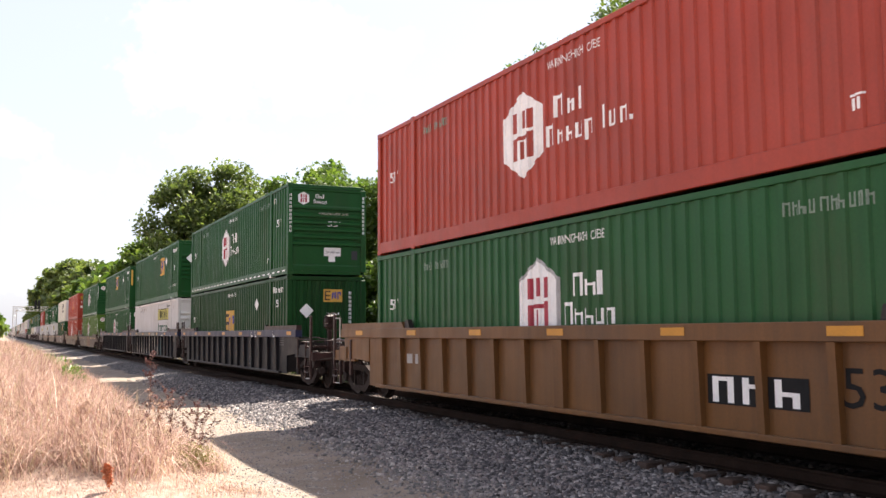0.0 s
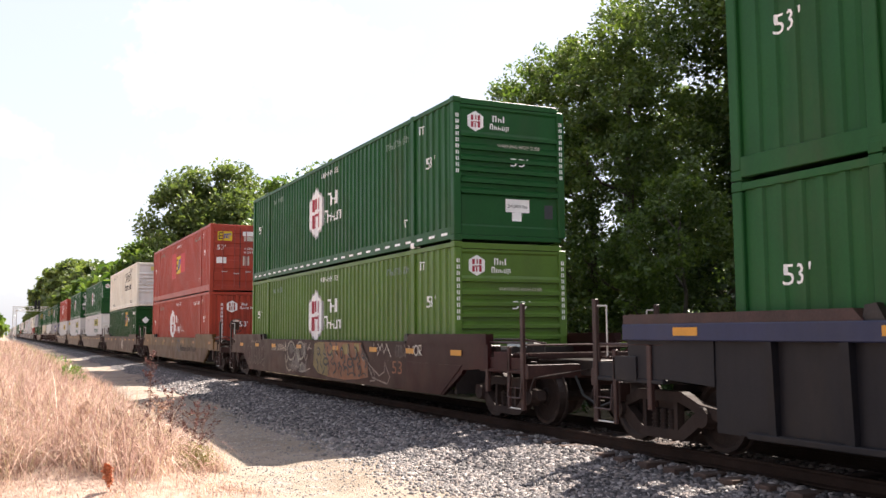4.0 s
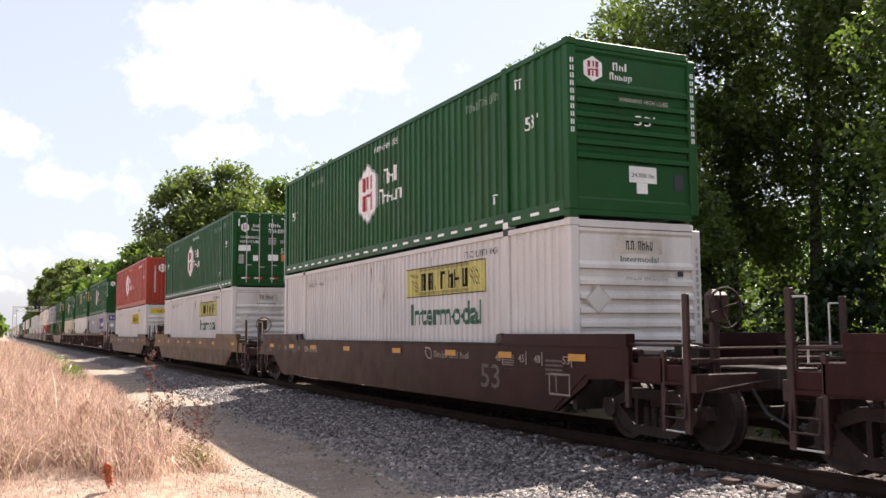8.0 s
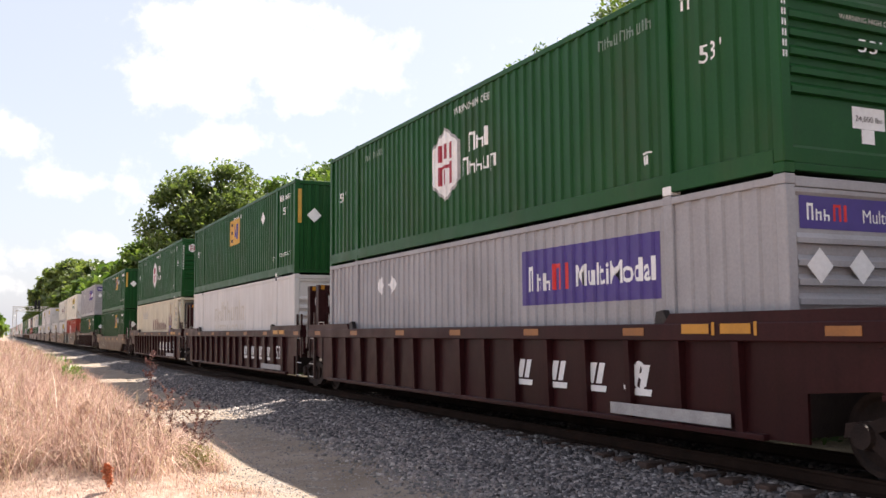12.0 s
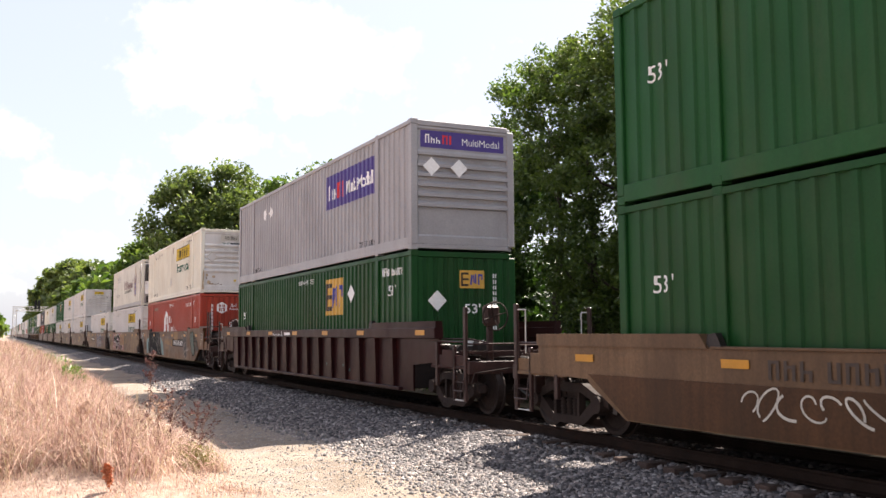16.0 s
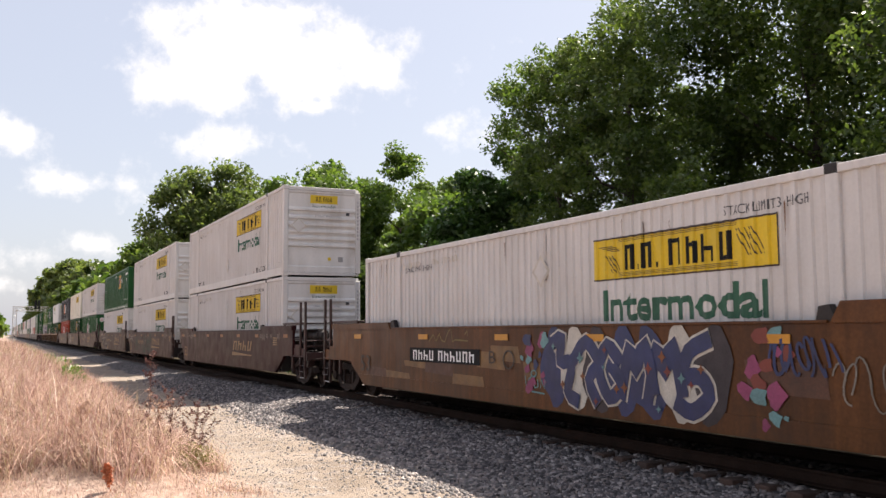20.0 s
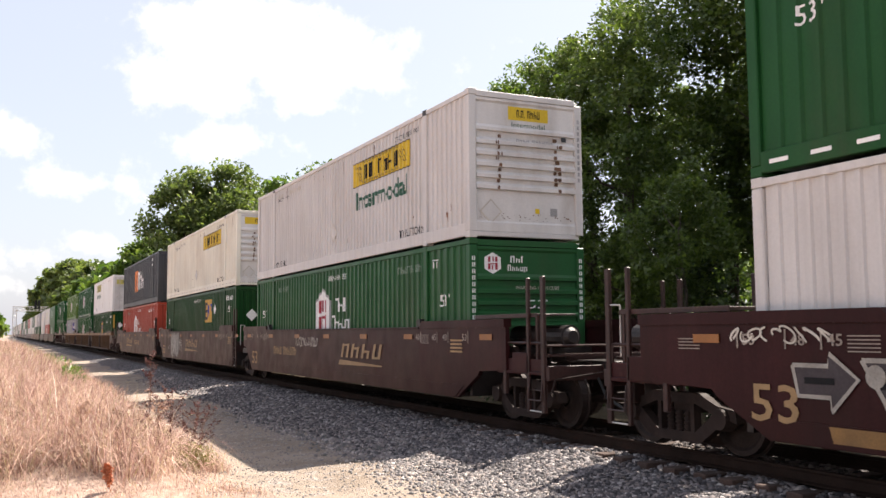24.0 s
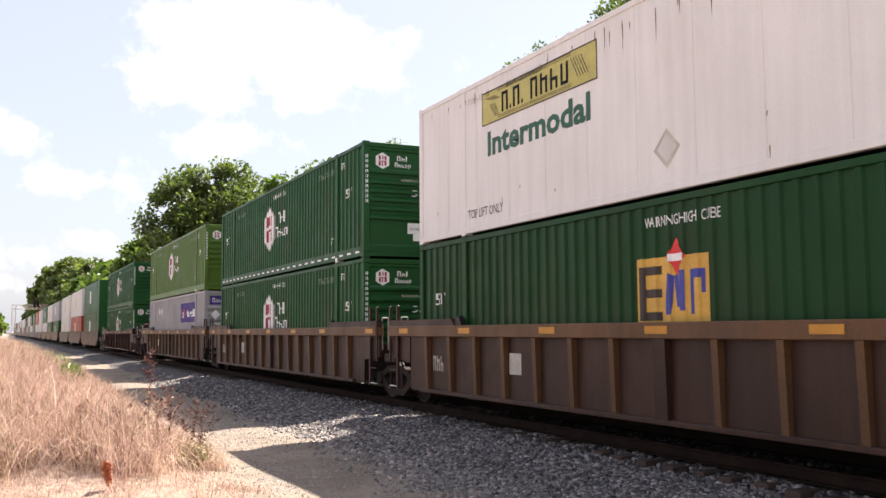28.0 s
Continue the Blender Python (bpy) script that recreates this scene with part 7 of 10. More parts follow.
    patches(W[20], [[(13.24, 1.08), (13.08, 1.10), (13.2, 1.0)], [(7.76, 1.05), (7.6, 1.12), (7.5, 0.76), (7.72, 0.75)], [(9.5, 1.2), (9.42, 1.18), (9.2, 0.68), (9.3, 0.66)]], BROWN, 0.006)
    strokes(W[20], [[(16.08, 1.18), (16.04, 1.42), (15.96, 1.24), (15.84, 1.46), (15.86, 1.16)], [(15.80, 1.42), (15.72, 1.42)], [(15.76, 1.42), (15.76, 1.28)], [(15.62, 1.52), (15.64, 1.24), (15.48, 1.26)], [(15.44, 1.42), (15.48, 1.24), (15.28, 1.26), (15.32, 1.38), (15.44, 1.42)],
                    [(15.2, 1.42), (15.08, 1.18), (14.98, 1.18), (14.98, 1.44)], [(14.56, 1.46), (14.88, 1.42), (14.88, 1.22), (14.48, 1.12)], [(14.88, 1.31), (14.64, 1.31)]], D_FAINT, 0.035, 0.006)
    patches(W[20], [[(14.54, 1.50), (14.40, 1.52), (14.42, 1.40), (14.54, 1.43)], [(14.50, 1.15), (14.40, 1.10), (14.42, 1.02), (14.50, 1.08)]], D_WORN, 0.001)
    strokes(W[20], [[(15.06, 0.92), (14.52, 0.94), (14.46, 0.70), (14.98, 0.68), (15.06, 0.92)], [(14.98, 0.86), (14.56, 0.87)], [(14.96, 0.80), (14.54, 0.81)], [(14.94, 0.75), (14.58, 0.76)]], D_HAZE, 0.018, name="stencil_frame")
    strokes(W[20], [arc(14.04, 1.12, 0.08, 0.085)], D_WORN, 0.02, name="emblem")
    patches(W[20], [[(16.40, 1.04), (16.22, 1.04), (16.22, 1.26), (16.40, 1.26)]], D_FADEDGOLD, name="notice_panel")
    side_decal(W[20], lambda: text_fit("125 T", 0.50, 0.12), 16.82, 1.42, D_WORN)
    # thin upright outlines with arches between them
    strokes(W[21], [[(7.53, 1.67), (7.48, 1.36), (7.18, 0.5)], [(7.03, 1.6), (6.83, 0.46)], [(7.0, 1.4), (6.82, 1.24), (6.6, 1.24), (6.42, 1.45)], [(6.38, 1.67), (6.45, 0.5)], [(6.06, 1.43), (5.75, 0.55)], [(5.68, 1.67), (5.5, 1.1), (5.31, 0.46)],
                    [(5.6, 1.35), (5.1, 1.34), (4.85, 0.5)], arc(4.15, 1.3, 0.39, 0.37, 3.2, 0.0, 12), arc(4.16, 1.2, 0.2, 0.24, 3.2, 0.0, 9), arc(4.12, 0.95, 0.42, 0.42, 3.2, 5.6, 9), [(3.76, 1.3), (3.67, 0.97), (3.4, 0.46)],
                    [(3.48, 1.67), (3.4, 1.2), (3.05, 1.18), (3.2, 1.67)], [(2.88, 1.67), (2.8, 1.1), (2.57, 0.47)], [(3.1, 0.46), (3.35, 0.82), (2.96, 0.85), (2.8, 0.46)]], D_WORN, 0.035, 0.005)
    scrawl(W[21], (2.6, 1.5, 0.95, 1.4), 57, D_WORN, 6, 0.024)
    scrawl(W[21], (16.4, 14.9, 1.46, 1.66), 54, D_FAINT, 9, 0.028)
    # blocky piece: an arrow and stepped slabs with pale edges and round spots
    slabs = [[(15.46, 1.23), (14.98, 1.23), (14.96, 1.36), (14.6, 1.1), (14.95, 0.75), (14.96, 0.9), (15.39, 0.9)],
             [(14.55, 1.3), (13.6, 1.3), (13.4, 1.2), (13.24, 1.0), (13.6, 0.97), (13.6, 0.45), (14.09, 0.45), (14.3, 0.9)],
             [(13.21, 1.62), (12.88, 1.62), (12.79, 1.28), (12.1, 1.28), (12.02, 0.89), (12.55, 0.95), (12.46, 0.8), (11.45, 0.78), (11.15, 0.45), (12.36, 0.43), (12.7, 0.9), (13.0, 0.45), (13.3, 0.45), (13.1, 0.9)]]
    patches(W[21], [[(15.0, 0.6), (14.3, 0.6), (14.3, 0.43), (14.95, 0.43)], [(11.3, 0.66), (10.75, 0.64), (10.6, 0.46), (11.2, 0.46)], [(13.95, 0.55), (13.45, 0.55), (13.45, 0.43), (13.9, 0.43)]], D_PATCH)
    patches(W[21], slabs, D_PLUM, 0.004)
    strokes(W[21], [p + p[:1] for p in slabs], D_BONE, 0.05, 0.007)
    strokes(W[21], [[(14.4, 1.05), (13.75, 1.05), (13.75, 0.6)], [(13.05, 1.5), (12.98, 1.0)], [(12.3, 0.62), (11.6, 0.6)], [(15.3, 1.07), (14.9, 1.07)]], D_BLACK, 0.07, 0.008)
    patches(W[21], [disc(14.39, 1.14, 0.12), disc(12.3, 1.1, 0.12), disc(11.52, 0.58, 0.11), disc(13.17, 0.76, 0.10)], D_BONE, 0.014, "spray_spot")
    M.extend([jb(y[19], hi), jb(y[19], lo), jb(y[20], hi), jb(y[20], lo)])
    M.extend([emp(y[21], hi, DARK_GREEN, strips=True), jb(y[21], lo)])
    # 22 to 24
    for i in (22, 23, 24):
        w = well(i, SM, BROWN, lab_b)
        car_numbers(w, SM, 1.7, D_FADEDGOLD, base=0.58, fiftythree=16.1)
        gold_mark(w, {22: 7.0, 23: 9.55, 24: 12.4}[i])
        end_numbers(w, D_WORN, 1.7, 1.44)
        if i != 23:
            side_decal(w, lambda: polys_shape(blocks("TTTT TTTTTT", 2.5, 0.24)), 13.35 if i == 22 else 8.6, 0.95, D_FADEDGOLD, "stencil")
    lobes(W[23], 13.5, 11.3, 0.52, 1.60, 6, D_BONE, D_BROWN, D_STONE)
    strokes(W[23], [[(13.2, 1.3), (12.95, 1.1), (13.1, 0.9), (12.9, 0.75)], [(12.7, 1.35), (12.75, 1.05), (12.5, 1.1)], [(12.35, 1.0), (12.3, 0.7)], [(12.1, 1.4), (12.0, 1.0), (11.8, 1.15), (11.75, 0.7)]], D_MURK, 0.045, 0.011)
    scrawl(W[23], (11.3, 10.4, 0.75, 1.4), 63, D_FAINT, 12, 0.025)
    scrawl(W[23], (14.3, 13.7, 0.8, 1.05), 64, D_GREY, 4, 0.025)
    scrawl(W[22], (10.9, 8.8, 1.2, 1.5), 62, D_FAINT, 15, 0.03)
    M.extend([jb(y[22], hi, rusty=True), hub(y[22], lo, HUB_GREEN, shade="green")])
    M.extend([jb(y[23], hi, CREAM, "yellow", "wide", words=False, rusty=True), emp(y[23], lo, DEEP_GREEN)])
    c = container(y[24], hi, "corr", "corr", CHARCOAL, "charcoal grey corrugated container with orange square and white bars")
    decal(c, "drp", lambda: polys_shape([[(0, 0), (1.45, 0.0), (1.45, 1.35), (0, 1.35)]]), 10.3, 0.95, D_ORANGE, "logo_panel", 1, label="orange square emblem")
    decal(c, "drs", lambda: polys_shape([[(0.2, 0.05), (0.35, 0.05), (0.95, 0.7), (1.4, 1.3), (1.25, 1.3), (0.8, 0.75)], [(0.7, 0.05), (0.85, 0.05), (1.2, 0.45), (1.4, 0.95), (1.1, 0.5)]]), 10.3, 0.95, CHARCOAL, "logo_mark", 2)
    decal(c, "drl", lambda: polys_shape(blocks("TTT", 2.7, 1.15)), 8.75, 1.05, D_WHITE, "brand_mark")
    decal(c, "drep", lambda: polys_shape([rect(0, 0.22, 0, 0.2)]), -0.42, 2.05, D_ORANGE, "logo_panel", 1, end=0.02)
    decal(c, "drel", lambda: polys_shape(blocks("TTT", 0.50, 0.19)), -0.18, 2.06, D_WHITE, "brand_mark", end=0.02)
    decal(c, "drn", lambda: polys_shape([rect(0, 0.3, 0.3, 0.45), rect(0.05, 0.45, 0, 0.12)]), 2.7, 2.2, D_WHITE, "stencil")
    M.extend([c, hub(y[24], lo, RED, "corr")])
    # 25 to 27
    for i in (25, 26, 27):
        w = well(i, RB, RUSTY_BROWN, lab_y + " with upright ribs", chord=RUST_EDGE)
        side_decal(w, lambda: polys_shape([rect(0, 0.4, 0, 0.36)]), 12.2, 0.85, D_FAINT, "paint_patch", x=-1.384)
        side_decal(w, lambda: polys_shape(blocks("TTT", 0.5, 0.3)), 15.3, 0.8, D_FAINT, "stencil", x=-1.384)
    M.extend([jb(y[25], hi, BRIGHT_WHITE, "olive", smooth=True, doors=True, reverse=True, base=1.97), emp(y[25], lo, DEEP_GREEN, tapes=True, red_sign=True, base=1.05, at=8.8)])
    M.extend([hub(y[26], hi, DARK_GREEN, strips=True), hub(y[26], lo, DARK_GREEN)])
    c = container(y[27], lo, "corr", "nose", GREY, "grey corrugated container with purple panel")
    parcel_side(c)
    parcel_end(c)
    M.extend([hub(y[27], hi, LIGHT_GREEN, shade="light green"), c])
    # 28
    w = well(28, RB, DARK_BROWN, "dark brown ribbed steel well car")
    M.extend([hub(y[28], hi, DARK_GREEN), hub(y[28], lo, DARK_GREEN)])


def loop_logo(w, left, base, size, mat, label):
    """An open loop drawn in one broad stroke."""
    bm = bmesh.new()
    pts = ((0, 0.50), (0.37, 0.51), (0.60, 0.44), (0.69, 0.26), (0.72, 0.02), (0.52, 0.0), (0.26, 0.06), (0.08, 0.19), (0.04, 0.34), (0.12, 0.40))
    strip(bm, [(left - u * size, base + v * size) for u, v in pts], 0.085 * size, -1.4555)
    part("logo", bm, mat, w, label)


def spatter(w, where, seed, n, mats):
    """Loose sprayed dabs of colour."""
    rnd = random.Random(seed)
    y0, y1, z0, z1 = where
    for i in range(n):
        cy, cz, r = rnd.uniform(y1, y0), rnd.uniform(z0, z1), rnd.uniform(0.03, 0.13)
        bm = bmesh.new()
        ph = rnd.uniform(0, 6)
        bm.faces.new([bm.verts.new((-1.4535 - 0.0004 * i, cy + r * (1 + 0.35 * math.sin(3 * a + ph)) * math.cos(a), cz + r * (1 + 0.3 * math.sin(2 * a + ph)) * math.sin(a))) for a in [6.28319 * k / 12 for k in range(12)]])
        part("spray_dab", bm, mats[i % len(mats)], w)


def sprayed_rings(w):
    """Two big pale rings with a jaw of loose strokes under them."""
    fills = ((10.08, 0.88, 0.24, 0.30), (10.42, 0.66, 0.42, 0.14), (9.42, 1.12, 0.22, 0.20), (10.70, 1.14, 0.24, 0.15), (9.55, 0.62, 0.36, 0.13), (9.98, 0.94, 0.10, 0.2))
    for k, (cy, cz, ry, rz) in enumerate(fills):
        bm = bmesh.new()
        bm.faces.new([bm.verts.new((-1.4535 - 0.0005 * k, y, z)) for y, z in [(cy + (y - cy) * (1 + 0.3 * math.sin(2.3 * j + k)), cz + (z - cz) * (1 + 0.25 * math.sin(3.1 * j + 2 * k))) for j, (y, z) in enumerate(arc(cy, cz, ry, rz, n=18)[:-1])]])
        part("spray_fill", bm, D_SPRAY if k == 5 else D_HAZE, w)
    lines = [arc(10.72, 1.08, 0.40, 0.27), arc(9.78, 1.10, 0.38, 0.25), arc(9.59, 0.62, 0.2, 0.12), arc(11.22, 0.93, 0.13, 0.19, 3.1, 6.4, 9), arc(11.2, 1.3, 0.12, 0.2, -1.5, 0.2, 6),
             [(11.3, 0.74), (11.16, 0.56), (10.95, 0.48), (10.7, 0.52)], arc(10.55, 0.60, 0.09, 0.07, 0, 3.1, 8), arc(10.36, 0.60, 0.09, 0.08, 0, 3.1, 8), arc(10.18, 0.59, 0.09, 0.06, 0, 3.1, 8), arc(10.0, 0.57, 0.09, 0.06, 0, 3.1, 8)]
    lines += [arc(9.22, 1.0, 0.12, 0.17, 3.1, 6.3, 9), [(9.34, 1.34), (9.36, 1.1), (9.3, 0.9)], [(9.1, 1.0), (9.22, 0.78), (9.2, 0.5)], [(10.36, 1.22), (10.25, 1.14), (10.12, 1.2)],
             [(9.4, 1.14), (9.2, 1.33), (9.06, 1.14), (8.8, 1.34)], [(9.1, 1.12), (8.9, 1.2), (8.7, 1.16)], [(9.9, 0.50), (9.4, 0.52), (8.8, 0.62)]]
    for k, pts in enumerate(lines):
        bm = bmesh.new()
        strip(bm, pts, 0.056 if k < 6 else 0.036, -1.4550 - 0.0006 * k)
        part("spray_stroke", bm, D_SPRAY if k < 6 else D_WORN, w)
    scrawl(w, (11.0, 9.2, 0.46, 0.80), 23, D_HAZE, 14, 0.03)
    scrawl(w, (10.3, 9.3, 0.8, 1.3), 24, D_HAZE, 6, 0.035)


def orange_piece(w):
    """A field of yellow running into orange, worked over with dark crooked lines and a few pale edges."""
    patches(w, [[(8.46, 1.32), (8.0, 1.36), (7.6, 1.35), (7.32, 0.84), (7.32, 0.46), (8.16, 0.52), (8.58, 0.72)]], D_GRAFYELLOW, 0.001)
    patches(w, [[(7.6, 1.36), (4.78, 1.36), (4.72, 1.12), (4.32, 1.0), (4.3, 0.56), (5.02, 0.48), (6.02, 0.43), (7.32, 0.45), (7.32, 0.84)]], D_GRAFORANGE, 0.0015)
    patches(w, [[(6.2, 1.3), (5.7, 1.34), (5.6, 1.1), (6.0, 1.05)], [(5.3, 1.34), (4.95, 1.34), (4.9, 1.15), (5.2, 1.12)], [(7.2, 1.1), (6.9, 1.2), (6.85, 0.9)]], D_GRAFYELLOW, 0.003)
    g = random.Random(93)
    dark, pale = [], []
    for k in range(24):
        d, z = 8.25 - 0.16 * k, (0.66, 1.14, 0.88)[k % 3] + g.uniform(-0.05, 0.05)
        if k % 2:
            dark.append(arc(d, z, g.uniform(0.10, 0.22), g.uniform(0.08, 0.16), g.uniform(0, 3), g.uniform(4, 7), 9))
        else:
            dark.append([(d + g.uniform(-0.05, 0.1), min(z + 0.2, 1.33)), (d - g.uniform(0.05, 0.2), z + g.uniform(0.0, 0.14)), (d + g.uniform(-0.1, 0.1), z - 0.05), (d - 0.16, max(z - g.uniform(0.1, 0.2), 0.5))])
        if k % 3 == 1:
            pale.append([(a - 0.03, b - 0.035) for a, b in dark[-1][1:4]])
    strokes(w, dark, D_MURK, 0.06, 0.004)
    strokes(w, pale, D_WORN, 0.024, 0.020)
    strokes(w, [[(8.46, 1.30), (8.58, 0.72), (8.16, 0.52)], [(4.72, 1.34), (4.74, 1.12), (4.34, 1.0), (4.30, 0.56)], arc(5.4, 0.52, 0.3, 0.1, 0.2, 2.9, 10), arc(4.6, 0.56, 0.16, 0.08, 0.2, 2.9, 8)], D_MURK, 0.03, 0.005)


def bubbles(w):
    """A row of faded rounded outlines."""
    for k in range(7):
        cy = 16.0 - 0.34 * k
        bm = bmesh.new()
        strip(bm, arc(cy, 0.86 + 0.02 * (k % 3), 0.16, 0.32 - 0.03 * (k % 2), 0.6 + 0.5 * (k % 3), 5.0 + 0.4 * (k % 4), 14) + [(cy - 0.12 + 0.08 * (k % 3), 0.78 + 0.05 * (k % 2))], 0.034, -1.4550 - 0.0006 * k)
        part("spray_stroke", bm, D_HAZE, w)


def faded_fingers(w):
    """One faded mass of fat fingers over a second row and a round thumb, with a worn pale outline."""
    top = [(9.62, 1.0), (9.62, 1.22), (9.54, 1.31), (9.34, 1.355), (9.13, 1.32), (8.92, 1.36), (8.70, 1.32), (8.46, 1.365), (8.26, 1.32), (8.04, 1.37), (7.86, 1.33), (7.77, 1.20), (7.86, 1.02)]
    thumb = [(7.66, 0.94), (7.48, 0.80), (7.36, 0.64), (7.34, 0.46)]
    patches(w, [top + thumb + [(8.06, 0.43), (9.46, 0.43), (9.58, 0.60), (9.58, 0.80), (9.50, 0.90)]], D_FADEDSPRAY)
    strokes(w, [[(9.46, 0.46), (9.58, 0.60), (9.58, 0.80), (9.50, 0.90)] + top], D_FADEDGREY, 0.034, 0.004)
    strokes(w, [top[-1:] + thumb, [(9.5, 0.92), (9.15, 0.86), (8.9, 0.94), (8.5, 0.88), (8.2, 0.97), (7.9, 1.0)]], D_HAZE, 0.03, 0.005)
    strokes(w, [[(d, 1.31), (d + 0.01, 1.14), (d + 0.02, 0.98)] for d in (9.12, 8.69, 8.26)] + [[(8.97, 0.84), (9.06, 0.52)], [(8.56, 0.84), (8.54, 0.5)], [(8.12, 0.88), (8.0, 0.52)], arc(7.72, 0.64, 0.10, 0.13)], DARK_BROWN, 0.028, 0.006)


def figure(w):
    """A slim dark sprayed figure with a pale outline, a wing and a tail, beside a dark green boot."""
    body = [(3.12, 1.54), (2.94, 1.66), (2.74, 1.69), (2.48, 1.62), (2.34, 1.36), (2.26, 1.10), (2.20, 0.78), (2.20, 0.50), (2.44, 0.43), (2.76, 0.56), (2.98, 0.82), (3.12, 1.10), (3.16, 1.34)]
    patches(w, [body], D_PLUM, 0.003)
    strokes(w, [body + body[:1]], D_BONE, 0.04, 0.005)
    strokes(w, [[(3.12, 1.60), (3.30, 1.46), (3.40, 1.57), (3.46, 1.46), (3.66, 1.56), (3.56, 1.38), (3.40, 1.24), (3.14, 1.14)], [(2.46, 1.60), (2.26, 1.66), (2.34, 1.56), (2.12, 1.60), (2.20, 1.52)],
                [(3.0, 1.06), (2.74, 1.12), (2.48, 1.20)], [(2.95, 0.98), (2.76, 1.04), (2.6, 0.98), (2.5, 1.04)], [(2.78, 0.72), (2.50, 0.78), (2.22, 0.84), (1.90, 0.88), (1.84, 0.96), (1.68, 0.88), (1.86, 0.82), (2.22, 0.80), (2.66, 0.80)]], D_BONE, 0.035, 0.006)
    boot = [(1.40, 1.66), (1.50, 1.54), (1.46, 1.36), (1.26, 1.14), (1.10, 0.98), (1.04, 0.80), (0.80, 0.66), (0.50, 0.60), (0.34, 0.70), (0.34, 1.04), (0.54, 1.18), (0.58, 1.46), (0.64, 1.66), (0.88, 1.70), (1.06, 1.66), (1.12, 1.46), (1.22, 1.62)]
    patches(w, [boot], D_GRAFGREEN, 0.003)
    strokes(w, [boot + boot[:1], [(1.12, 1.46), (1.06, 1.2)]], SOOT, 0.05, 0.0045)
    scrawl(w, (0.1, -0.5, 0.75, 1.35), 62, D_MURK, 9, 0.06)


def worn_blocks(w, seed):
    """Squarish areas where the paint was renewed or has faded."""
    g = random.Random(seed * 7)
    for mat in (D_TAN, D_REDDUST, D_TAN):
        bm = bmesh.new()
        for k in range(4):
            d, z, a, b = g.uniform(0.8, 15.2), g.uniform(0.46, 1.3), g.uniform(0.5, 1.6), g.uniform(0.15, 0.4)
            x = -1.4426 - 0.0002 * k - (0.001 if mat is D_REDDUST else 0)
            z1 = min(z + b, 1.66)
            bm.faces.new([bm.verts.new((x, u, v)) for u, v in ((d + a, z + g.uniform(0, 0.06)), (d - g.uniform(0, 0.1), z), (d, z1 - g.uniform(0, 0.05)), (d + a + g.uniform(-0.1, 0.1), z1))])
        tagged(part("worn_patch", bm, mat, w), kind="stuff")


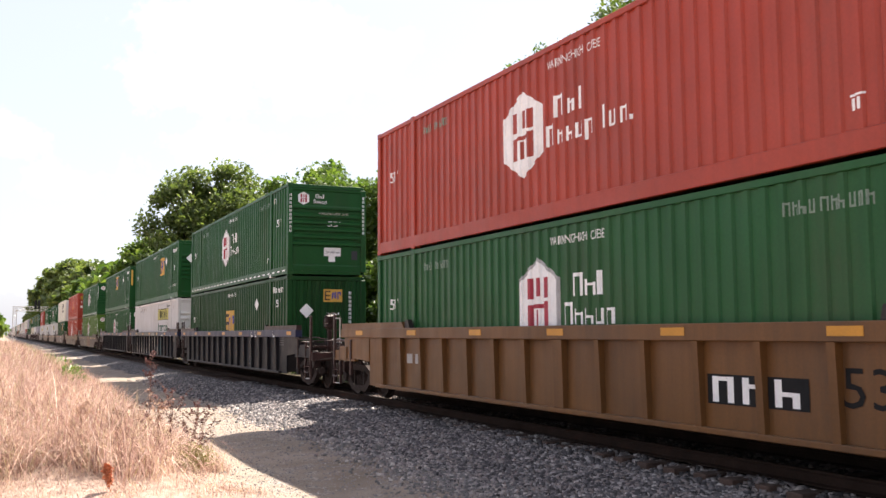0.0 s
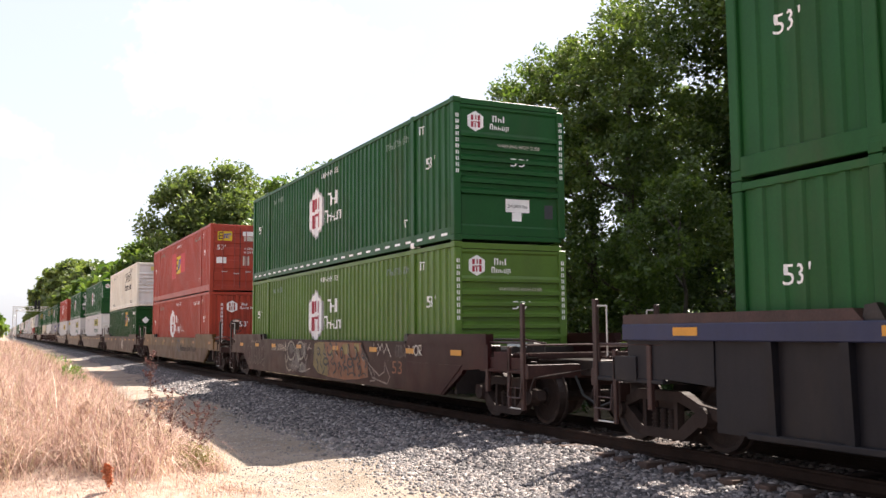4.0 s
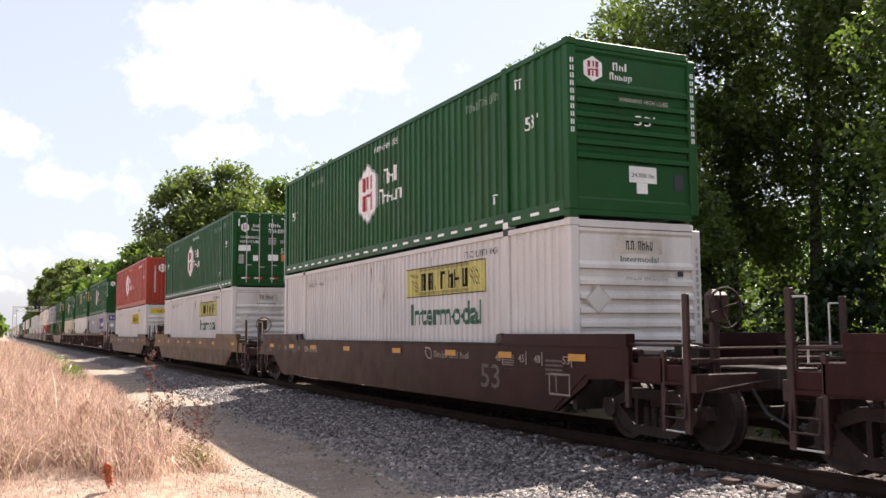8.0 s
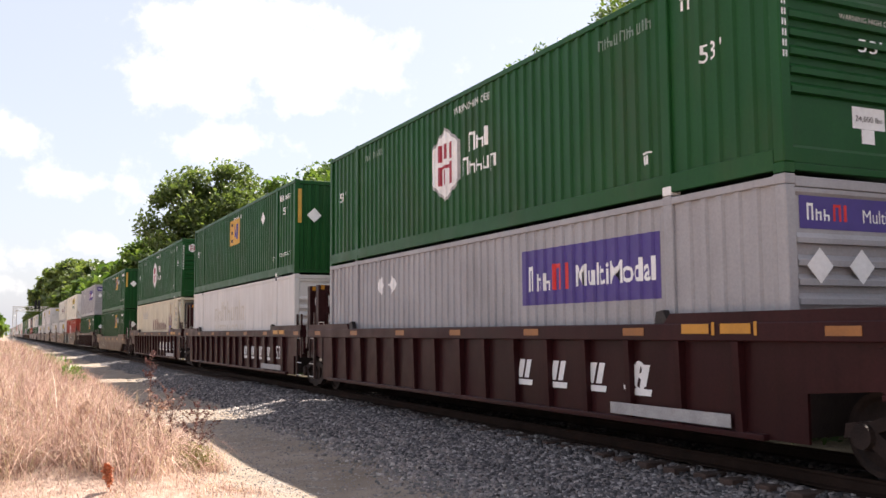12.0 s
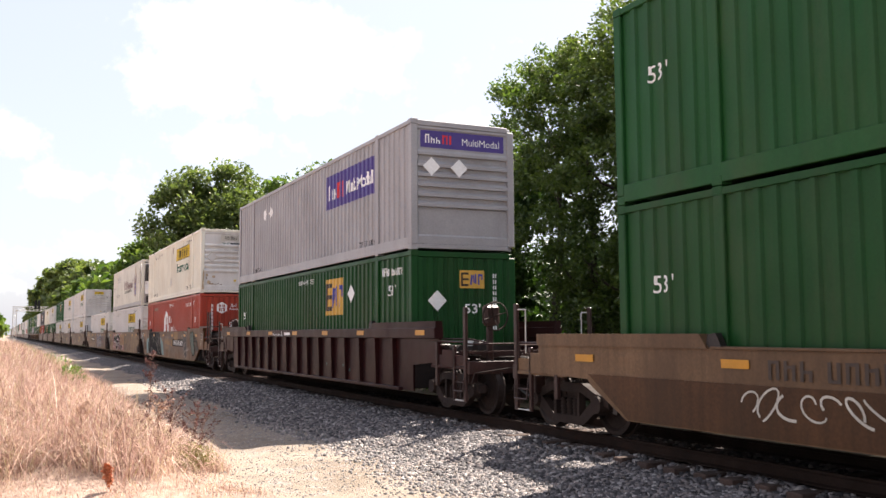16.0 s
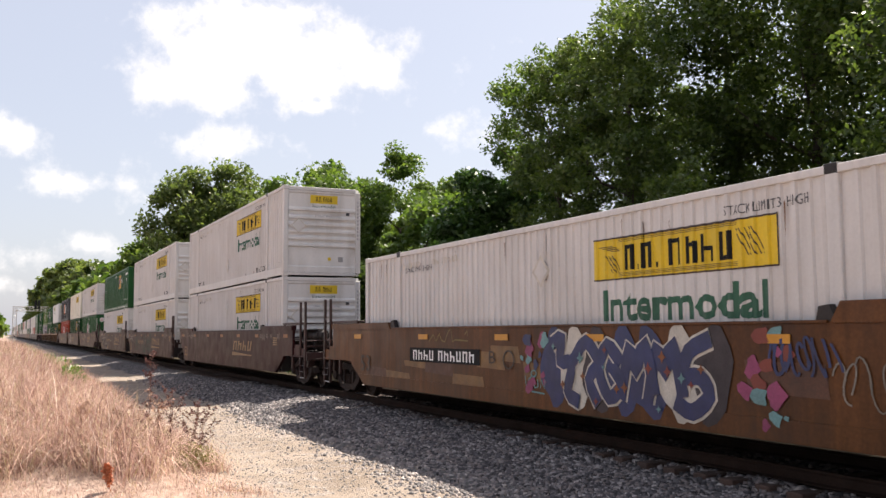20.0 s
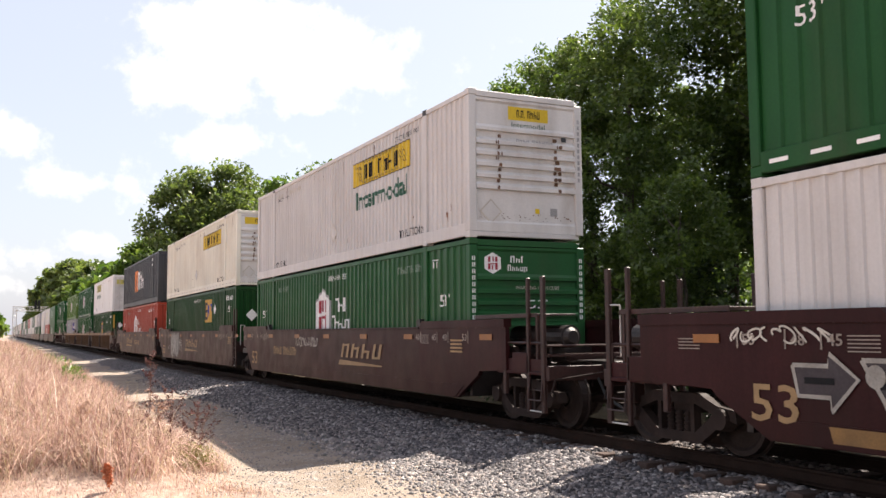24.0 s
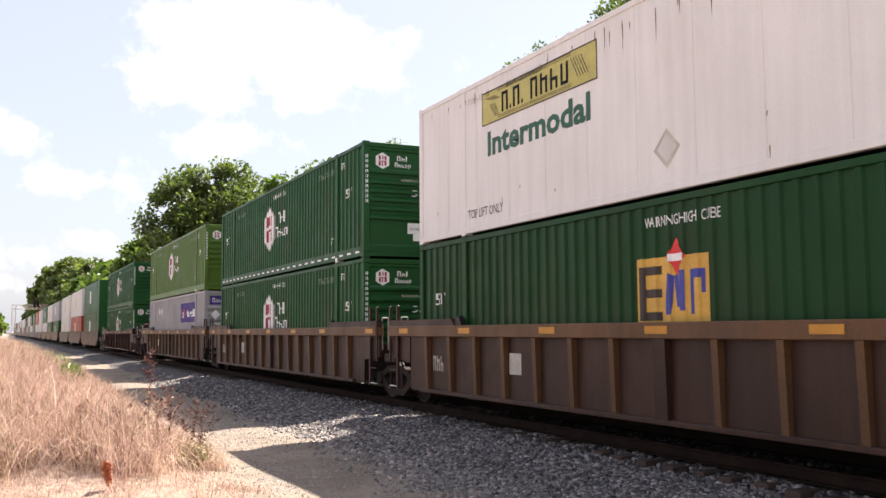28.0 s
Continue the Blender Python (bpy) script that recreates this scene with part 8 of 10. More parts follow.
def worn_letters(w):
    """Black sprayed letters run together, parted by thin pale lines, with pale teal flanks and worn wood-coloured fields beside."""
    patches(w, [[(15.32, 1.2), (15.0, 1.30), (14.36, 1.38), (14.5, 0.46), (15.08, 0.50)], [(10.26, 1.36), (10.0, 1.46), (9.84, 1.34), (9.7, 1.34), (9.42, 1.20), (9.24, 1.16), (9.02, 0.86), (8.82, 0.48), (9.38, 0.48), (9.7, 0.82), (9.96, 1.2)]], D_PALETEAL, 0.001)
    patches(w, [[(14.4, 1.69), (10.34, 1.69), (10.3, 1.24), (9.96, 1.2), (9.7, 0.82), (9.36, 0.50), (10.14, 0.42), (10.86, 0.46), (11.94, 0.44), (13.08, 0.44), (14.5, 0.54), (14.58, 1.12), (14.36, 1.2)]], SOOT, 0.003)
    patches(w, [[(13.55, 0.80), (13.2, 0.85), (13.1, 0.50), (13.5, 0.50)], [(12.5, 0.72), (12.1, 0.70), (12.05, 0.48), (12.4, 0.48)], [(11.0, 1.66), (10.72, 1.66), (10.74, 1.36), (10.95, 1.38)]], D_PLUM, 0.0045)
    strokes(w, [[(14.36, 1.67), (14.3, 1.30), (14.02, 0.88), (14.44, 0.60), (13.7, 0.44)], [(13.3, 1.58), (13.08, 1.16), (13.14, 0.68), (12.9, 0.44)], [(12.92, 1.38), (12.6, 1.44), (12.66, 1.18), (12.38, 1.20), (12.84, 0.80), (12.0, 0.46)],
                [(11.94, 1.48), (12.06, 1.14), (11.74, 1.42), (11.76, 0.86)], [(11.38, 1.68), (11.48, 1.26), (11.38, 0.88), (11.14, 1.26), (11.06, 0.90)], [(11.1, 1.48), (11.06, 1.10), (10.74, 0.64), (10.86, 0.46)],
                [(10.68, 1.46), (10.6, 1.12), (10.3, 1.10), (9.96, 1.24)], [(10.34, 1.69), (10.3, 1.34)], [(11.8, 0.74), (11.54, 0.48), (11.14, 0.45)], [(10.6, 1.12), (10.22, 0.90), (10.3, 0.58), (10.1, 0.44)]], D_BONE, 0.032, 0.006)
    strokes(w, [[(10.68, 1.40), (10.66, 1.16)], [(13.98, 1.20), (13.96, 0.96)], [(12.62, 1.38), (12.62, 1.24)], [(11.44, 1.22), (11.40, 0.96)], [(10.52, 1.13), (10.30, 1.00)], [(9.98, 1.22), (9.72, 0.84), (9.40, 0.50)]], D_BONE, 0.06, 0.0125)
    patches(w, [[(8.68, 1.24), (6.96, 1.26), (6.96, 1.02), (8.6, 1.08)], [(6.80, 1.30), (6.2, 1.24), (6.15, 0.96), (6.74, 0.98)]], D_PATCH, 0.002, "worn_patch")
    side_decal(w, lambda: text_fit("A", 0.24, 0.22), 6.70, 1.02, D_BLACK, layer=3)
    strokes(w, [arc(7.16, 1.12, 0.13, 0.10)], D_BROWN, 0.02, 0.004)
    scrawl(w, (8.66, 6.75, 1.34, 1.52), 71, D_GBLUE, 12, 0.028)
    scrawl(w, (8.06, 7.48, 0.97, 1.05), 72, D_GBLUE, 5, 0.022)


def gold_mark(w, left):
    lean = [[(u + 0.42 * v, v) for u, v in p] for p in blocks("TTTT", 2.9, 0.34)]
    side_decal(w, lambda: polys_shape(lean), left, 0.99, D_FADEDGOLD, "brand_mark")
    side_decal(w, lambda: polys_shape([[(0.0, 0), (3.0, 0.02), (3.0, 0.05), (0.1, 0.13)]]), left + 0.1, 0.80, D_FADEDGOLD, "brand_stripe")


def ribbed_graffiti(w):
    """Dull blocks of paint over bays, ribs and chord of a grey car, ending in big pale curves and a teal band."""
    rnd = random.Random(71)
    web = -1.3815
    dull = (D_STONE, D_BONE, D_STONE, D_DULLTEAL, D_OXBLOOD, D_STONE)
    for i in range(6):
        y0 = CL / 2 + (6 - i) * 1.055
        y1 = y0 - 1.055
        patches(w, [[(y0 - 0.06, 0.45), (y1 + 0.06, 0.45), (y1 + 0.06, 1.46), (y0 - 0.06, 1.46)]], D_MURK, 0.0, x=web)
        for k, (a, b) in enumerate(((0.10, 0.46), (0.54, 0.94))):
            ya, yb = y0 - a * 1.055, y0 - b * 1.055
            low = rnd.uniform(0.78, 0.92)
            patches(w, [[(ya, 0.47), (yb, 0.47), (yb, low), (ya, low - 0.05)]], D_STONE, 0.002, x=web)
            top = rnd.uniform(1.25, 1.42)
            patches(w, [[(ya - 0.04, low + 0.07), (yb + 0.05, low + 0.09), (yb + 0.08, top - 0.1), (ya - 0.05, top)]], dull[(2 * i + k + 1) % 6], 0.002, x=web)
            strokes(w, [[(ya + 0.02, 1.42), (ya - 0.14, 1.1), (yb + 0.1, 0.98), (yb + 0.02, 0.6)]], D_BLACK, 0.05, web * -1 - 1.4525 + 0.005)
    # the pale curves
    patches(w, [[(7.66, 0.45), (7.08, 0.45), (7.08, 1.46), (7.8, 1.46)], [(6.96, 0.45), (6.03, 0.45), (6.03, 1.46), (6.96, 1.46)], [(5.91, 0.45), (4.97, 0.45), (4.97, 1.46), (5.91, 1.46)]], D_MURK, 0.0, x=web)
    patches(w, [[(7.6, 0.9), (7.1, 1.3), (7.1, 1.44), (7.5, 1.44)], [(6.95, 1.44), (6.35, 1.44), (6.3, 1.02), (6.08, 0.62), (6.3, 0.47), (6.9, 0.92)], [(5.88, 0.95), (5.7, 0.78), (5.62, 0.47), (5.88, 0.47)], [(5.42, 1.28), (5.06, 1.32), (5.02, 0.86), (5.46, 0.9)], [(5.5, 0.47), (5.02, 0.47), (5.04, 0.66), (5.28, 0.76), (5.46, 0.68)]], D_BONE, 0.002, x=web)
    patches(w, [[(7.5, 0.5), (7.12, 0.5), (7.2, 0.85)]], D_DULLTEAL, 0.002, x=web)
    patches(w, [[(6.22, 1.4), (6.05, 1.36), (6.05, 1.05), (6.2, 1.12)], [(5.88, 1.32), (5.55, 1.1), (5.7, 0.98), (5.88, 1.05)], [(5.02, 1.4), (4.98, 1.4), (4.98, 0.5), (5.01, 0.5)]], D_OXBLOOD, 0.002, x=web)
    patches(w, [[(4.85, 0.45), (4.5, 0.45), (4.54, 1.4), (4.85, 1.4)]], D_DULLTEAL, 0.0, x=web)
    # over the ribs and along the chord
    for k in range(9):
        y = CL / 2 + (5 - k) * 1.055
        h = 0.13 if k == 5 else 0.055
        bm = bmesh.new()
        x0, x1 = (-1.467, -1.494) if k == 5 else (-1.4575, -1.4925)
        bm.faces.new([bm.verts.new(p) for p in ((x0, y + h - 0.004, 0.45), (x0, y - h + 0.004, 0.45), (x1, y - h + 0.004, 1.46), (x1, y + h - 0.004, 1.46))])
        part("spray_band", bm, (D_STONE, D_MURK, D_STONE, D_MURK, D_OXBLOOD, D_STONE, D_BONE, D_MURK, D_STONE)[k], w)
    patches(w, [[(14.3, 1.49), (4.75, 1.49), (4.8, 1.69), (14.2, 1.69)]], D_MURK, 0.001, "spray_band", x=-1.501)
    for k in range(9):
        ya = 14.2 - 0.76 * k
        patches(w, [[(ya, 1.50), (ya - 0.64, 1.50), (ya - 0.60, 1.68), (ya - 0.02, 1.68)]], D_STONE, 0.004, "spray_band", x=-1.501)
    patches(w, [[(7.32, 1.50), (6.12, 1.50), (6.06, 1.60), (6.14, 1.68), (7.22, 1.68)], [(5.55, 1.50), (5.0, 1.50), (5.0, 1.68), (5.5, 1.68)]], D_BONE, 0.004, "spray_band", x=-1.501)


def far_train():
    """The rest of the train, which stays far off: plainer copies of the same kinds."""
    rnd = random.Random(5)
    y = CARS[28]
    mats = [(DARK_GREEN, MID_GREEN), (WHITE, RED), (WHITE, WHITE), (GREY, DARK_GREEN), (WHITE, MID_GREEN), (DARK_GREEN, WHITE), (WHITE, WHITE), (RED, WHITE), (DARK_GREEN, DARK_GREEN), (MID_GREEN, WHITE), (WHITE, MID_GREEN), (DARK_GREEN, GREY)]
    names = {"dark_green_paint": "dark green", "mid_green_paint": "green", "white_paint": "white", "orange_red_paint": "orange-red", "grey_paint": "grey"}
    for i in range(26):
        y += 19.5 if i % 3 else 23.6
        up, low = mats[i % len(mats)]
        m = (DARK_BROWN, YELLOW_BROWN, BROWN)[(i // 3) % 3]
        w = thing("well_car", pose(TRACK_X, y, 0), "steel well car far down the line", "railway car", "well cars of the train")
        for sx in (-1, 1):
            mesh_part("side_wall", cached(("wall", sx, 1.7), lambda bm: smooth_side(bm, sx, 1.7, 1.3, 1.3)), m, w)
        mesh_part("well_floor", cached("wfloor", lambda bm: box(bm, -1.36, 1.36, 0.1, CL - 0.1, 0.40, 0.494)), GRIME, w)
        for d in (-1.6, CL + 1.6):
            mesh_part("end_deck", cached("fardeck", lambda bm: box(bm, -1.3, 1.3, -1.0, 1.0, 0.85, 1.16)), GRIME, w, m=pose(0, d, 0))
            mesh_part("truck", cached("fartruck", lambda bm: [box(bm, -1.1, 1.1, k - 0.46, k + 0.46, 0.0, 0.84, 0.1) for k in (-0.89, 0.89)][0]), GRIME, w, m=pose(0, d, 0))
        MOVING.append(w)
        for z, mt in ((BASE, low), (BASE + STACK, up)):
            c = thing("shipping_container", pose(TRACK_X, y, z), f"{names[mt.name]} steel container far down the line", "container", "containers on the train")
            mesh_part("body", cached("farbody", lambda bm: [box(bm, -1.28, 1.28, 0.02, CL - 0.02, 0.0, 2.905, 0.02)] + [box(bm, -HALF, -1.27, d, d + 0.18, 0.16, 2.8) for d in (1.98, 13.99)] and None), mt, c)
            mesh_part("emblem", cached("faremb", lambda bm: box(bm, -1.286, -1.281, 8.2, 9.4, 1.0, 2.2)), D_WHITE if mt is not WHITE else D_OLIVE, c)
            MOVING.append(c)


def motions():
    """The whole train runs past, all its cars and containers alike."""
    for ob in MOVING:
        m0 = ob.matrix_basis.copy()
        walk(ob, [(t, Matrix.Translation((0, -run(t), 0)) @ m0) for t in (0, 4, 8, 12, 16, 20, 24, 28)])


build_train()
far_train()


# ---- ground and track ----
def smooth(a, b, x):
    t = min(1.0, max(0.0, (x - a) / (b - a)))
    return t * t * (3 - 2 * t)


def ground_z(x, y):
    """Height of the ground: road, grassy bank on one side, shallow ditch and wood beyond the track."""
    z = -0.45
    edge = 3.1 + 0.25 * math.sin(y * 0.21) + 0.3 * smooth(16, 40, y)
    bank = smooth(edge + 0.1, edge - 2.9, x) * smooth(7.5, 15.0, y + (x - 1.5) * 0.8)
    z += 0.80 * bank
    z += 0.03 * math.sin(x * 1.7 + y * 0.33) * (0.3 + bank) + 0.02 * math.sin(y * 0.9 - x * 0.6)
    # wheel ruts of the track road
    z -= 0.035 * (math.exp(-((x - 4.0 - 0.1 * math.sin(y * 0.15)) / 0.25) ** 2) + math.exp(-((x - 5.5 - 0.1 * math.sin(y * 0.15)) / 0.25) ** 2))
    z -= 0.12 * smooth(12.4, 13.4, x) * (1 - smooth(14.0, 17.0, x))
    return z


def ballast_z(x, y):
    c = abs(x - TRACK_X)
    z = -0.215 - 0.02 * smooth(1.2, 1.5, c)
    z -= 0.30 * (smooth(1.55, 4.0, c) if x < TRACK_X else smooth(1.55, 3.2, c))
    z -= 0.07 * smooth(1.0, 1.25, c) * (1 - smooth(9.0, 14.0, y))
    return z + 0.012 * math.sin(y * 2.3 + x * 3.1) + 0.01 * math.sin(y * 5.1 - x * 2.0)


def ground_material():
    """Gravel road, dry pink-brown litter under the grass, brown leaf litter under the trees."""
    m = bpy.data.materials.new("earth_and_gravel")
    m.use_nodes = True
    n, l = m.node_tree.nodes, m.node_tree.links
    b = n["Principled BSDF"]
    b.inputs["Roughness"].default_value, b.inputs["Specular IOR Level"].default_value = 0.95, 0.2
    co = n.new("ShaderNodeTexCoord")

    def noise_tex(scale, detail=5.0, rough=0.55):
        t = n.new("ShaderNodeTexNoise")
        t.inputs["Scale"].default_value, t.inputs["Detail"].default_value, t.inputs["Roughness"].default_value = scale, detail, rough
        l.new(co.outputs["Object"], t.inputs["Vector"])
        return t.outputs["Fac"]

    def ramp(fac, stops):
        r = n.new("ShaderNodeValToRGB")
        for i, (p, c) in enumerate(stops):
            e = r.color_ramp.elements[i] if i < 2 else r.color_ramp.elements.new(p)
            e.position, e.color = p, (*c, 1)
        l.new(fac, r.inputs["Fac"])
        return r.outputs["Color"]

    def math_node(op, a, c):
        t = n.new("ShaderNodeMath")
        t.operation = op
        for i, v in enumerate((a, c)):
            if isinstance(v, float):
                t.inputs[i].default_value = v
            else:
                l.new(v, t.inputs[i])
        return t.outputs[0]

    def mixed(f, a, c):
        t = n.new("ShaderNodeMix")
        t.data_type = "RGBA"
        l.new(f, t.inputs["Factor"])
        l.new(a, t.inputs["A"])
        l.new(c, t.inputs["B"])
        return t.outputs["Result"]
    sep = n.new("ShaderNodeSeparateXYZ")
    l.new(co.outputs["Object"], sep.inputs[0])
    vor = n.new("ShaderNodeTexVoronoi")
    vor.inputs["Scale"].default_value = 26.0
    l.new(co.outputs["Object"], vor.inputs["Vector"])
    pebbles = ramp(vor.outputs["Color"], [(0.1, (0.16, 0.137, 0.122)), (0.9, (0.39, 0.335, 0.29)), (0.5, (0.25, 0.21, 0.183))])
    dust = ramp(noise_tex(0.8), [(0.3, (0.205, 0.162, 0.126)), (0.7, (0.33, 0.27, 0.22))])
    road = mixed(math_node("GREATER_THAN", noise_tex(3.5), 0.56), dust, pebbles)
    litter = ramp(noise_tex(9.0, 8.0), [(0.25, (0.22, 0.14, 0.11)), (0.75, (0.46, 0.35, 0.285))])
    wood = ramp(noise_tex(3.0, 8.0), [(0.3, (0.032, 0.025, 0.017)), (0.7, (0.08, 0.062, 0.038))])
    wob = math_node("MULTIPLY", math_node("SUBTRACT", noise_tex(0.5), 0.5), 2.2)
    x = math_node("ADD", sep.outputs["X"], wob)
    left = n.new("ShaderNodeMapRange")
    left.inputs["From Min"].default_value, left.inputs["From Max"].default_value = 3.3, 2.5
    l.new(x, left.inputs["Value"])
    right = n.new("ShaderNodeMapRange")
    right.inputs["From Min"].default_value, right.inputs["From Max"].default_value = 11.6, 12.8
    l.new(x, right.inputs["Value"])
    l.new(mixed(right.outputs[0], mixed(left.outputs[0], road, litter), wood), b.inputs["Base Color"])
    bp = n.new("ShaderNodeBump")
    bp.inputs["Strength"].default_value, bp.inputs["Distance"].default_value = 0.7, 0.03
    l.new(math_node("ADD", vor.outputs["Distance"], noise_tex(40.0)), bp.inputs["Height"])
    l.new(bp.outputs[0], b.inputs["Normal"])
    return m


def ballast_material(name, spread, tint=(1, 1, 1), lift=0.0):
    """Mixed grey, pinkish and dark crushed stone."""
    m = bpy.data.materials.new(name)
    m.use_nodes = True
    n, l = m.node_tree.nodes, m.node_tree.links
    b = n["Principled BSDF"]
    b.inputs["Roughness"].default_value, b.inputs["Specular IOR Level"].default_value = 0.85, 0.3
    r = n.new("ShaderNodeValToRGB")
    stops = [(0.0, (0.045, 0.042, 0.044)), (1.0, (0.56, 0.52, 0.49)), (0.3, (0.115, 0.108, 0.112)), (0.55, (0.19, 0.178, 0.182)), (0.78, (0.30, 0.252, 0.232)), (0.9, (0.36, 0.34, 0.335))]
    for i, (p, c) in enumerate(stops):
        e = r.color_ramp.elements[i] if i < 2 else r.color_ramp.elements.new(p)
        e.position, e.color = p, (*[v * k + lift for v, k in zip(c, tint)], 1)
    co = n.new("ShaderNodeTexCoord")
    if spread:
        g = n.new("ShaderNodeNewGeometry")
        l.new(g.outputs["Random Per Island"], r.inputs["Fac"])
        t = n.new("ShaderNodeTexNoise")
        t.inputs["Scale"].default_value = 60.0
        l.new(co.outputs["Object"], t.inputs["Vector"])
        src = t.outputs["Fac"]
    else:
        v = n.new("ShaderNodeTexVoronoi")
        v.inputs["Scale"].default_value = 17.0
        l.new(co.outputs["Object"], v.inputs["Vector"])
        s = n.new("ShaderNodeSeparateColor")
        l.new(v.outputs["Color"], s.inputs[0])
        l.new(s.outputs[0], r.inputs["Fac"])
        src = v.outputs["Distance"]
    bp = n.new("ShaderNodeBump")
    bp.inputs["Strength"].default_value, bp.inputs["Distance"].default_value = (0.4, 0.01) if spread else (1.0, 0.06)
    bp.invert = not spread
    l.new(src, bp.inputs["Height"])
    l.new(bp.outputs[0], b.inputs["Normal"])
    l.new(r.outputs["Color"], b.inputs["Base Color"])
    return m


GROUND = ground_material()
BALLAST = ballast_material("ballast_bed", False, (0.58, 0.565, 0.57))
# oil stains and the train's contact shade are both put into these colours
OILY_SHADED_BALLAST = ballast_material("oil_and_shade_dark_ballast", False, (0.36, 0.33, 0.32))
OILY_SHADED_STONE = ballast_material("oil_and_shade_dark_stone", True, (0.40, 0.365, 0.35))
STONE = ballast_material("crushed_stone", True, (0.68, 0.665, 0.67))
DUSTY_STONE = ballast_material("dusty_crushed_stone", True, (0.74, 0.68, 0.64), 0.07)
PEBBLE = ballast_material("road_pebble", True, (0.58, 0.50, 0.44), 0.14)
TIE = shader("weathered_tie_wood", (0.056, 0.033, 0.025), 0.9, 0, 0.3, 3, 40, 0.5, 40)
RAIL = shader("rusty_rail_steel", (0.026, 0.016, 0.0125), 0.8, 0.0, 0.25, 2, 30, spec=0.1)


def sheet(name, xs, ys, height, material, kind="structure"):
    me = bpy.data.meshes.new(name)
    verts = [(x, y, height(x, y)) for y in ys for x in xs]
    k = len(xs)
    faces = [(j * k + i, j * k + i + 1, (j + 1) * k + i + 1, (j + 1) * k + i) for j in range(len(ys) - 1) for i in range(k - 1)]
    me.from_pydata(verts, [], faces)
    me.materials.append(material)
    me.shade_smooth()
    ob = new(name, me)
    tagged(ob, kind=kind)
    return ob


def steps(*runs):
    out = []
    for a, b, d in runs:
        k = max(1, round((b - a) / d))
        out += [a + (b - a) * i / k for i in range(k)]
    return out + [runs[-1][1]]


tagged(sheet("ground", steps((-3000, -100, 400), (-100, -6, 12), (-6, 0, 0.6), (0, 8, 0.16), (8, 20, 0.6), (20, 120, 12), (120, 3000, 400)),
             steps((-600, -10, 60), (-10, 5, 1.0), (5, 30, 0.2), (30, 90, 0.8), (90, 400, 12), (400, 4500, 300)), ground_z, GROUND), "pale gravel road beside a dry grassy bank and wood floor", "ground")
track = thing("railway_track", pose(0, 0, 0), "single railway line on grey crushed stone", "track", kind="structure")
for bed_name, b0, b1, bed_mat, bed_label in (("ballast_shoulder", -4.1, -1.72, BALLAST, "grey crushed-stone ballast sloping down to the road"), ("ballast", -1.72, 1.36, OILY_SHADED_BALLAST, "ballast between and beside the rails, coloured dark for oil and shade"), ("ballast_shoulder", 1.36, 3.3, BALLAST, "grey crushed-stone ballast on the wood side")):
    bed = sheet(bed_name, steps((TRACK_X + b0, TRACK_X + b1, 0.2)), steps((-80, -5, 5), (-5, 60, 0.3), (60, 900, 12)), ballast_z, bed_mat)
    tagged(bed, bed_label, "ballast")


def rail_profile(bm, x, y0, y1):
    pts = [(-0.07, -0.175), (0.07, -0.175), (0.07, -0.163), (0.012, -0.145), (0.012, -0.045), (0.036, -0.035), (0.036, -0.006), (0.028, 0.0), (-0.028, 0.0), (-0.036, -0.006), (-0.036, -0.035), (-0.012, -0.045), (-0.012, -0.145), (-0.07, -0.163)]
    prism(bm, [(x + a, b) for a, b in pts], "y", y0, y1)


for sx in (-1, 1):
    bm = bm_new()
    rail_profile(bm, TRACK_X + sx * 0.755, -80, 900)
    part("rail", bm, RAIL, track, "rusty steel rail with a worn bright head")


def tie_mesh(bm):
    box(bm, -1.30, 1.30, -0.115, 0.115, -0.36, -0.178, 0.012)


rnd = random.Random(11)
TIE_MESH = cached("tie", tie_mesh)
TIE_PLATE = cached("tie_plate", lambda bm: box(bm, -0.16, 0.16, -0.09, 0.09, -0.180, -0.172))
for i in range(200):
    ty = -6 + i * 0.53
    tie = mesh_part("tie", TIE_MESH, TIE, track, m=pose(TRACK_X + rnd.uniform(-0.05, 0.05), ty, rnd.uniform(-0.012, 0.012), 0, 0, rnd.uniform(-1.5, 1.5)))
    if ty < 26:
        mesh_part("tie_plate", TIE_PLATE, RAIL, tie, m=pose(-0.755, 0, 0))


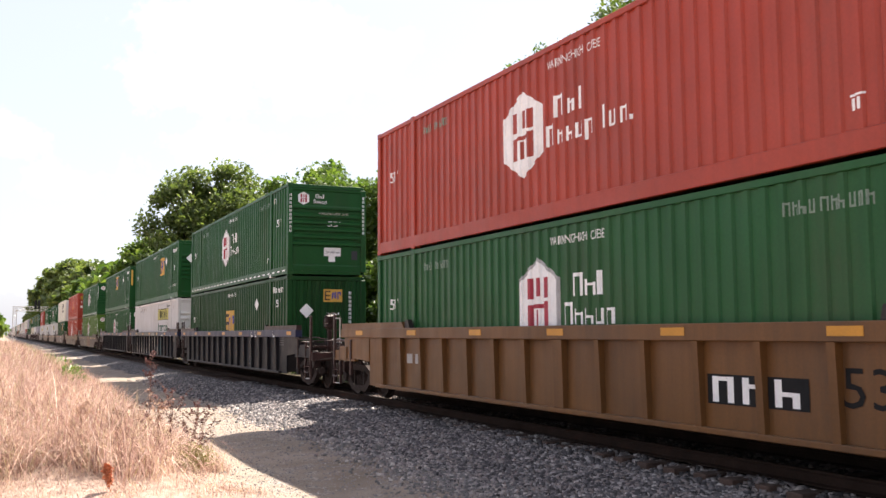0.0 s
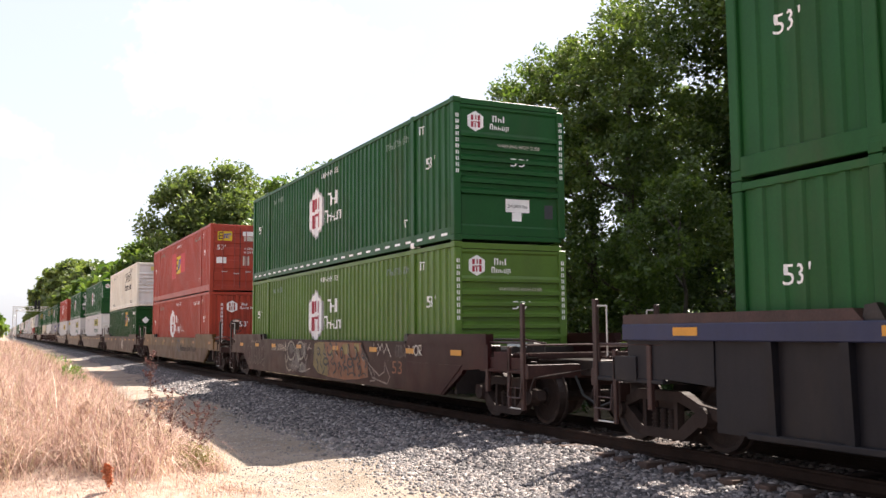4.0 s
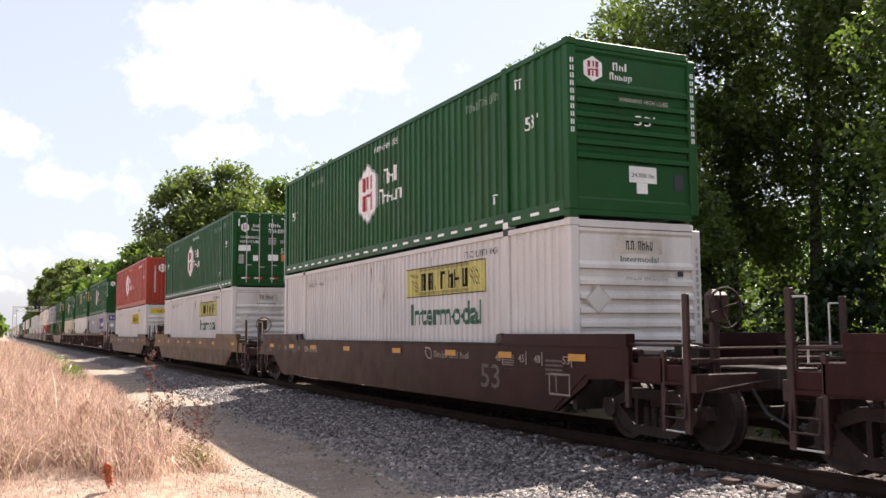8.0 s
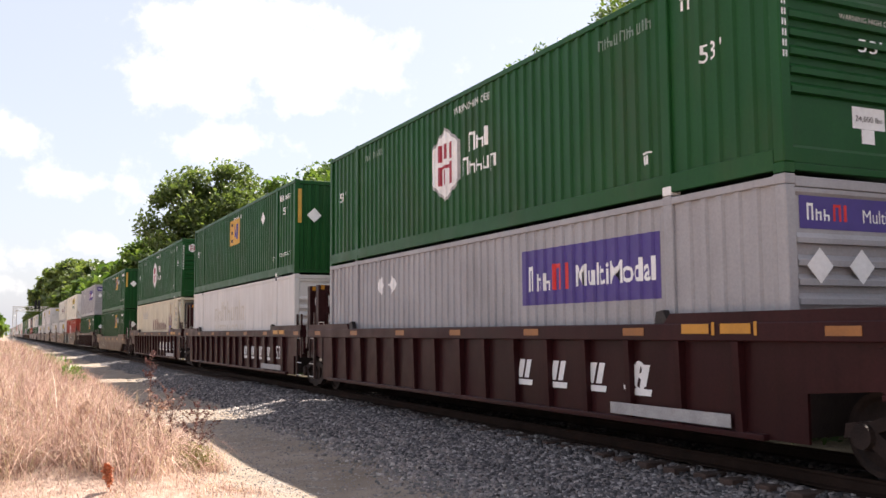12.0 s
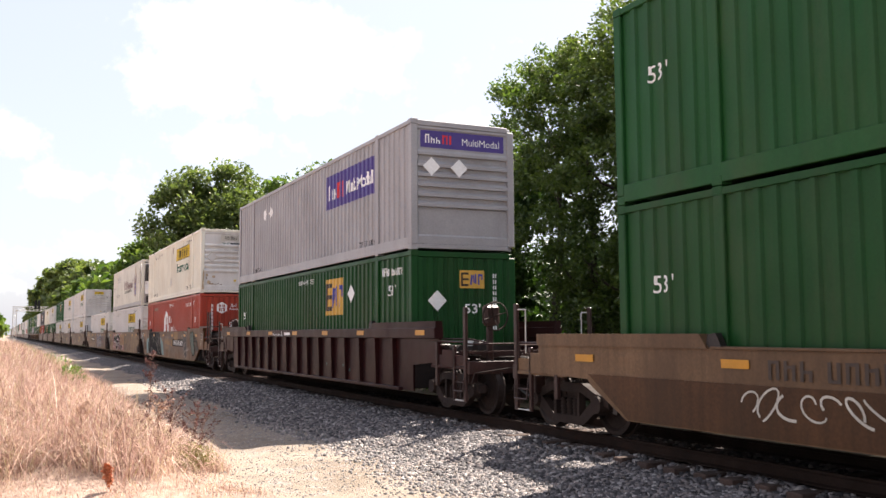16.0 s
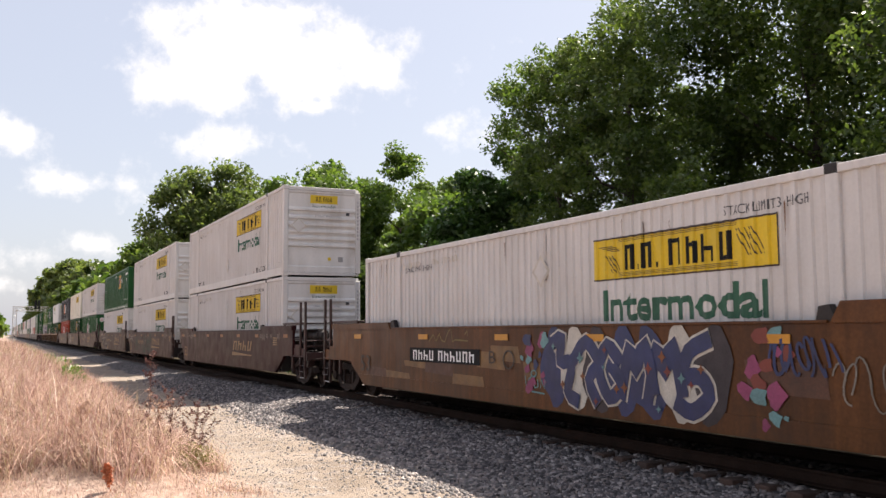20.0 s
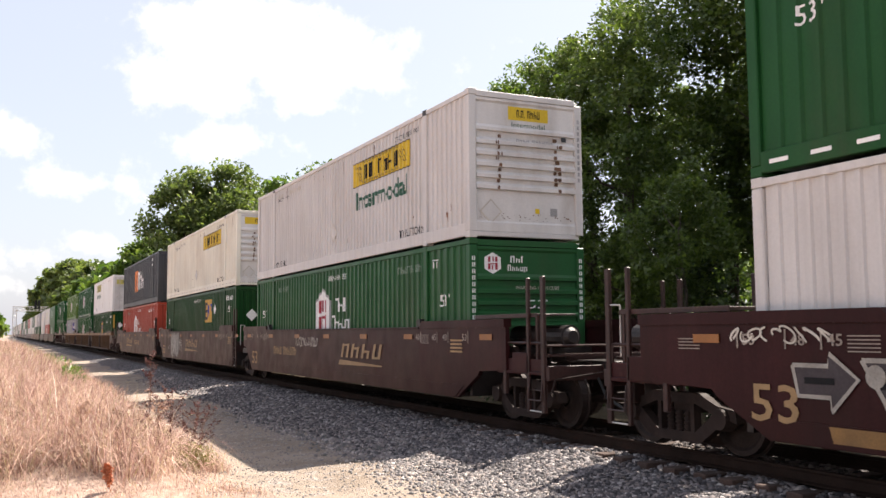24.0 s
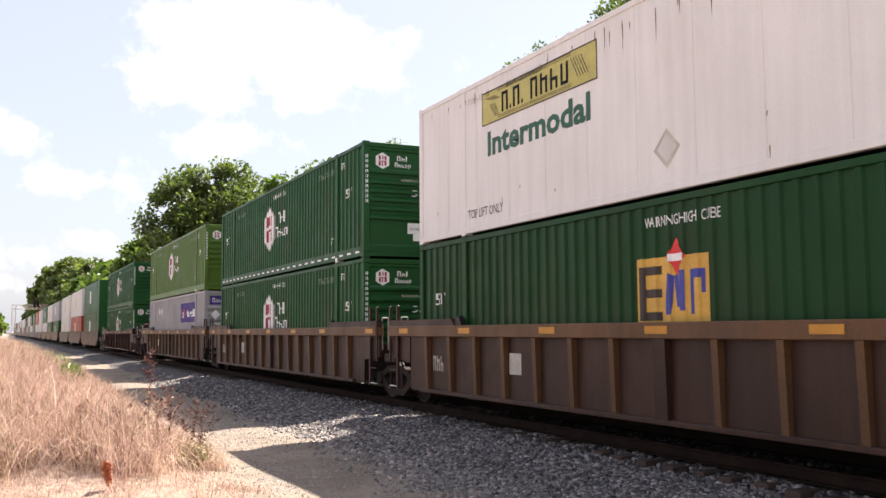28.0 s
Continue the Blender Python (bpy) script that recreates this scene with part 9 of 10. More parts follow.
# loose stones: each a small crushed block of its own, joined by area
def stones(name, count, x0, x1, y0, y1, size, height, material, label, seed, keep=None):
    g = np.random.default_rng(seed)
    base = np.array([(-1, -1, -1), (1, -1, -1), (1, 1, -1), (-1, 1, -1), (-1, -1, 1), (1, -1, 1), (1, 1, 1), (-1, 1, 1)], float)
    quads = np.array([(4, 5, 6, 7), (0, 1, 5, 4), (1, 2, 6, 5), (2, 3, 7, 6), (3, 0, 4, 7)])
    px, py = g.uniform(x0, x1, count), y0 + (y1 - y0) * g.uniform(0, 1, count) ** 1.35
    if keep is not None:
        k = keep(px, py, g)
        px, py = px[k], py[k]
    c = len(px)
    pz = np.array([height(a, b) for a, b in zip(px, py)])
    s = size * g.uniform(0.55, 1.35, (c, 1)) * (1 + 0.02 * np.maximum(0, py[:, None] - 12))
    v = base[None] * g.uniform(0.55, 1.0, (c, 8, 3)) * (s * 0.5)[:, None] * g.uniform(0.7, 1.2, (c, 1, 3))
    a, e = g.uniform(0, 6.28, c), g.uniform(-0.7, 0.7, c)
    ca, sa, ce, se = np.cos(a), np.sin(a), np.cos(e), np.sin(e)
    R = np.stack([np.stack([ca * ce, -sa, ca * se], -1), np.stack([sa * ce, ca, sa * se], -1), np.stack([-se, np.zeros(c), ce], -1)], 1)
    v = np.einsum("cij,ckj->cki", R, v) + np.stack([px, py, pz + s[:, 0] * 0.22], -1)[:, None]
    me = bpy.data.meshes.new(name)
    f = (quads[None] + 8 * np.arange(c)[:, None, None]).reshape(-1, 4)
    me.vertices.add(c * 8)
    me.vertices.foreach_set("co", v.reshape(-1))
    me.loops.add(f.size)
    me.loops.foreach_set("vertex_index", f.reshape(-1).astype(np.int32))
    me.polygons.add(len(f))
    me.polygons.foreach_set("loop_start", np.arange(0, f.size, 4, dtype=np.int32))
    me.update(calc_edges=True)
    me.materials.append(material)
    return tagged(new(name, me), label, "stones", kind="stuff")


def bed_z(x, y):
    return max(ballast_z(x, y), ground_z(x, y) - 0.008)


stones("ballast_stones", 70000, 5.5, 7.62, 4.5, 40, 0.052, bed_z, STONE, "loose grey and pinkish crushed stones of the ballast", 1,
       lambda x, y, g: x > 6.35 + g.normal(0, 0.4, len(x)) + 0.15 * np.sin(y * 0.5))
stones("strewn_stones", 42000, 4.2, 6.9, 4.5, 44, 0.046, bed_z, DUSTY_STONE, "pale dusty crushed stones strewn over the edge of the road", 8,
       lambda x, y, g: (x > 5.3 + np.clip((y - 12) * 0.06, 0, 0.8) + g.normal(0, 0.35, len(x)) + 0.15 * np.sin(y * 0.5)) & (x < 6.5 + g.normal(0, 0.35, len(x))))
stones("shoulder_stones", 9000, 7.55, 8.42, 4.0, 34, 0.058, ballast_z, STONE, "grey crushed stones between the tie ends", 5)
stones("track_stones", 9000, 8.62, 10.7, 4.0, 26, 0.062, ballast_z, OILY_SHADED_STONE, "stones between the rails, coloured dark for oil and shade", 2, lambda x, y, g: np.abs(np.abs(x - TRACK_X) - 0.755) > 0.1)
stones("verge_stones", 6000, 10.3, 12.9, 4.0, 34, 0.062, ballast_z, STONE, "grey crushed stones on the wood side", 4)
stones("road_pebbles", 7000, 2.2, 6.6, 7.0, 26, 0.019, ground_z, PEBBLE, "small pebbles strewn over the gravel road", 3)


# ---- plants ----
def leaf_material(name, a, b, through=0.35):
    m = bpy.data.materials.new(name)
    m.use_nodes = True
    n, l = m.node_tree.nodes, m.node_tree.links
    p = n["Principled BSDF"]
    p.inputs["Roughness"].default_value, p.inputs["Specular IOR Level"].default_value = 0.42, 0.5
    g = n.new("ShaderNodeNewGeometry")
    co = n.new("ShaderNodeTexCoord")
    t = n.new("ShaderNodeTexNoise")
    t.inputs["Scale"].default_value = 0.5
    l.new(co.outputs["Object"], t.inputs["Vector"])
    add = n.new("ShaderNodeMath")
    add.operation = "MULTIPLY_ADD"
    l.new(g.outputs["Random Per Island"], add.inputs[0])
    add.inputs[1].default_value = 0.6
    l.new(t.outputs["Fac"], add.inputs[2])
    sub = n.new("ShaderNodeMath")
    sub.operation = "SUBTRACT"
    l.new(add.outputs[0], sub.inputs[0])
    sub.inputs[1].default_value = 0.3
    mix = n.new("ShaderNodeMix")
    mix.data_type = "RGBA"
    mix.inputs["A"].default_value, mix.inputs["B"].default_value = (*a, 1), (*b, 1)
    l.new(sub.outputs[0], mix.inputs["Factor"])
    l.new(mix.outputs["Result"], p.inputs["Base Color"])
    tr = n.new("ShaderNodeBsdfTranslucent")
    br = n.new("ShaderNodeMix")
    br.data_type, br.blend_type = "RGBA", "MULTIPLY"
    br.inputs["Factor"].default_value = 1.0
    br.inputs["B"].default_value = (1.5, 1.5, 0.8, 1)
    l.new(mix.outputs["Result"], br.inputs["A"])
    l.new(br.outputs["Result"], tr.inputs["Color"])
    ms = n.new("ShaderNodeMixShader")
    ms.inputs["Fac"].default_value = through
    l.new(p.outputs[0], ms.inputs[1])
    l.new(tr.outputs[0], ms.inputs[2])
    l.new(ms.outputs[0], n["Material Output"].inputs["Surface"])
    return m


LEAF_DARK = leaf_material("dark_green_leaf", (0.020, 0.050, 0.012), (0.045, 0.095, 0.020))
# dark and pale ends stand in for shaded and sunlit leaves of near crowns
LEAF_NEAR = leaf_material("painted_shade_and_sun_leaf", (0.021, 0.047, 0.014), (0.120, 0.170, 0.040), 0.46)
# distance haze is put into this paler leaf colour of old and far trees
LEAF_HAZED = leaf_material("haze_paled_green_leaf", (0.052, 0.090, 0.030), (0.150, 0.188, 0.066), 0.5)
# the deep shade under the trees is put into this leaf colour
LEAF_SHADE_DARKENED = leaf_material("shade_darkened_leaf", (0.010, 0.026, 0.006), (0.024, 0.05, 0.011))
LEAF_MID = leaf_material("green_leaf", (0.042, 0.088, 0.020), (0.120, 0.180, 0.040), 0.47)
LEAF_LIGHT = leaf_material("light_green_leaf", (0.07, 0.13, 0.022), (0.13, 0.19, 0.035))
OLIVE = leaf_material("olive_leaf", (0.12, 0.12, 0.035), (0.22, 0.17, 0.08))
BARK = shader("grey_brown_bark", (0.055, 0.042, 0.033), 0.9, 0, 0.3, 3, 30, 0.8, 25)


def quads_mesh(name, v, material):
    """Many loose four-cornered leaves in one mesh; v is (count, 4, 3)."""
    c = len(v)
    me = bpy.data.meshes.new(name)
    me.vertices.add(c * 4)
    me.vertices.foreach_set("co", np.ascontiguousarray(v, dtype=np.float32).reshape(-1))
    me.loops.add(c * 4)
    me.loops.foreach_set("vertex_index", np.arange(c * 4, dtype=np.int32))
    me.polygons.add(c)
    me.polygons.foreach_set("loop_start", np.arange(0, c * 4, 4, dtype=np.int32))
    me.update(calc_edges=True)
    me.materials.append(material)
    return me


def leaves_at(p, g, size, flat=0.5):
    c = len(p)
    n = g.normal(0, 1, (c, 3))
    n[:, 2] += flat * 2
    n /= np.linalg.norm(n, axis=1, keepdims=True)
    u = np.cross(n, g.normal(0, 1, (c, 3)))
    u /= np.linalg.norm(u, axis=1, keepdims=True)
    w = np.cross(n, u)
    s = size * g.uniform(0.6, 1.35, (c, 1))
    q = np.stack([p - u * s * 0.55, p - w * s * 0.30 + n * s * 0.08, p + u * s * 0.55, p + w * s * 0.30 + n * s * 0.08], 1)
    return q


def tree(name, x, y, height, radius, low, count, size, material, label, seed, clumps=46, lean=0.0, ground=None, trunk=0.26, hollow=0.45, puff=0.36):
    """A tapered trunk with limbs, and a crown of leaf clumps of uneven outline."""
    g = np.random.default_rng(seed)
    z0 = (ground_z(x, y) if ground is None else ground) - 0.05
    t = thing(name, pose(x, y, z0), label, "tree", "trees behind the track")
    cz, rz = (height + low) / 2, (height - low) / 2
    # clump centres: outer shell mostly, narrower to the top
    d = g.normal(0, 1, (clumps, 3))
    d /= np.linalg.norm(d, axis=1, keepdims=True)
    r = g.uniform(hollow, 1.0, (clumps, 1)) ** 0.6
    c = d * r
    wide = 1.0 - 0.25 * np.clip(c[:, 2:3], 0, 1) ** 2
    cen = np.concatenate([c[:, :2] * radius * wide, c[:, 2:3] * rz + cz], 1)
    cen[:, 0] += lean * (cen[:, 2] - low) / max(1, height)
    bm = bmesh.new()
    top = height * 0.72
    pts = [(0, 0, 0)]
    for i in range(1, 6):
        pts.append((lean * i / 6 + g.normal(0, 0.12), g.normal(0, 0.12), top * i / 5))
    for i in range(5):
        tube(bm, pts[i], pts[i + 1], trunk * (1.25 if i == 0 else 1 - 0.15 * i), trunk * (1 - 0.15 * (i + 1)), 9, False)
    part("trunk", bm, BARK, t)
    for k in range(min(9, clumps // 4)):
        bm = bmesh.new()
        e = Vector(cen[k])
        f = min(0.95, max(0.25, (e.z - 1.5) / max(top, 1.0)))
        s = Vector(pts[min(4, int(f * 5))]).lerp(Vector(pts[min(5, int(f * 5) + 1)]), f * 5 % 1)
        m = s.lerp(e, 0.55) + Vector((0, 0, -0.3))
        tube(bm, s, m, trunk * 0.36, trunk * 0.2, 6, False)
        tube(bm, m, e, trunk * 0.2, trunk * 0.05, 6, False)
        part("limb", bm, BARK, t)
    wts = g.uniform(0.5, 1.5, clumps)
    pick = g.choice(clumps, count, p=wts / wts.sum())
    cr = (min(radius * puff, 1.9) * g.uniform(0.55, 1.25, clumps))[pick]
    o = g.normal(0, 1, (count, 3))
    o /= np.linalg.norm(o, axis=1, keepdims=True)
    o *= (g.uniform(0, 1, (count, 1)) ** 0.45)
    o[:, 2] *= 0.75
    p = cen[pick] + o * cr[:, None]
    me = quads_mesh("crown", leaves_at(p, g, size), material)
    ob = new("crown", me)
    ob.parent = t
    return t


TALL = "tall dark green leafy tree behind the track"
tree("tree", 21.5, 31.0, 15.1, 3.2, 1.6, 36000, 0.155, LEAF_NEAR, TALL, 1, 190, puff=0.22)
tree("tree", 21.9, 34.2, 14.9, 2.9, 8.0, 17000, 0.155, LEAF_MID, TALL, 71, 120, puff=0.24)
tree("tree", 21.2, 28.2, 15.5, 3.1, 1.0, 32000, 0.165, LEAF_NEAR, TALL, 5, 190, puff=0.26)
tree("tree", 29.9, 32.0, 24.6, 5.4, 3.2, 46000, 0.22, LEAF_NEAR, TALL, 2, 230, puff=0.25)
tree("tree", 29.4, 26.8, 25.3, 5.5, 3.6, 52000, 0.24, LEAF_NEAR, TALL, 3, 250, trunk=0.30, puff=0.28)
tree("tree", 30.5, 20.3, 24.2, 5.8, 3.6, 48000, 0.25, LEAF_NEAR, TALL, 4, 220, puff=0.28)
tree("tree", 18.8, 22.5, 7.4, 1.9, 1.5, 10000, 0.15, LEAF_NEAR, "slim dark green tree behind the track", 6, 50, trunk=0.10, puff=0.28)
# two trees at and beyond the view's edge, added to shade the far-side ground
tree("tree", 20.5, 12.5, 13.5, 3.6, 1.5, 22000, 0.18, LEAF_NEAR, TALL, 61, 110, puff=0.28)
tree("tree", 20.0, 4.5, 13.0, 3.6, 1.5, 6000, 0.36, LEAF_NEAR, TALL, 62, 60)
SPREAD = "spreading green tree with drooping feathery leaves"
tree("tree", 19.6, 37.2, 9.3, 2.5, 0.6, 20000, 0.24, LEAF_DARK, SPREAD, 7, 60, trunk=0.15)
tree("tree", 18.6, 41.5, 8.8, 2.5, 0.6, 20000, 0.25, LEAF_MID, SPREAD, 8, 60, trunk=0.15)
tree("tree", 21.4, 36.6, 10.4, 2.4, 0.6, 16000, 0.24, LEAF_DARK, SPREAD, 9, 50, trunk=0.15)
MIDDLE = "full green leafy tree beside the line"
tree("tree", 24.0, 57.0, 14.6, 2.9, 0.8, 24000, 0.25, LEAF_MID, MIDDLE, 10, 90, trunk=0.18)
tree("tree", 23.4, 61.0, 13.0, 3.2, 0.6, 20000, 0.26, LEAF_LIGHT, MIDDLE, 28, 80, trunk=0.16)
tree("tree", 20.2, 59.0, 13.2, 3.4, 0.8, 15000, 0.33, LEAF_MID, MIDDLE, 11, 70)
tree("tree", 25.6, 53.0, 12.6, 3.6, 0.8, 14000, 0.33, LEAF_MID, MIDDLE, 26, 60)
tree("tree", 21.4, 66.0, 14.8, 4.0, 0.8, 15000, 0.36, LEAF_MID, MIDDLE, 12, 70)
tree("tree", 22.0, 74.0, 16.2, 4.4, 0.8, 14000, 0.40, LEAF_MID, MIDDLE, 13, 70)
tree("tree", 15.2, 57.5, 9.2, 3.3, 0.4, 16000, 0.27, LEAF_LIGHT, "young light green tree close to the line", 14, 60, trunk=0.14)
tree("tree", 15.2, 66.0, 9.6, 3.0, 0.4, 17000, 0.26, LEAF_LIGHT, "young light green tree close to the line", 15, 56, trunk=0.14)
tree("tree", 15.0, 76.0, 9.0, 3.0, 0.4, 12000, 0.30, LEAF_LIGHT, "young light green tree close to the line", 27, 50, trunk=0.14)
OLD = "broad dark green old tree rising over the others"
tree("tree", 17.1, 98.0, 19.8, 4.4, 1.0, 19000, 0.42, LEAF_HAZED, OLD, 16, 130, trunk=0.45)
tree("tree", 21.6, 97.0, 19.8, 5.2, 1.0, 20000, 0.42, LEAF_HAZED, OLD, 17, 130, trunk=0.45)
tree("tree", 24.8, 93.0, 17.8, 4.8, 1.0, 15000, 0.44, LEAF_HAZED, OLD, 18, 100, trunk=0.4)
tree("tree", 19.0, 100.0, 18.6, 4.2, 1.0, 15000, 0.44, LEAF_HAZED, OLD, 20, 100, trunk=0.4)
tree("tree", 14.6, 108.0, 13.0, 3.8, 0.8, 9000, 0.50, LEAF_MID, OLD, 19, 60)
FAR = "distant rounded green tree beside the line"
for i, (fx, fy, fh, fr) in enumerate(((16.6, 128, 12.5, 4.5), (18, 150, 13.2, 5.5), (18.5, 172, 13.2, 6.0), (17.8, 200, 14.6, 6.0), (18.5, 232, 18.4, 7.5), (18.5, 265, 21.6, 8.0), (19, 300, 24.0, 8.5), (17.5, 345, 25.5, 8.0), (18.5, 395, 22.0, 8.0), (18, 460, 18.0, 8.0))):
    tree("tree", fx, fy, fh, fr * 1.12, 0.6, 6500, 0.95 + fy / 450, LEAF_HAZED if i > 3 else LEAF_MID, FAR, 30 + i, 110)
for i, (fx, fy, fh, fr) in enumerate(((-3.0, 150, 5.0, 3.4), (-9, 165, 7.5, 5.0), (-4.2, 210, 7.0, 4.5), (-14, 130, 8.5, 5.0), (-2.5, 270, 7.0, 4.5))):
    tree("tree", fx, fy, fh, fr, 0.4, 3500, 0.8, LEAF_MID, "low green tree across the road from the line", 50 + i, 50)


def clumps(name, spots, count, size, material, label, category, seed, kind="stuff"):
    g = np.random.default_rng(seed)
    a = np.array(spots, float)
    k = g.integers(0, len(a), count)
    o = g.normal(0, 1, (count, 3))
    o /= np.linalg.norm(o, axis=1, keepdims=True)
    o *= g.uniform(0, 1, (count, 1)) ** 0.5
    p = a[k, :3] + o * a[k, 3:4] * np.array([1.0, 1.0, 0.8])
    return tagged(new(name, quads_mesh(name, leaves_at(p, g, size), material)), label, category, kind=kind)


g0 = np.random.default_rng(77)
clumps("thicket", [(g0.uniform(24.5, 31), g0.uniform(-2, 62), g0.uniform(0.2, 4.2), g0.uniform(0.8, 1.7)) for _ in range(105)], 24000, 0.32, LEAF_SHADE_DARKENED, "leafy thicket between the tree trunks, coloured dark for shade", "undergrowth", 14)
clumps("woods", [(g0.uniform(45, 66), g0.uniform(-25, 150), g0.uniform(0.5, 9.0), g0.uniform(1.8, 3.4)) for _ in range(320)], 42000, 0.95, LEAF_DARK, "green wood behind the trees beside the line", "woods", 5)
clumps("undergrowth", [(g0.uniform(15.5, 27), g0.uniform(2, 60), g0.uniform(-0.3, 1.6), g0.uniform(0.6, 1.3)) for _ in range(190)], 34000, 0.17, LEAF_SHADE_DARKENED, "green bushes under the trees, coloured dark for shade", "undergrowth", 6)
# bushes added to shade and hide the sunlit ground beyond the track
clumps("trackside_bushes", [(g0.uniform(14.0, 15.6), g0.uniform(2, 60), g0.uniform(-0.5, 1.1), g0.uniform(0.4, 0.8)) for _ in range(150)], 22000, 0.15, LEAF_SHADE_DARKENED, "low bushes beside the ballast, coloured dark for shade", "undergrowth", 15)
clumps("hedge", [(g0.uniform(13, 19), g0.uniform(60, 420), g0.uniform(-0.2, 2.0), g0.uniform(1.0, 2.2)) for _ in range(170)], 15000, 0.5, LEAF_MID, "green bushes along the far line", "undergrowth", 7)
clumps("saplings", [(g0.uniform(34.5, 41), g0.uniform(4, 52), g0.uniform(0.4, 5.6), g0.uniform(0.6, 1.5)) for _ in range(120)], 15000, 0.30, LEAF_LIGHT, "sunlit light green saplings in a glade of the wood", "undergrowth", 8)
clumps("green_weeds", [(g0.uniform(-0.6, 2.4) , g0.uniform(26, 110), 0.35 + g0.uniform(0, 0.25), g0.uniform(0.15, 0.45)) for _ in range(70)], 5000, 0.10, LEAF_LIGHT, "light green weeds among dry grass", "weeds", 9)


# ---- dry grass ----
def straw_material():
    m = bpy.data.materials.new("dry_grass")
    m.use_nodes = True
    n, l = m.node_tree.nodes, m.node_tree.links
    b = n["Principled BSDF"]
    b.inputs["Roughness"].default_value, b.inputs["Specular IOR Level"].default_value = 0.8, 0.2
    g = n.new("ShaderNodeNewGeometry")
    r = n.new("ShaderNodeValToRGB")
    for i, (p, c) in enumerate([(0.0, (0.14, 0.07, 0.055)), (1.0, (0.84, 0.70, 0.62)), (0.3, (0.44, 0.27, 0.225)), (0.7, (0.66, 0.47, 0.395)), (0.92, (0.42, 0.35, 0.18))]):
        e = r.color_ramp.elements[i] if i < 2 else r.color_ramp.elements.new(p)
        e.position, e.color = p, (*c, 1)
    l.new(g.outputs["Random Per Island"], r.inputs["Fac"])
    l.new(r.outputs["Color"], b.inputs["Base Color"])
    tr = n.new("ShaderNodeBsdfTranslucent")
    l.new(r.outputs["Color"], tr.inputs["Color"])
    ms = n.new("ShaderNodeMixShader")
    ms.inputs["Fac"].default_value = 0.3
    l.new(b.outputs[0], ms.inputs[1])
    l.new(tr.outputs[0], ms.inputs[2])
    l.new(ms.outputs[0], n["Material Output"].inputs["Surface"])
    return m


STRAW = straw_material()


def blades(name, px, py, lengths, width, seed, label, bend=0.5):
    """Dry blades of three joints each, bowed over."""
    g = np.random.default_rng(seed)
    c = len(px)
    pz = np.array([ground_z(a, b) for a, b in zip(px, py)])
    a = g.uniform(0, 6.28, c)
    lean = np.abs(g.normal(bend, 0.5, c))
    dirs = np.stack([np.cos(a), np.sin(a), np.zeros(c)], -1)
    wid = g.uniform(0, 6.28, c)
    side = np.stack([np.cos(wid), np.sin(wid), np.zeros(c)], -1)
    pts = []
    for k, f in enumerate((0.0, 0.4, 0.75, 1.0)):
        bow = lean * f ** 1.4 * 1.25
        h = lengths * f * np.cos(bow)
        o = lengths * f * np.sin(bow)
        ctr = np.stack([px, py, pz - 0.03], -1) + dirs * o[:, None] + np.array([0, 0, 1]) * h[:, None]
        w = (width * (1.0, 0.85, 0.55, 0.12)[k])[:, None]
        pts.append((ctr - side * w / 2, ctr + side * w / 2))
    v = np.stack([q for p in pts for q in p], 1)
    f = np.array([(0, 1, 3, 2), (2, 3, 5, 4), (4, 5, 7, 6)])
    faces = (f[None] + 8 * np.arange(c)[:, None, None]).reshape(-1, 4)
    me = bpy.data.meshes.new(name)
    me.vertices.add(c * 8)
    me.vertices.foreach_set("co", v.reshape(-1))
    me.loops.add(faces.size)
    me.loops.foreach_set("vertex_index", faces.reshape(-1).astype(np.int32))
    me.polygons.add(len(faces))
    me.polygons.foreach_set("loop_start", np.arange(0, faces.size, 4, dtype=np.int32))
    me.update(calc_edges=True)
    me.materials.append(STRAW)
    return tagged(new(name, me), label, "grass", kind="stuff")


def tufted(g, count, x0, x1, y0, y1, tufts, spread, edge):
    """Places gathered in tufts inside the bank's outline."""
    tx, ty = g.uniform(x0, x1, tufts), y0 + (y1 - y0) * g.uniform(0, 1, tufts) ** 1.3
    k = g.integers(0, tufts, count)
    x, y = tx[k] + g.normal(0, spread, count), ty[k] + g.normal(0, spread, count)
    ok = edge(x, y)
    return x[ok], y[ok]


gg = np.random.default_rng(21)


def bank_edge(x, y):
    return (x < 3.15 + 0.25 * np.sin(y * 0.21) + 0.35 * np.clip((y - 16) / 24, 0, 1)) & (y > 12.0 + 0.55 * np.sin(x * 3.0) + np.clip(x - 1.6, 0, 3) * 1.2)


gx, gy = tufted(gg, 27000, -1.2, 3.3, 11.5, 26, 300, 0.17, bank_edge)
blades("dry_grass", gx, gy, gg.uniform(0.35, 0.95, len(gx)) * (0.45 + 0.55 * np.clip((3.3 - gx) / 1.6, 0, 1)), gg.uniform(0.005, 0.012, len(gx)), 22, "pinkish tan dry grass on the bank", 0.85)
gx, gy = tufted(gg, 3200, -1.0, 3.2, 11.8, 22, 160, 0.2, bank_edge)
blades("straw_stems", gx, gy, gg.uniform(0.7, 1.3, len(gx)) * (0.5 + 0.5 * np.clip((3.3 - gx) / 1.6, 0, 1)), gg.uniform(0.007, 0.012, len(gx)), 27, "long pale straw stems bowed over the bank", 1.25)
gx, gy = tufted(gg, 22000, -1.5, 3.5, 24, 110, 700, 0.3, bank_edge)
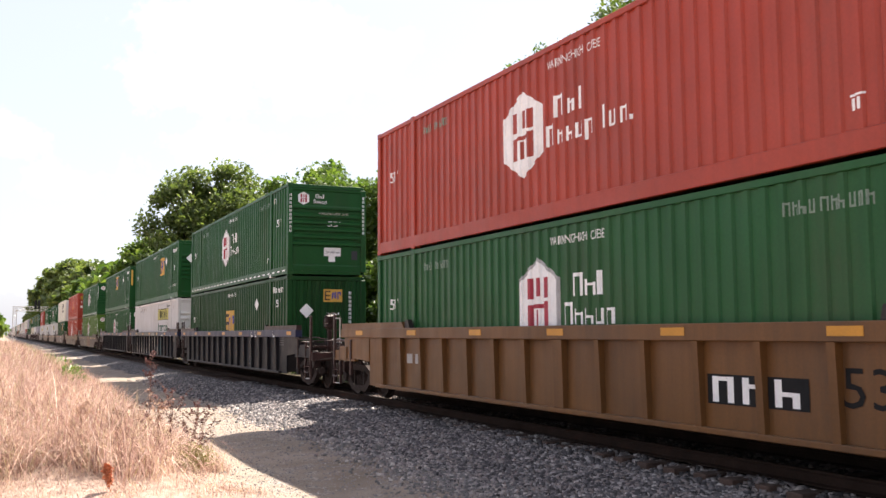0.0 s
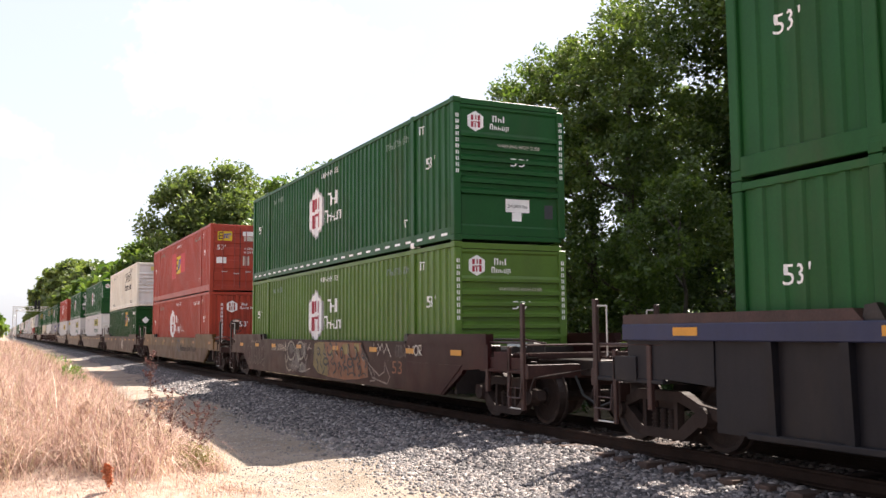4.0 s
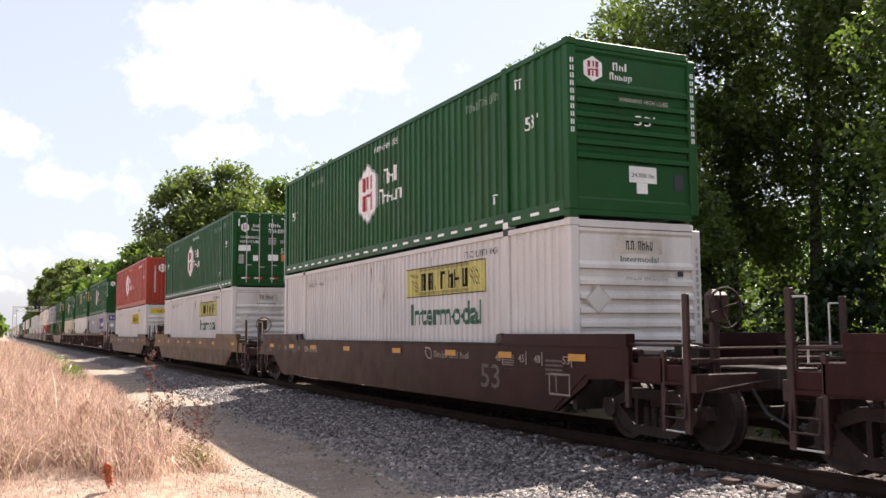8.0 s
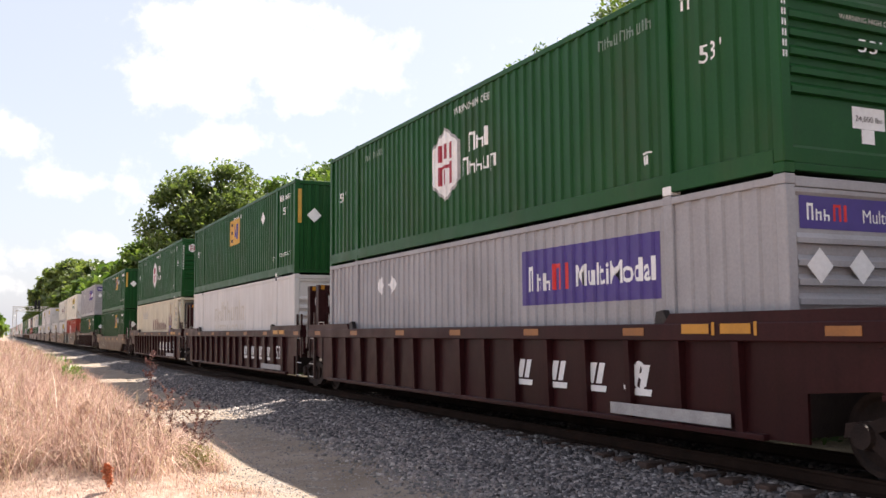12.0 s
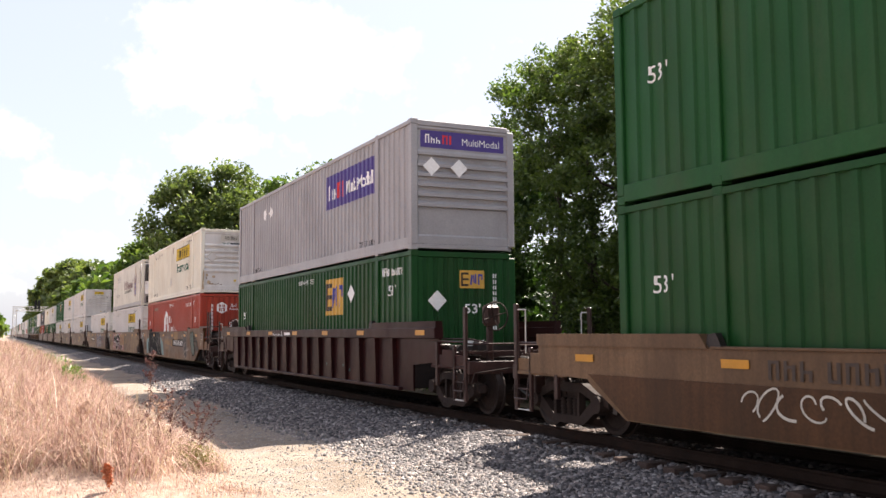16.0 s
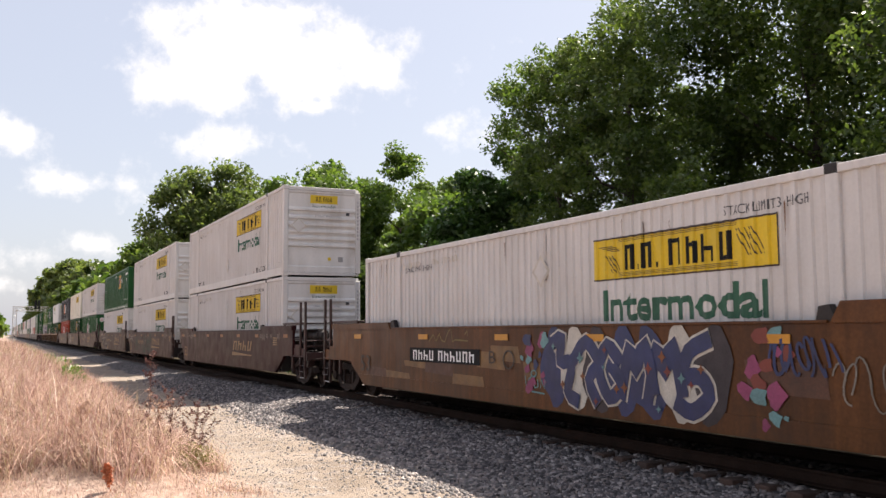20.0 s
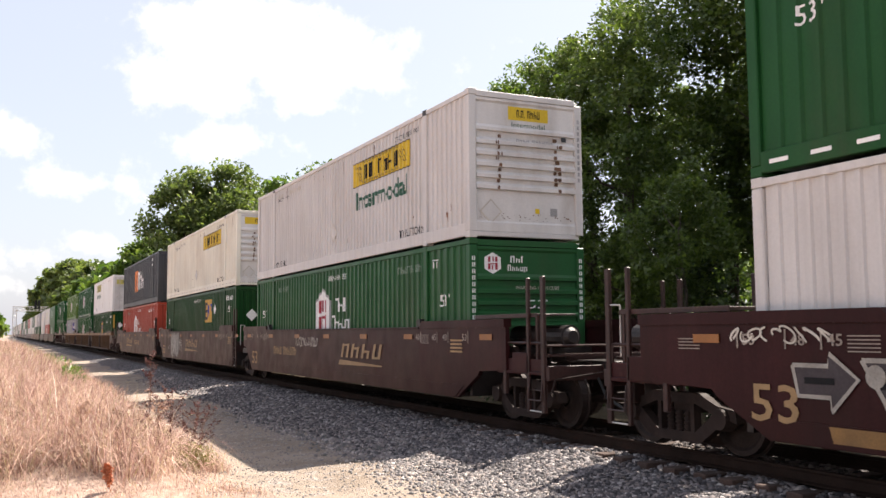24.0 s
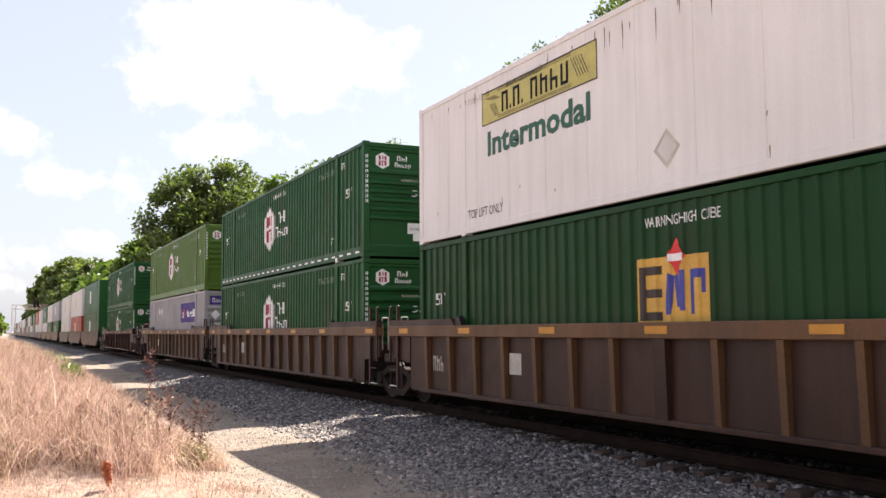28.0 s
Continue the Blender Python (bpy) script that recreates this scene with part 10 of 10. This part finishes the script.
blades("far_dry_grass", gx, gy, gg.uniform(0.4, 1.0, len(gx)) * (0.5 + 0.5 * np.clip((3.6 - gx) / 1.6, 0, 1)), gg.uniform(0.012, 0.028, len(gx)), 23, "dry tan grass along the bank")
gx, gy = tufted(gg, 5000, -0.5, 3.0, 10.3, 13.5, 150, 0.12, lambda x, y: x > -2)
blades("short_dry_grass", gx, gy, gg.uniform(0.05, 0.22, len(gx)), gg.uniform(0.004, 0.008, len(gx)), 24, "short trampled dry grass at the foot of the bank", 0.9)


def weed(name, x, y, height, seed, stem_mat, leaf_mat, label, spread=0.5, branches=9, leaf=0.035, per=16):
    """A dead weed: upright stem, thin side stems, small dry leaves and seed heads."""
    g = np.random.default_rng(seed)
    z = ground_z(x, y) - 0.03
    t = thing(name, pose(x, y, z), label, "weed", "dead weeds on the bank")
    bm = bmesh.new()
    tip = Vector((g.normal(0, 0.05), g.normal(0, 0.05), height))
    pts = [Vector((0, 0, 0)).lerp(tip, i / 5) + Vector((g.normal(0, 0.015), g.normal(0, 0.015), 0)) for i in range(6)]
    for i in range(5):
        tube(bm, pts[i], pts[i + 1], 0.007 * (1 - 0.13 * i), 0.007 * (1 - 0.13 * (i + 1)), 5, False)
    part("stem", bm, stem_mat, t)
    heads = []
    for k in range(branches):
        f = g.uniform(0.25, 0.95)
        s = pts[0].lerp(tip, f)
        a = g.uniform(0, 6.28)
        ln = spread * g.uniform(0.4, 1.0) * (1.1 - 0.5 * f)
        e = s + Vector((math.cos(a) * ln * 0.7, math.sin(a) * ln * 0.7, ln * 0.75))
        bm = bmesh.new()
        tube(bm, s, e, 0.0035, 0.002, 4, False)
        part("side_stem", bm, stem_mat, t)
        heads += [np.array(s.lerp(e, q)) for q in g.uniform(0.35, 1.0, per // 2)]
    heads += [np.array(pts[0].lerp(tip, q)) for q in g.uniform(0.45, 1.0, per * 2)]
    p = np.repeat(np.array(heads), 3, axis=0)
    p = p + g.normal(0, 0.018, p.shape)
    ob = new("seed_head", quads_mesh("seed_head", leaves_at(p, g, leaf), leaf_mat))
    ob.parent = t
    tagged(ob, kind="stuff")
    return t


DEAD_STEM = shader("dry_stem", (0.20, 0.11, 0.08), 0.9, 0, 0.2)
DEAD_LEAF = shader("rust_brown_seed_head", (0.115, 0.045, 0.038), 0.9, 0, 0.3)
TAN_LEAF = shader("tan_dry_leaf", (0.40, 0.26, 0.19), 0.9, 0, 0.3)
ORANGE_LEAF = shader("orange_red_leaf", (0.42, 0.125, 0.05), 0.7, 0, 0.3)
weed("dead_weed", 1.98, 14.0, 1.52, 1, DEAD_STEM, DEAD_LEAF, "tall red-brown dead weed with seed heads", 0.35, 9)
weed("dead_weed", 2.25, 13.8, 1.12, 2, DEAD_STEM, DEAD_LEAF, "red-brown dead weed with seed heads", 0.6, 11)
weed("dead_weed", 2.48, 13.6, 1.0, 3, DEAD_STEM, DEAD_LEAF, "red-brown dead weed with seed heads", 0.6, 11)
weed("dead_weed", 2.05, 13.4, 0.85, 4, DEAD_STEM, TAN_LEAF, "tan dry weed on the bank", 0.5, 12)
weed("dead_weed", 1.0, 12.9, 0.7, 5, DEAD_STEM, TAN_LEAF, "tan dry weed on the bank", 0.4, 10)
weed("dead_weed", 2.75, 14.2, 0.8, 6, DEAD_STEM, DEAD_LEAF, "red-brown dead weed with seed heads", 0.6, 10)
weed("dead_weed", 1.5, 13.2, 0.6, 7, DEAD_STEM, TAN_LEAF, "tan dry weed on the bank", 0.4, 10)
weed("red_weed", 1.23, 11.3, 0.30, 8, ORANGE_LEAF, ORANGE_LEAF, "small orange-red upright weed", 0.12, 6, 0.05, 20)
clumps("olive_shrub", [(2.45, 13.5, -0.12, 0.28), (2.65, 13.7, -0.15, 0.25), (2.2, 13.3, -0.15, 0.22), (1.7, 12.9, -0.2, 0.2)], 1500, 0.045, OLIVE, "low olive green shrub on the bank", "shrub", 12)


# ---- signal bridge and house ----
def signal_bridge(x0, x1, y, top):
    s = thing("signal_bridge", pose(0, y, 0), "pale steel lattice signal bridge over the line", "signal bridge")
    pale = PALE_METAL

    def lattice(a, b, w):
        bm = bmesh.new()
        a, b = Vector(a), Vector(b)
        n = max(3, round((b - a).length / 0.9))
        up = abs((b - a).normalized().z) > 0.5
        offs = [(-w, -w, 0), (w, -w, 0), (w, w, 0), (-w, w, 0)] if up else [(0, -w, -w), (0, w, -w), (0, w, w), (0, -w, w)]
        offs = [Vector(o) for o in offs]
        for o in offs:
            tube(bm, a + o, b + o, 0.055, 0.055, 5)
        for i in range(n):
            p, q = a.lerp(b, i / n), a.lerp(b, (i + 1) / n)
            for k in range(4):
                tube(bm, p + offs[k], q + offs[(k + 1) % 4], 0.032, 0.032, 4)
                tube(bm, p + offs[k], p + offs[(k + 1) % 4], 0.032, 0.032, 4)
        return bm
    part("mast", lattice((x0, 0, -0.45), (x0, 0, top), 0.42), pale, s)
    part("mast", lattice((x1, 0, -0.45), (x1, 0, top), 0.30), pale, s)
    part("beam", lattice((x0 - 0.4, 0, top - 0.5), (x1 + 0.4, 0, top - 0.5), 0.5), pale, s)
    for hx in (7.4, 8.1):
        bm = bmesh.new()
        box(bm, hx - 0.28, hx + 0.28, -0.9, -0.75, top - 0.6, top + 1.5, 0.12)
        h = part("signal_head", bm, RUBBER, s, "black signal head")
        for z in (top + 1.15, top + 0.5, top - 0.15):
            bm = bmesh.new()
            tube(bm, (hx, -0.9, z), (hx, -1.15, z), 0.16, 0.16, 12)
            part("hood", bm, RUBBER, h)
    return s


signal_bridge(3.0, 13.6, 240, 8.1)


def house(x, y):
    h = thing("house", pose(x, y, 0), "white house with a grey roof behind the trees", "house")
    bm = bmesh.new()
    box(bm, -3, 3, -4, 4, -0.7, 3.4)
    part("wall", bm, WHITE, h)
    bm = bmesh.new()
    prism(bm, [(-3.4, 3.4), (3.4, 3.4), (0, 5.6)], "y", -4.4, 4.4)
    part("roof", bm, CHARCOAL, h)
    for wx in (-1.4, 1.2):
        bm = bmesh.new()
        box(bm, wx - 0.5, wx + 0.5, -4.05, -4.004, 0.9, 2.3)
        wdw = part("window", bm, RUBBER, h, "dark window")
        bm = bmesh.new()
        box(bm, wx - 0.6, wx + 0.6, -4.10, -4.06, 0.8, 0.9)
        part("sill", bm, WHITE, wdw)


house(29.5, 56.0)
bm = bm_new()
for i in range(46):
    box(bm, 0, 0.03, i * 0.62, i * 0.62 + 0.60, -0.6, 1.35)
fence = part("fence", bm, shader("weathered_board", (0.16, 0.10, 0.075), 0.9, 0, 0.25), None)
fence.matrix_basis = pose(22.4, 33.0, 0)
tagged(fence, "weathered brown board fence under the trees", "fence", kind="stuff")


motions()
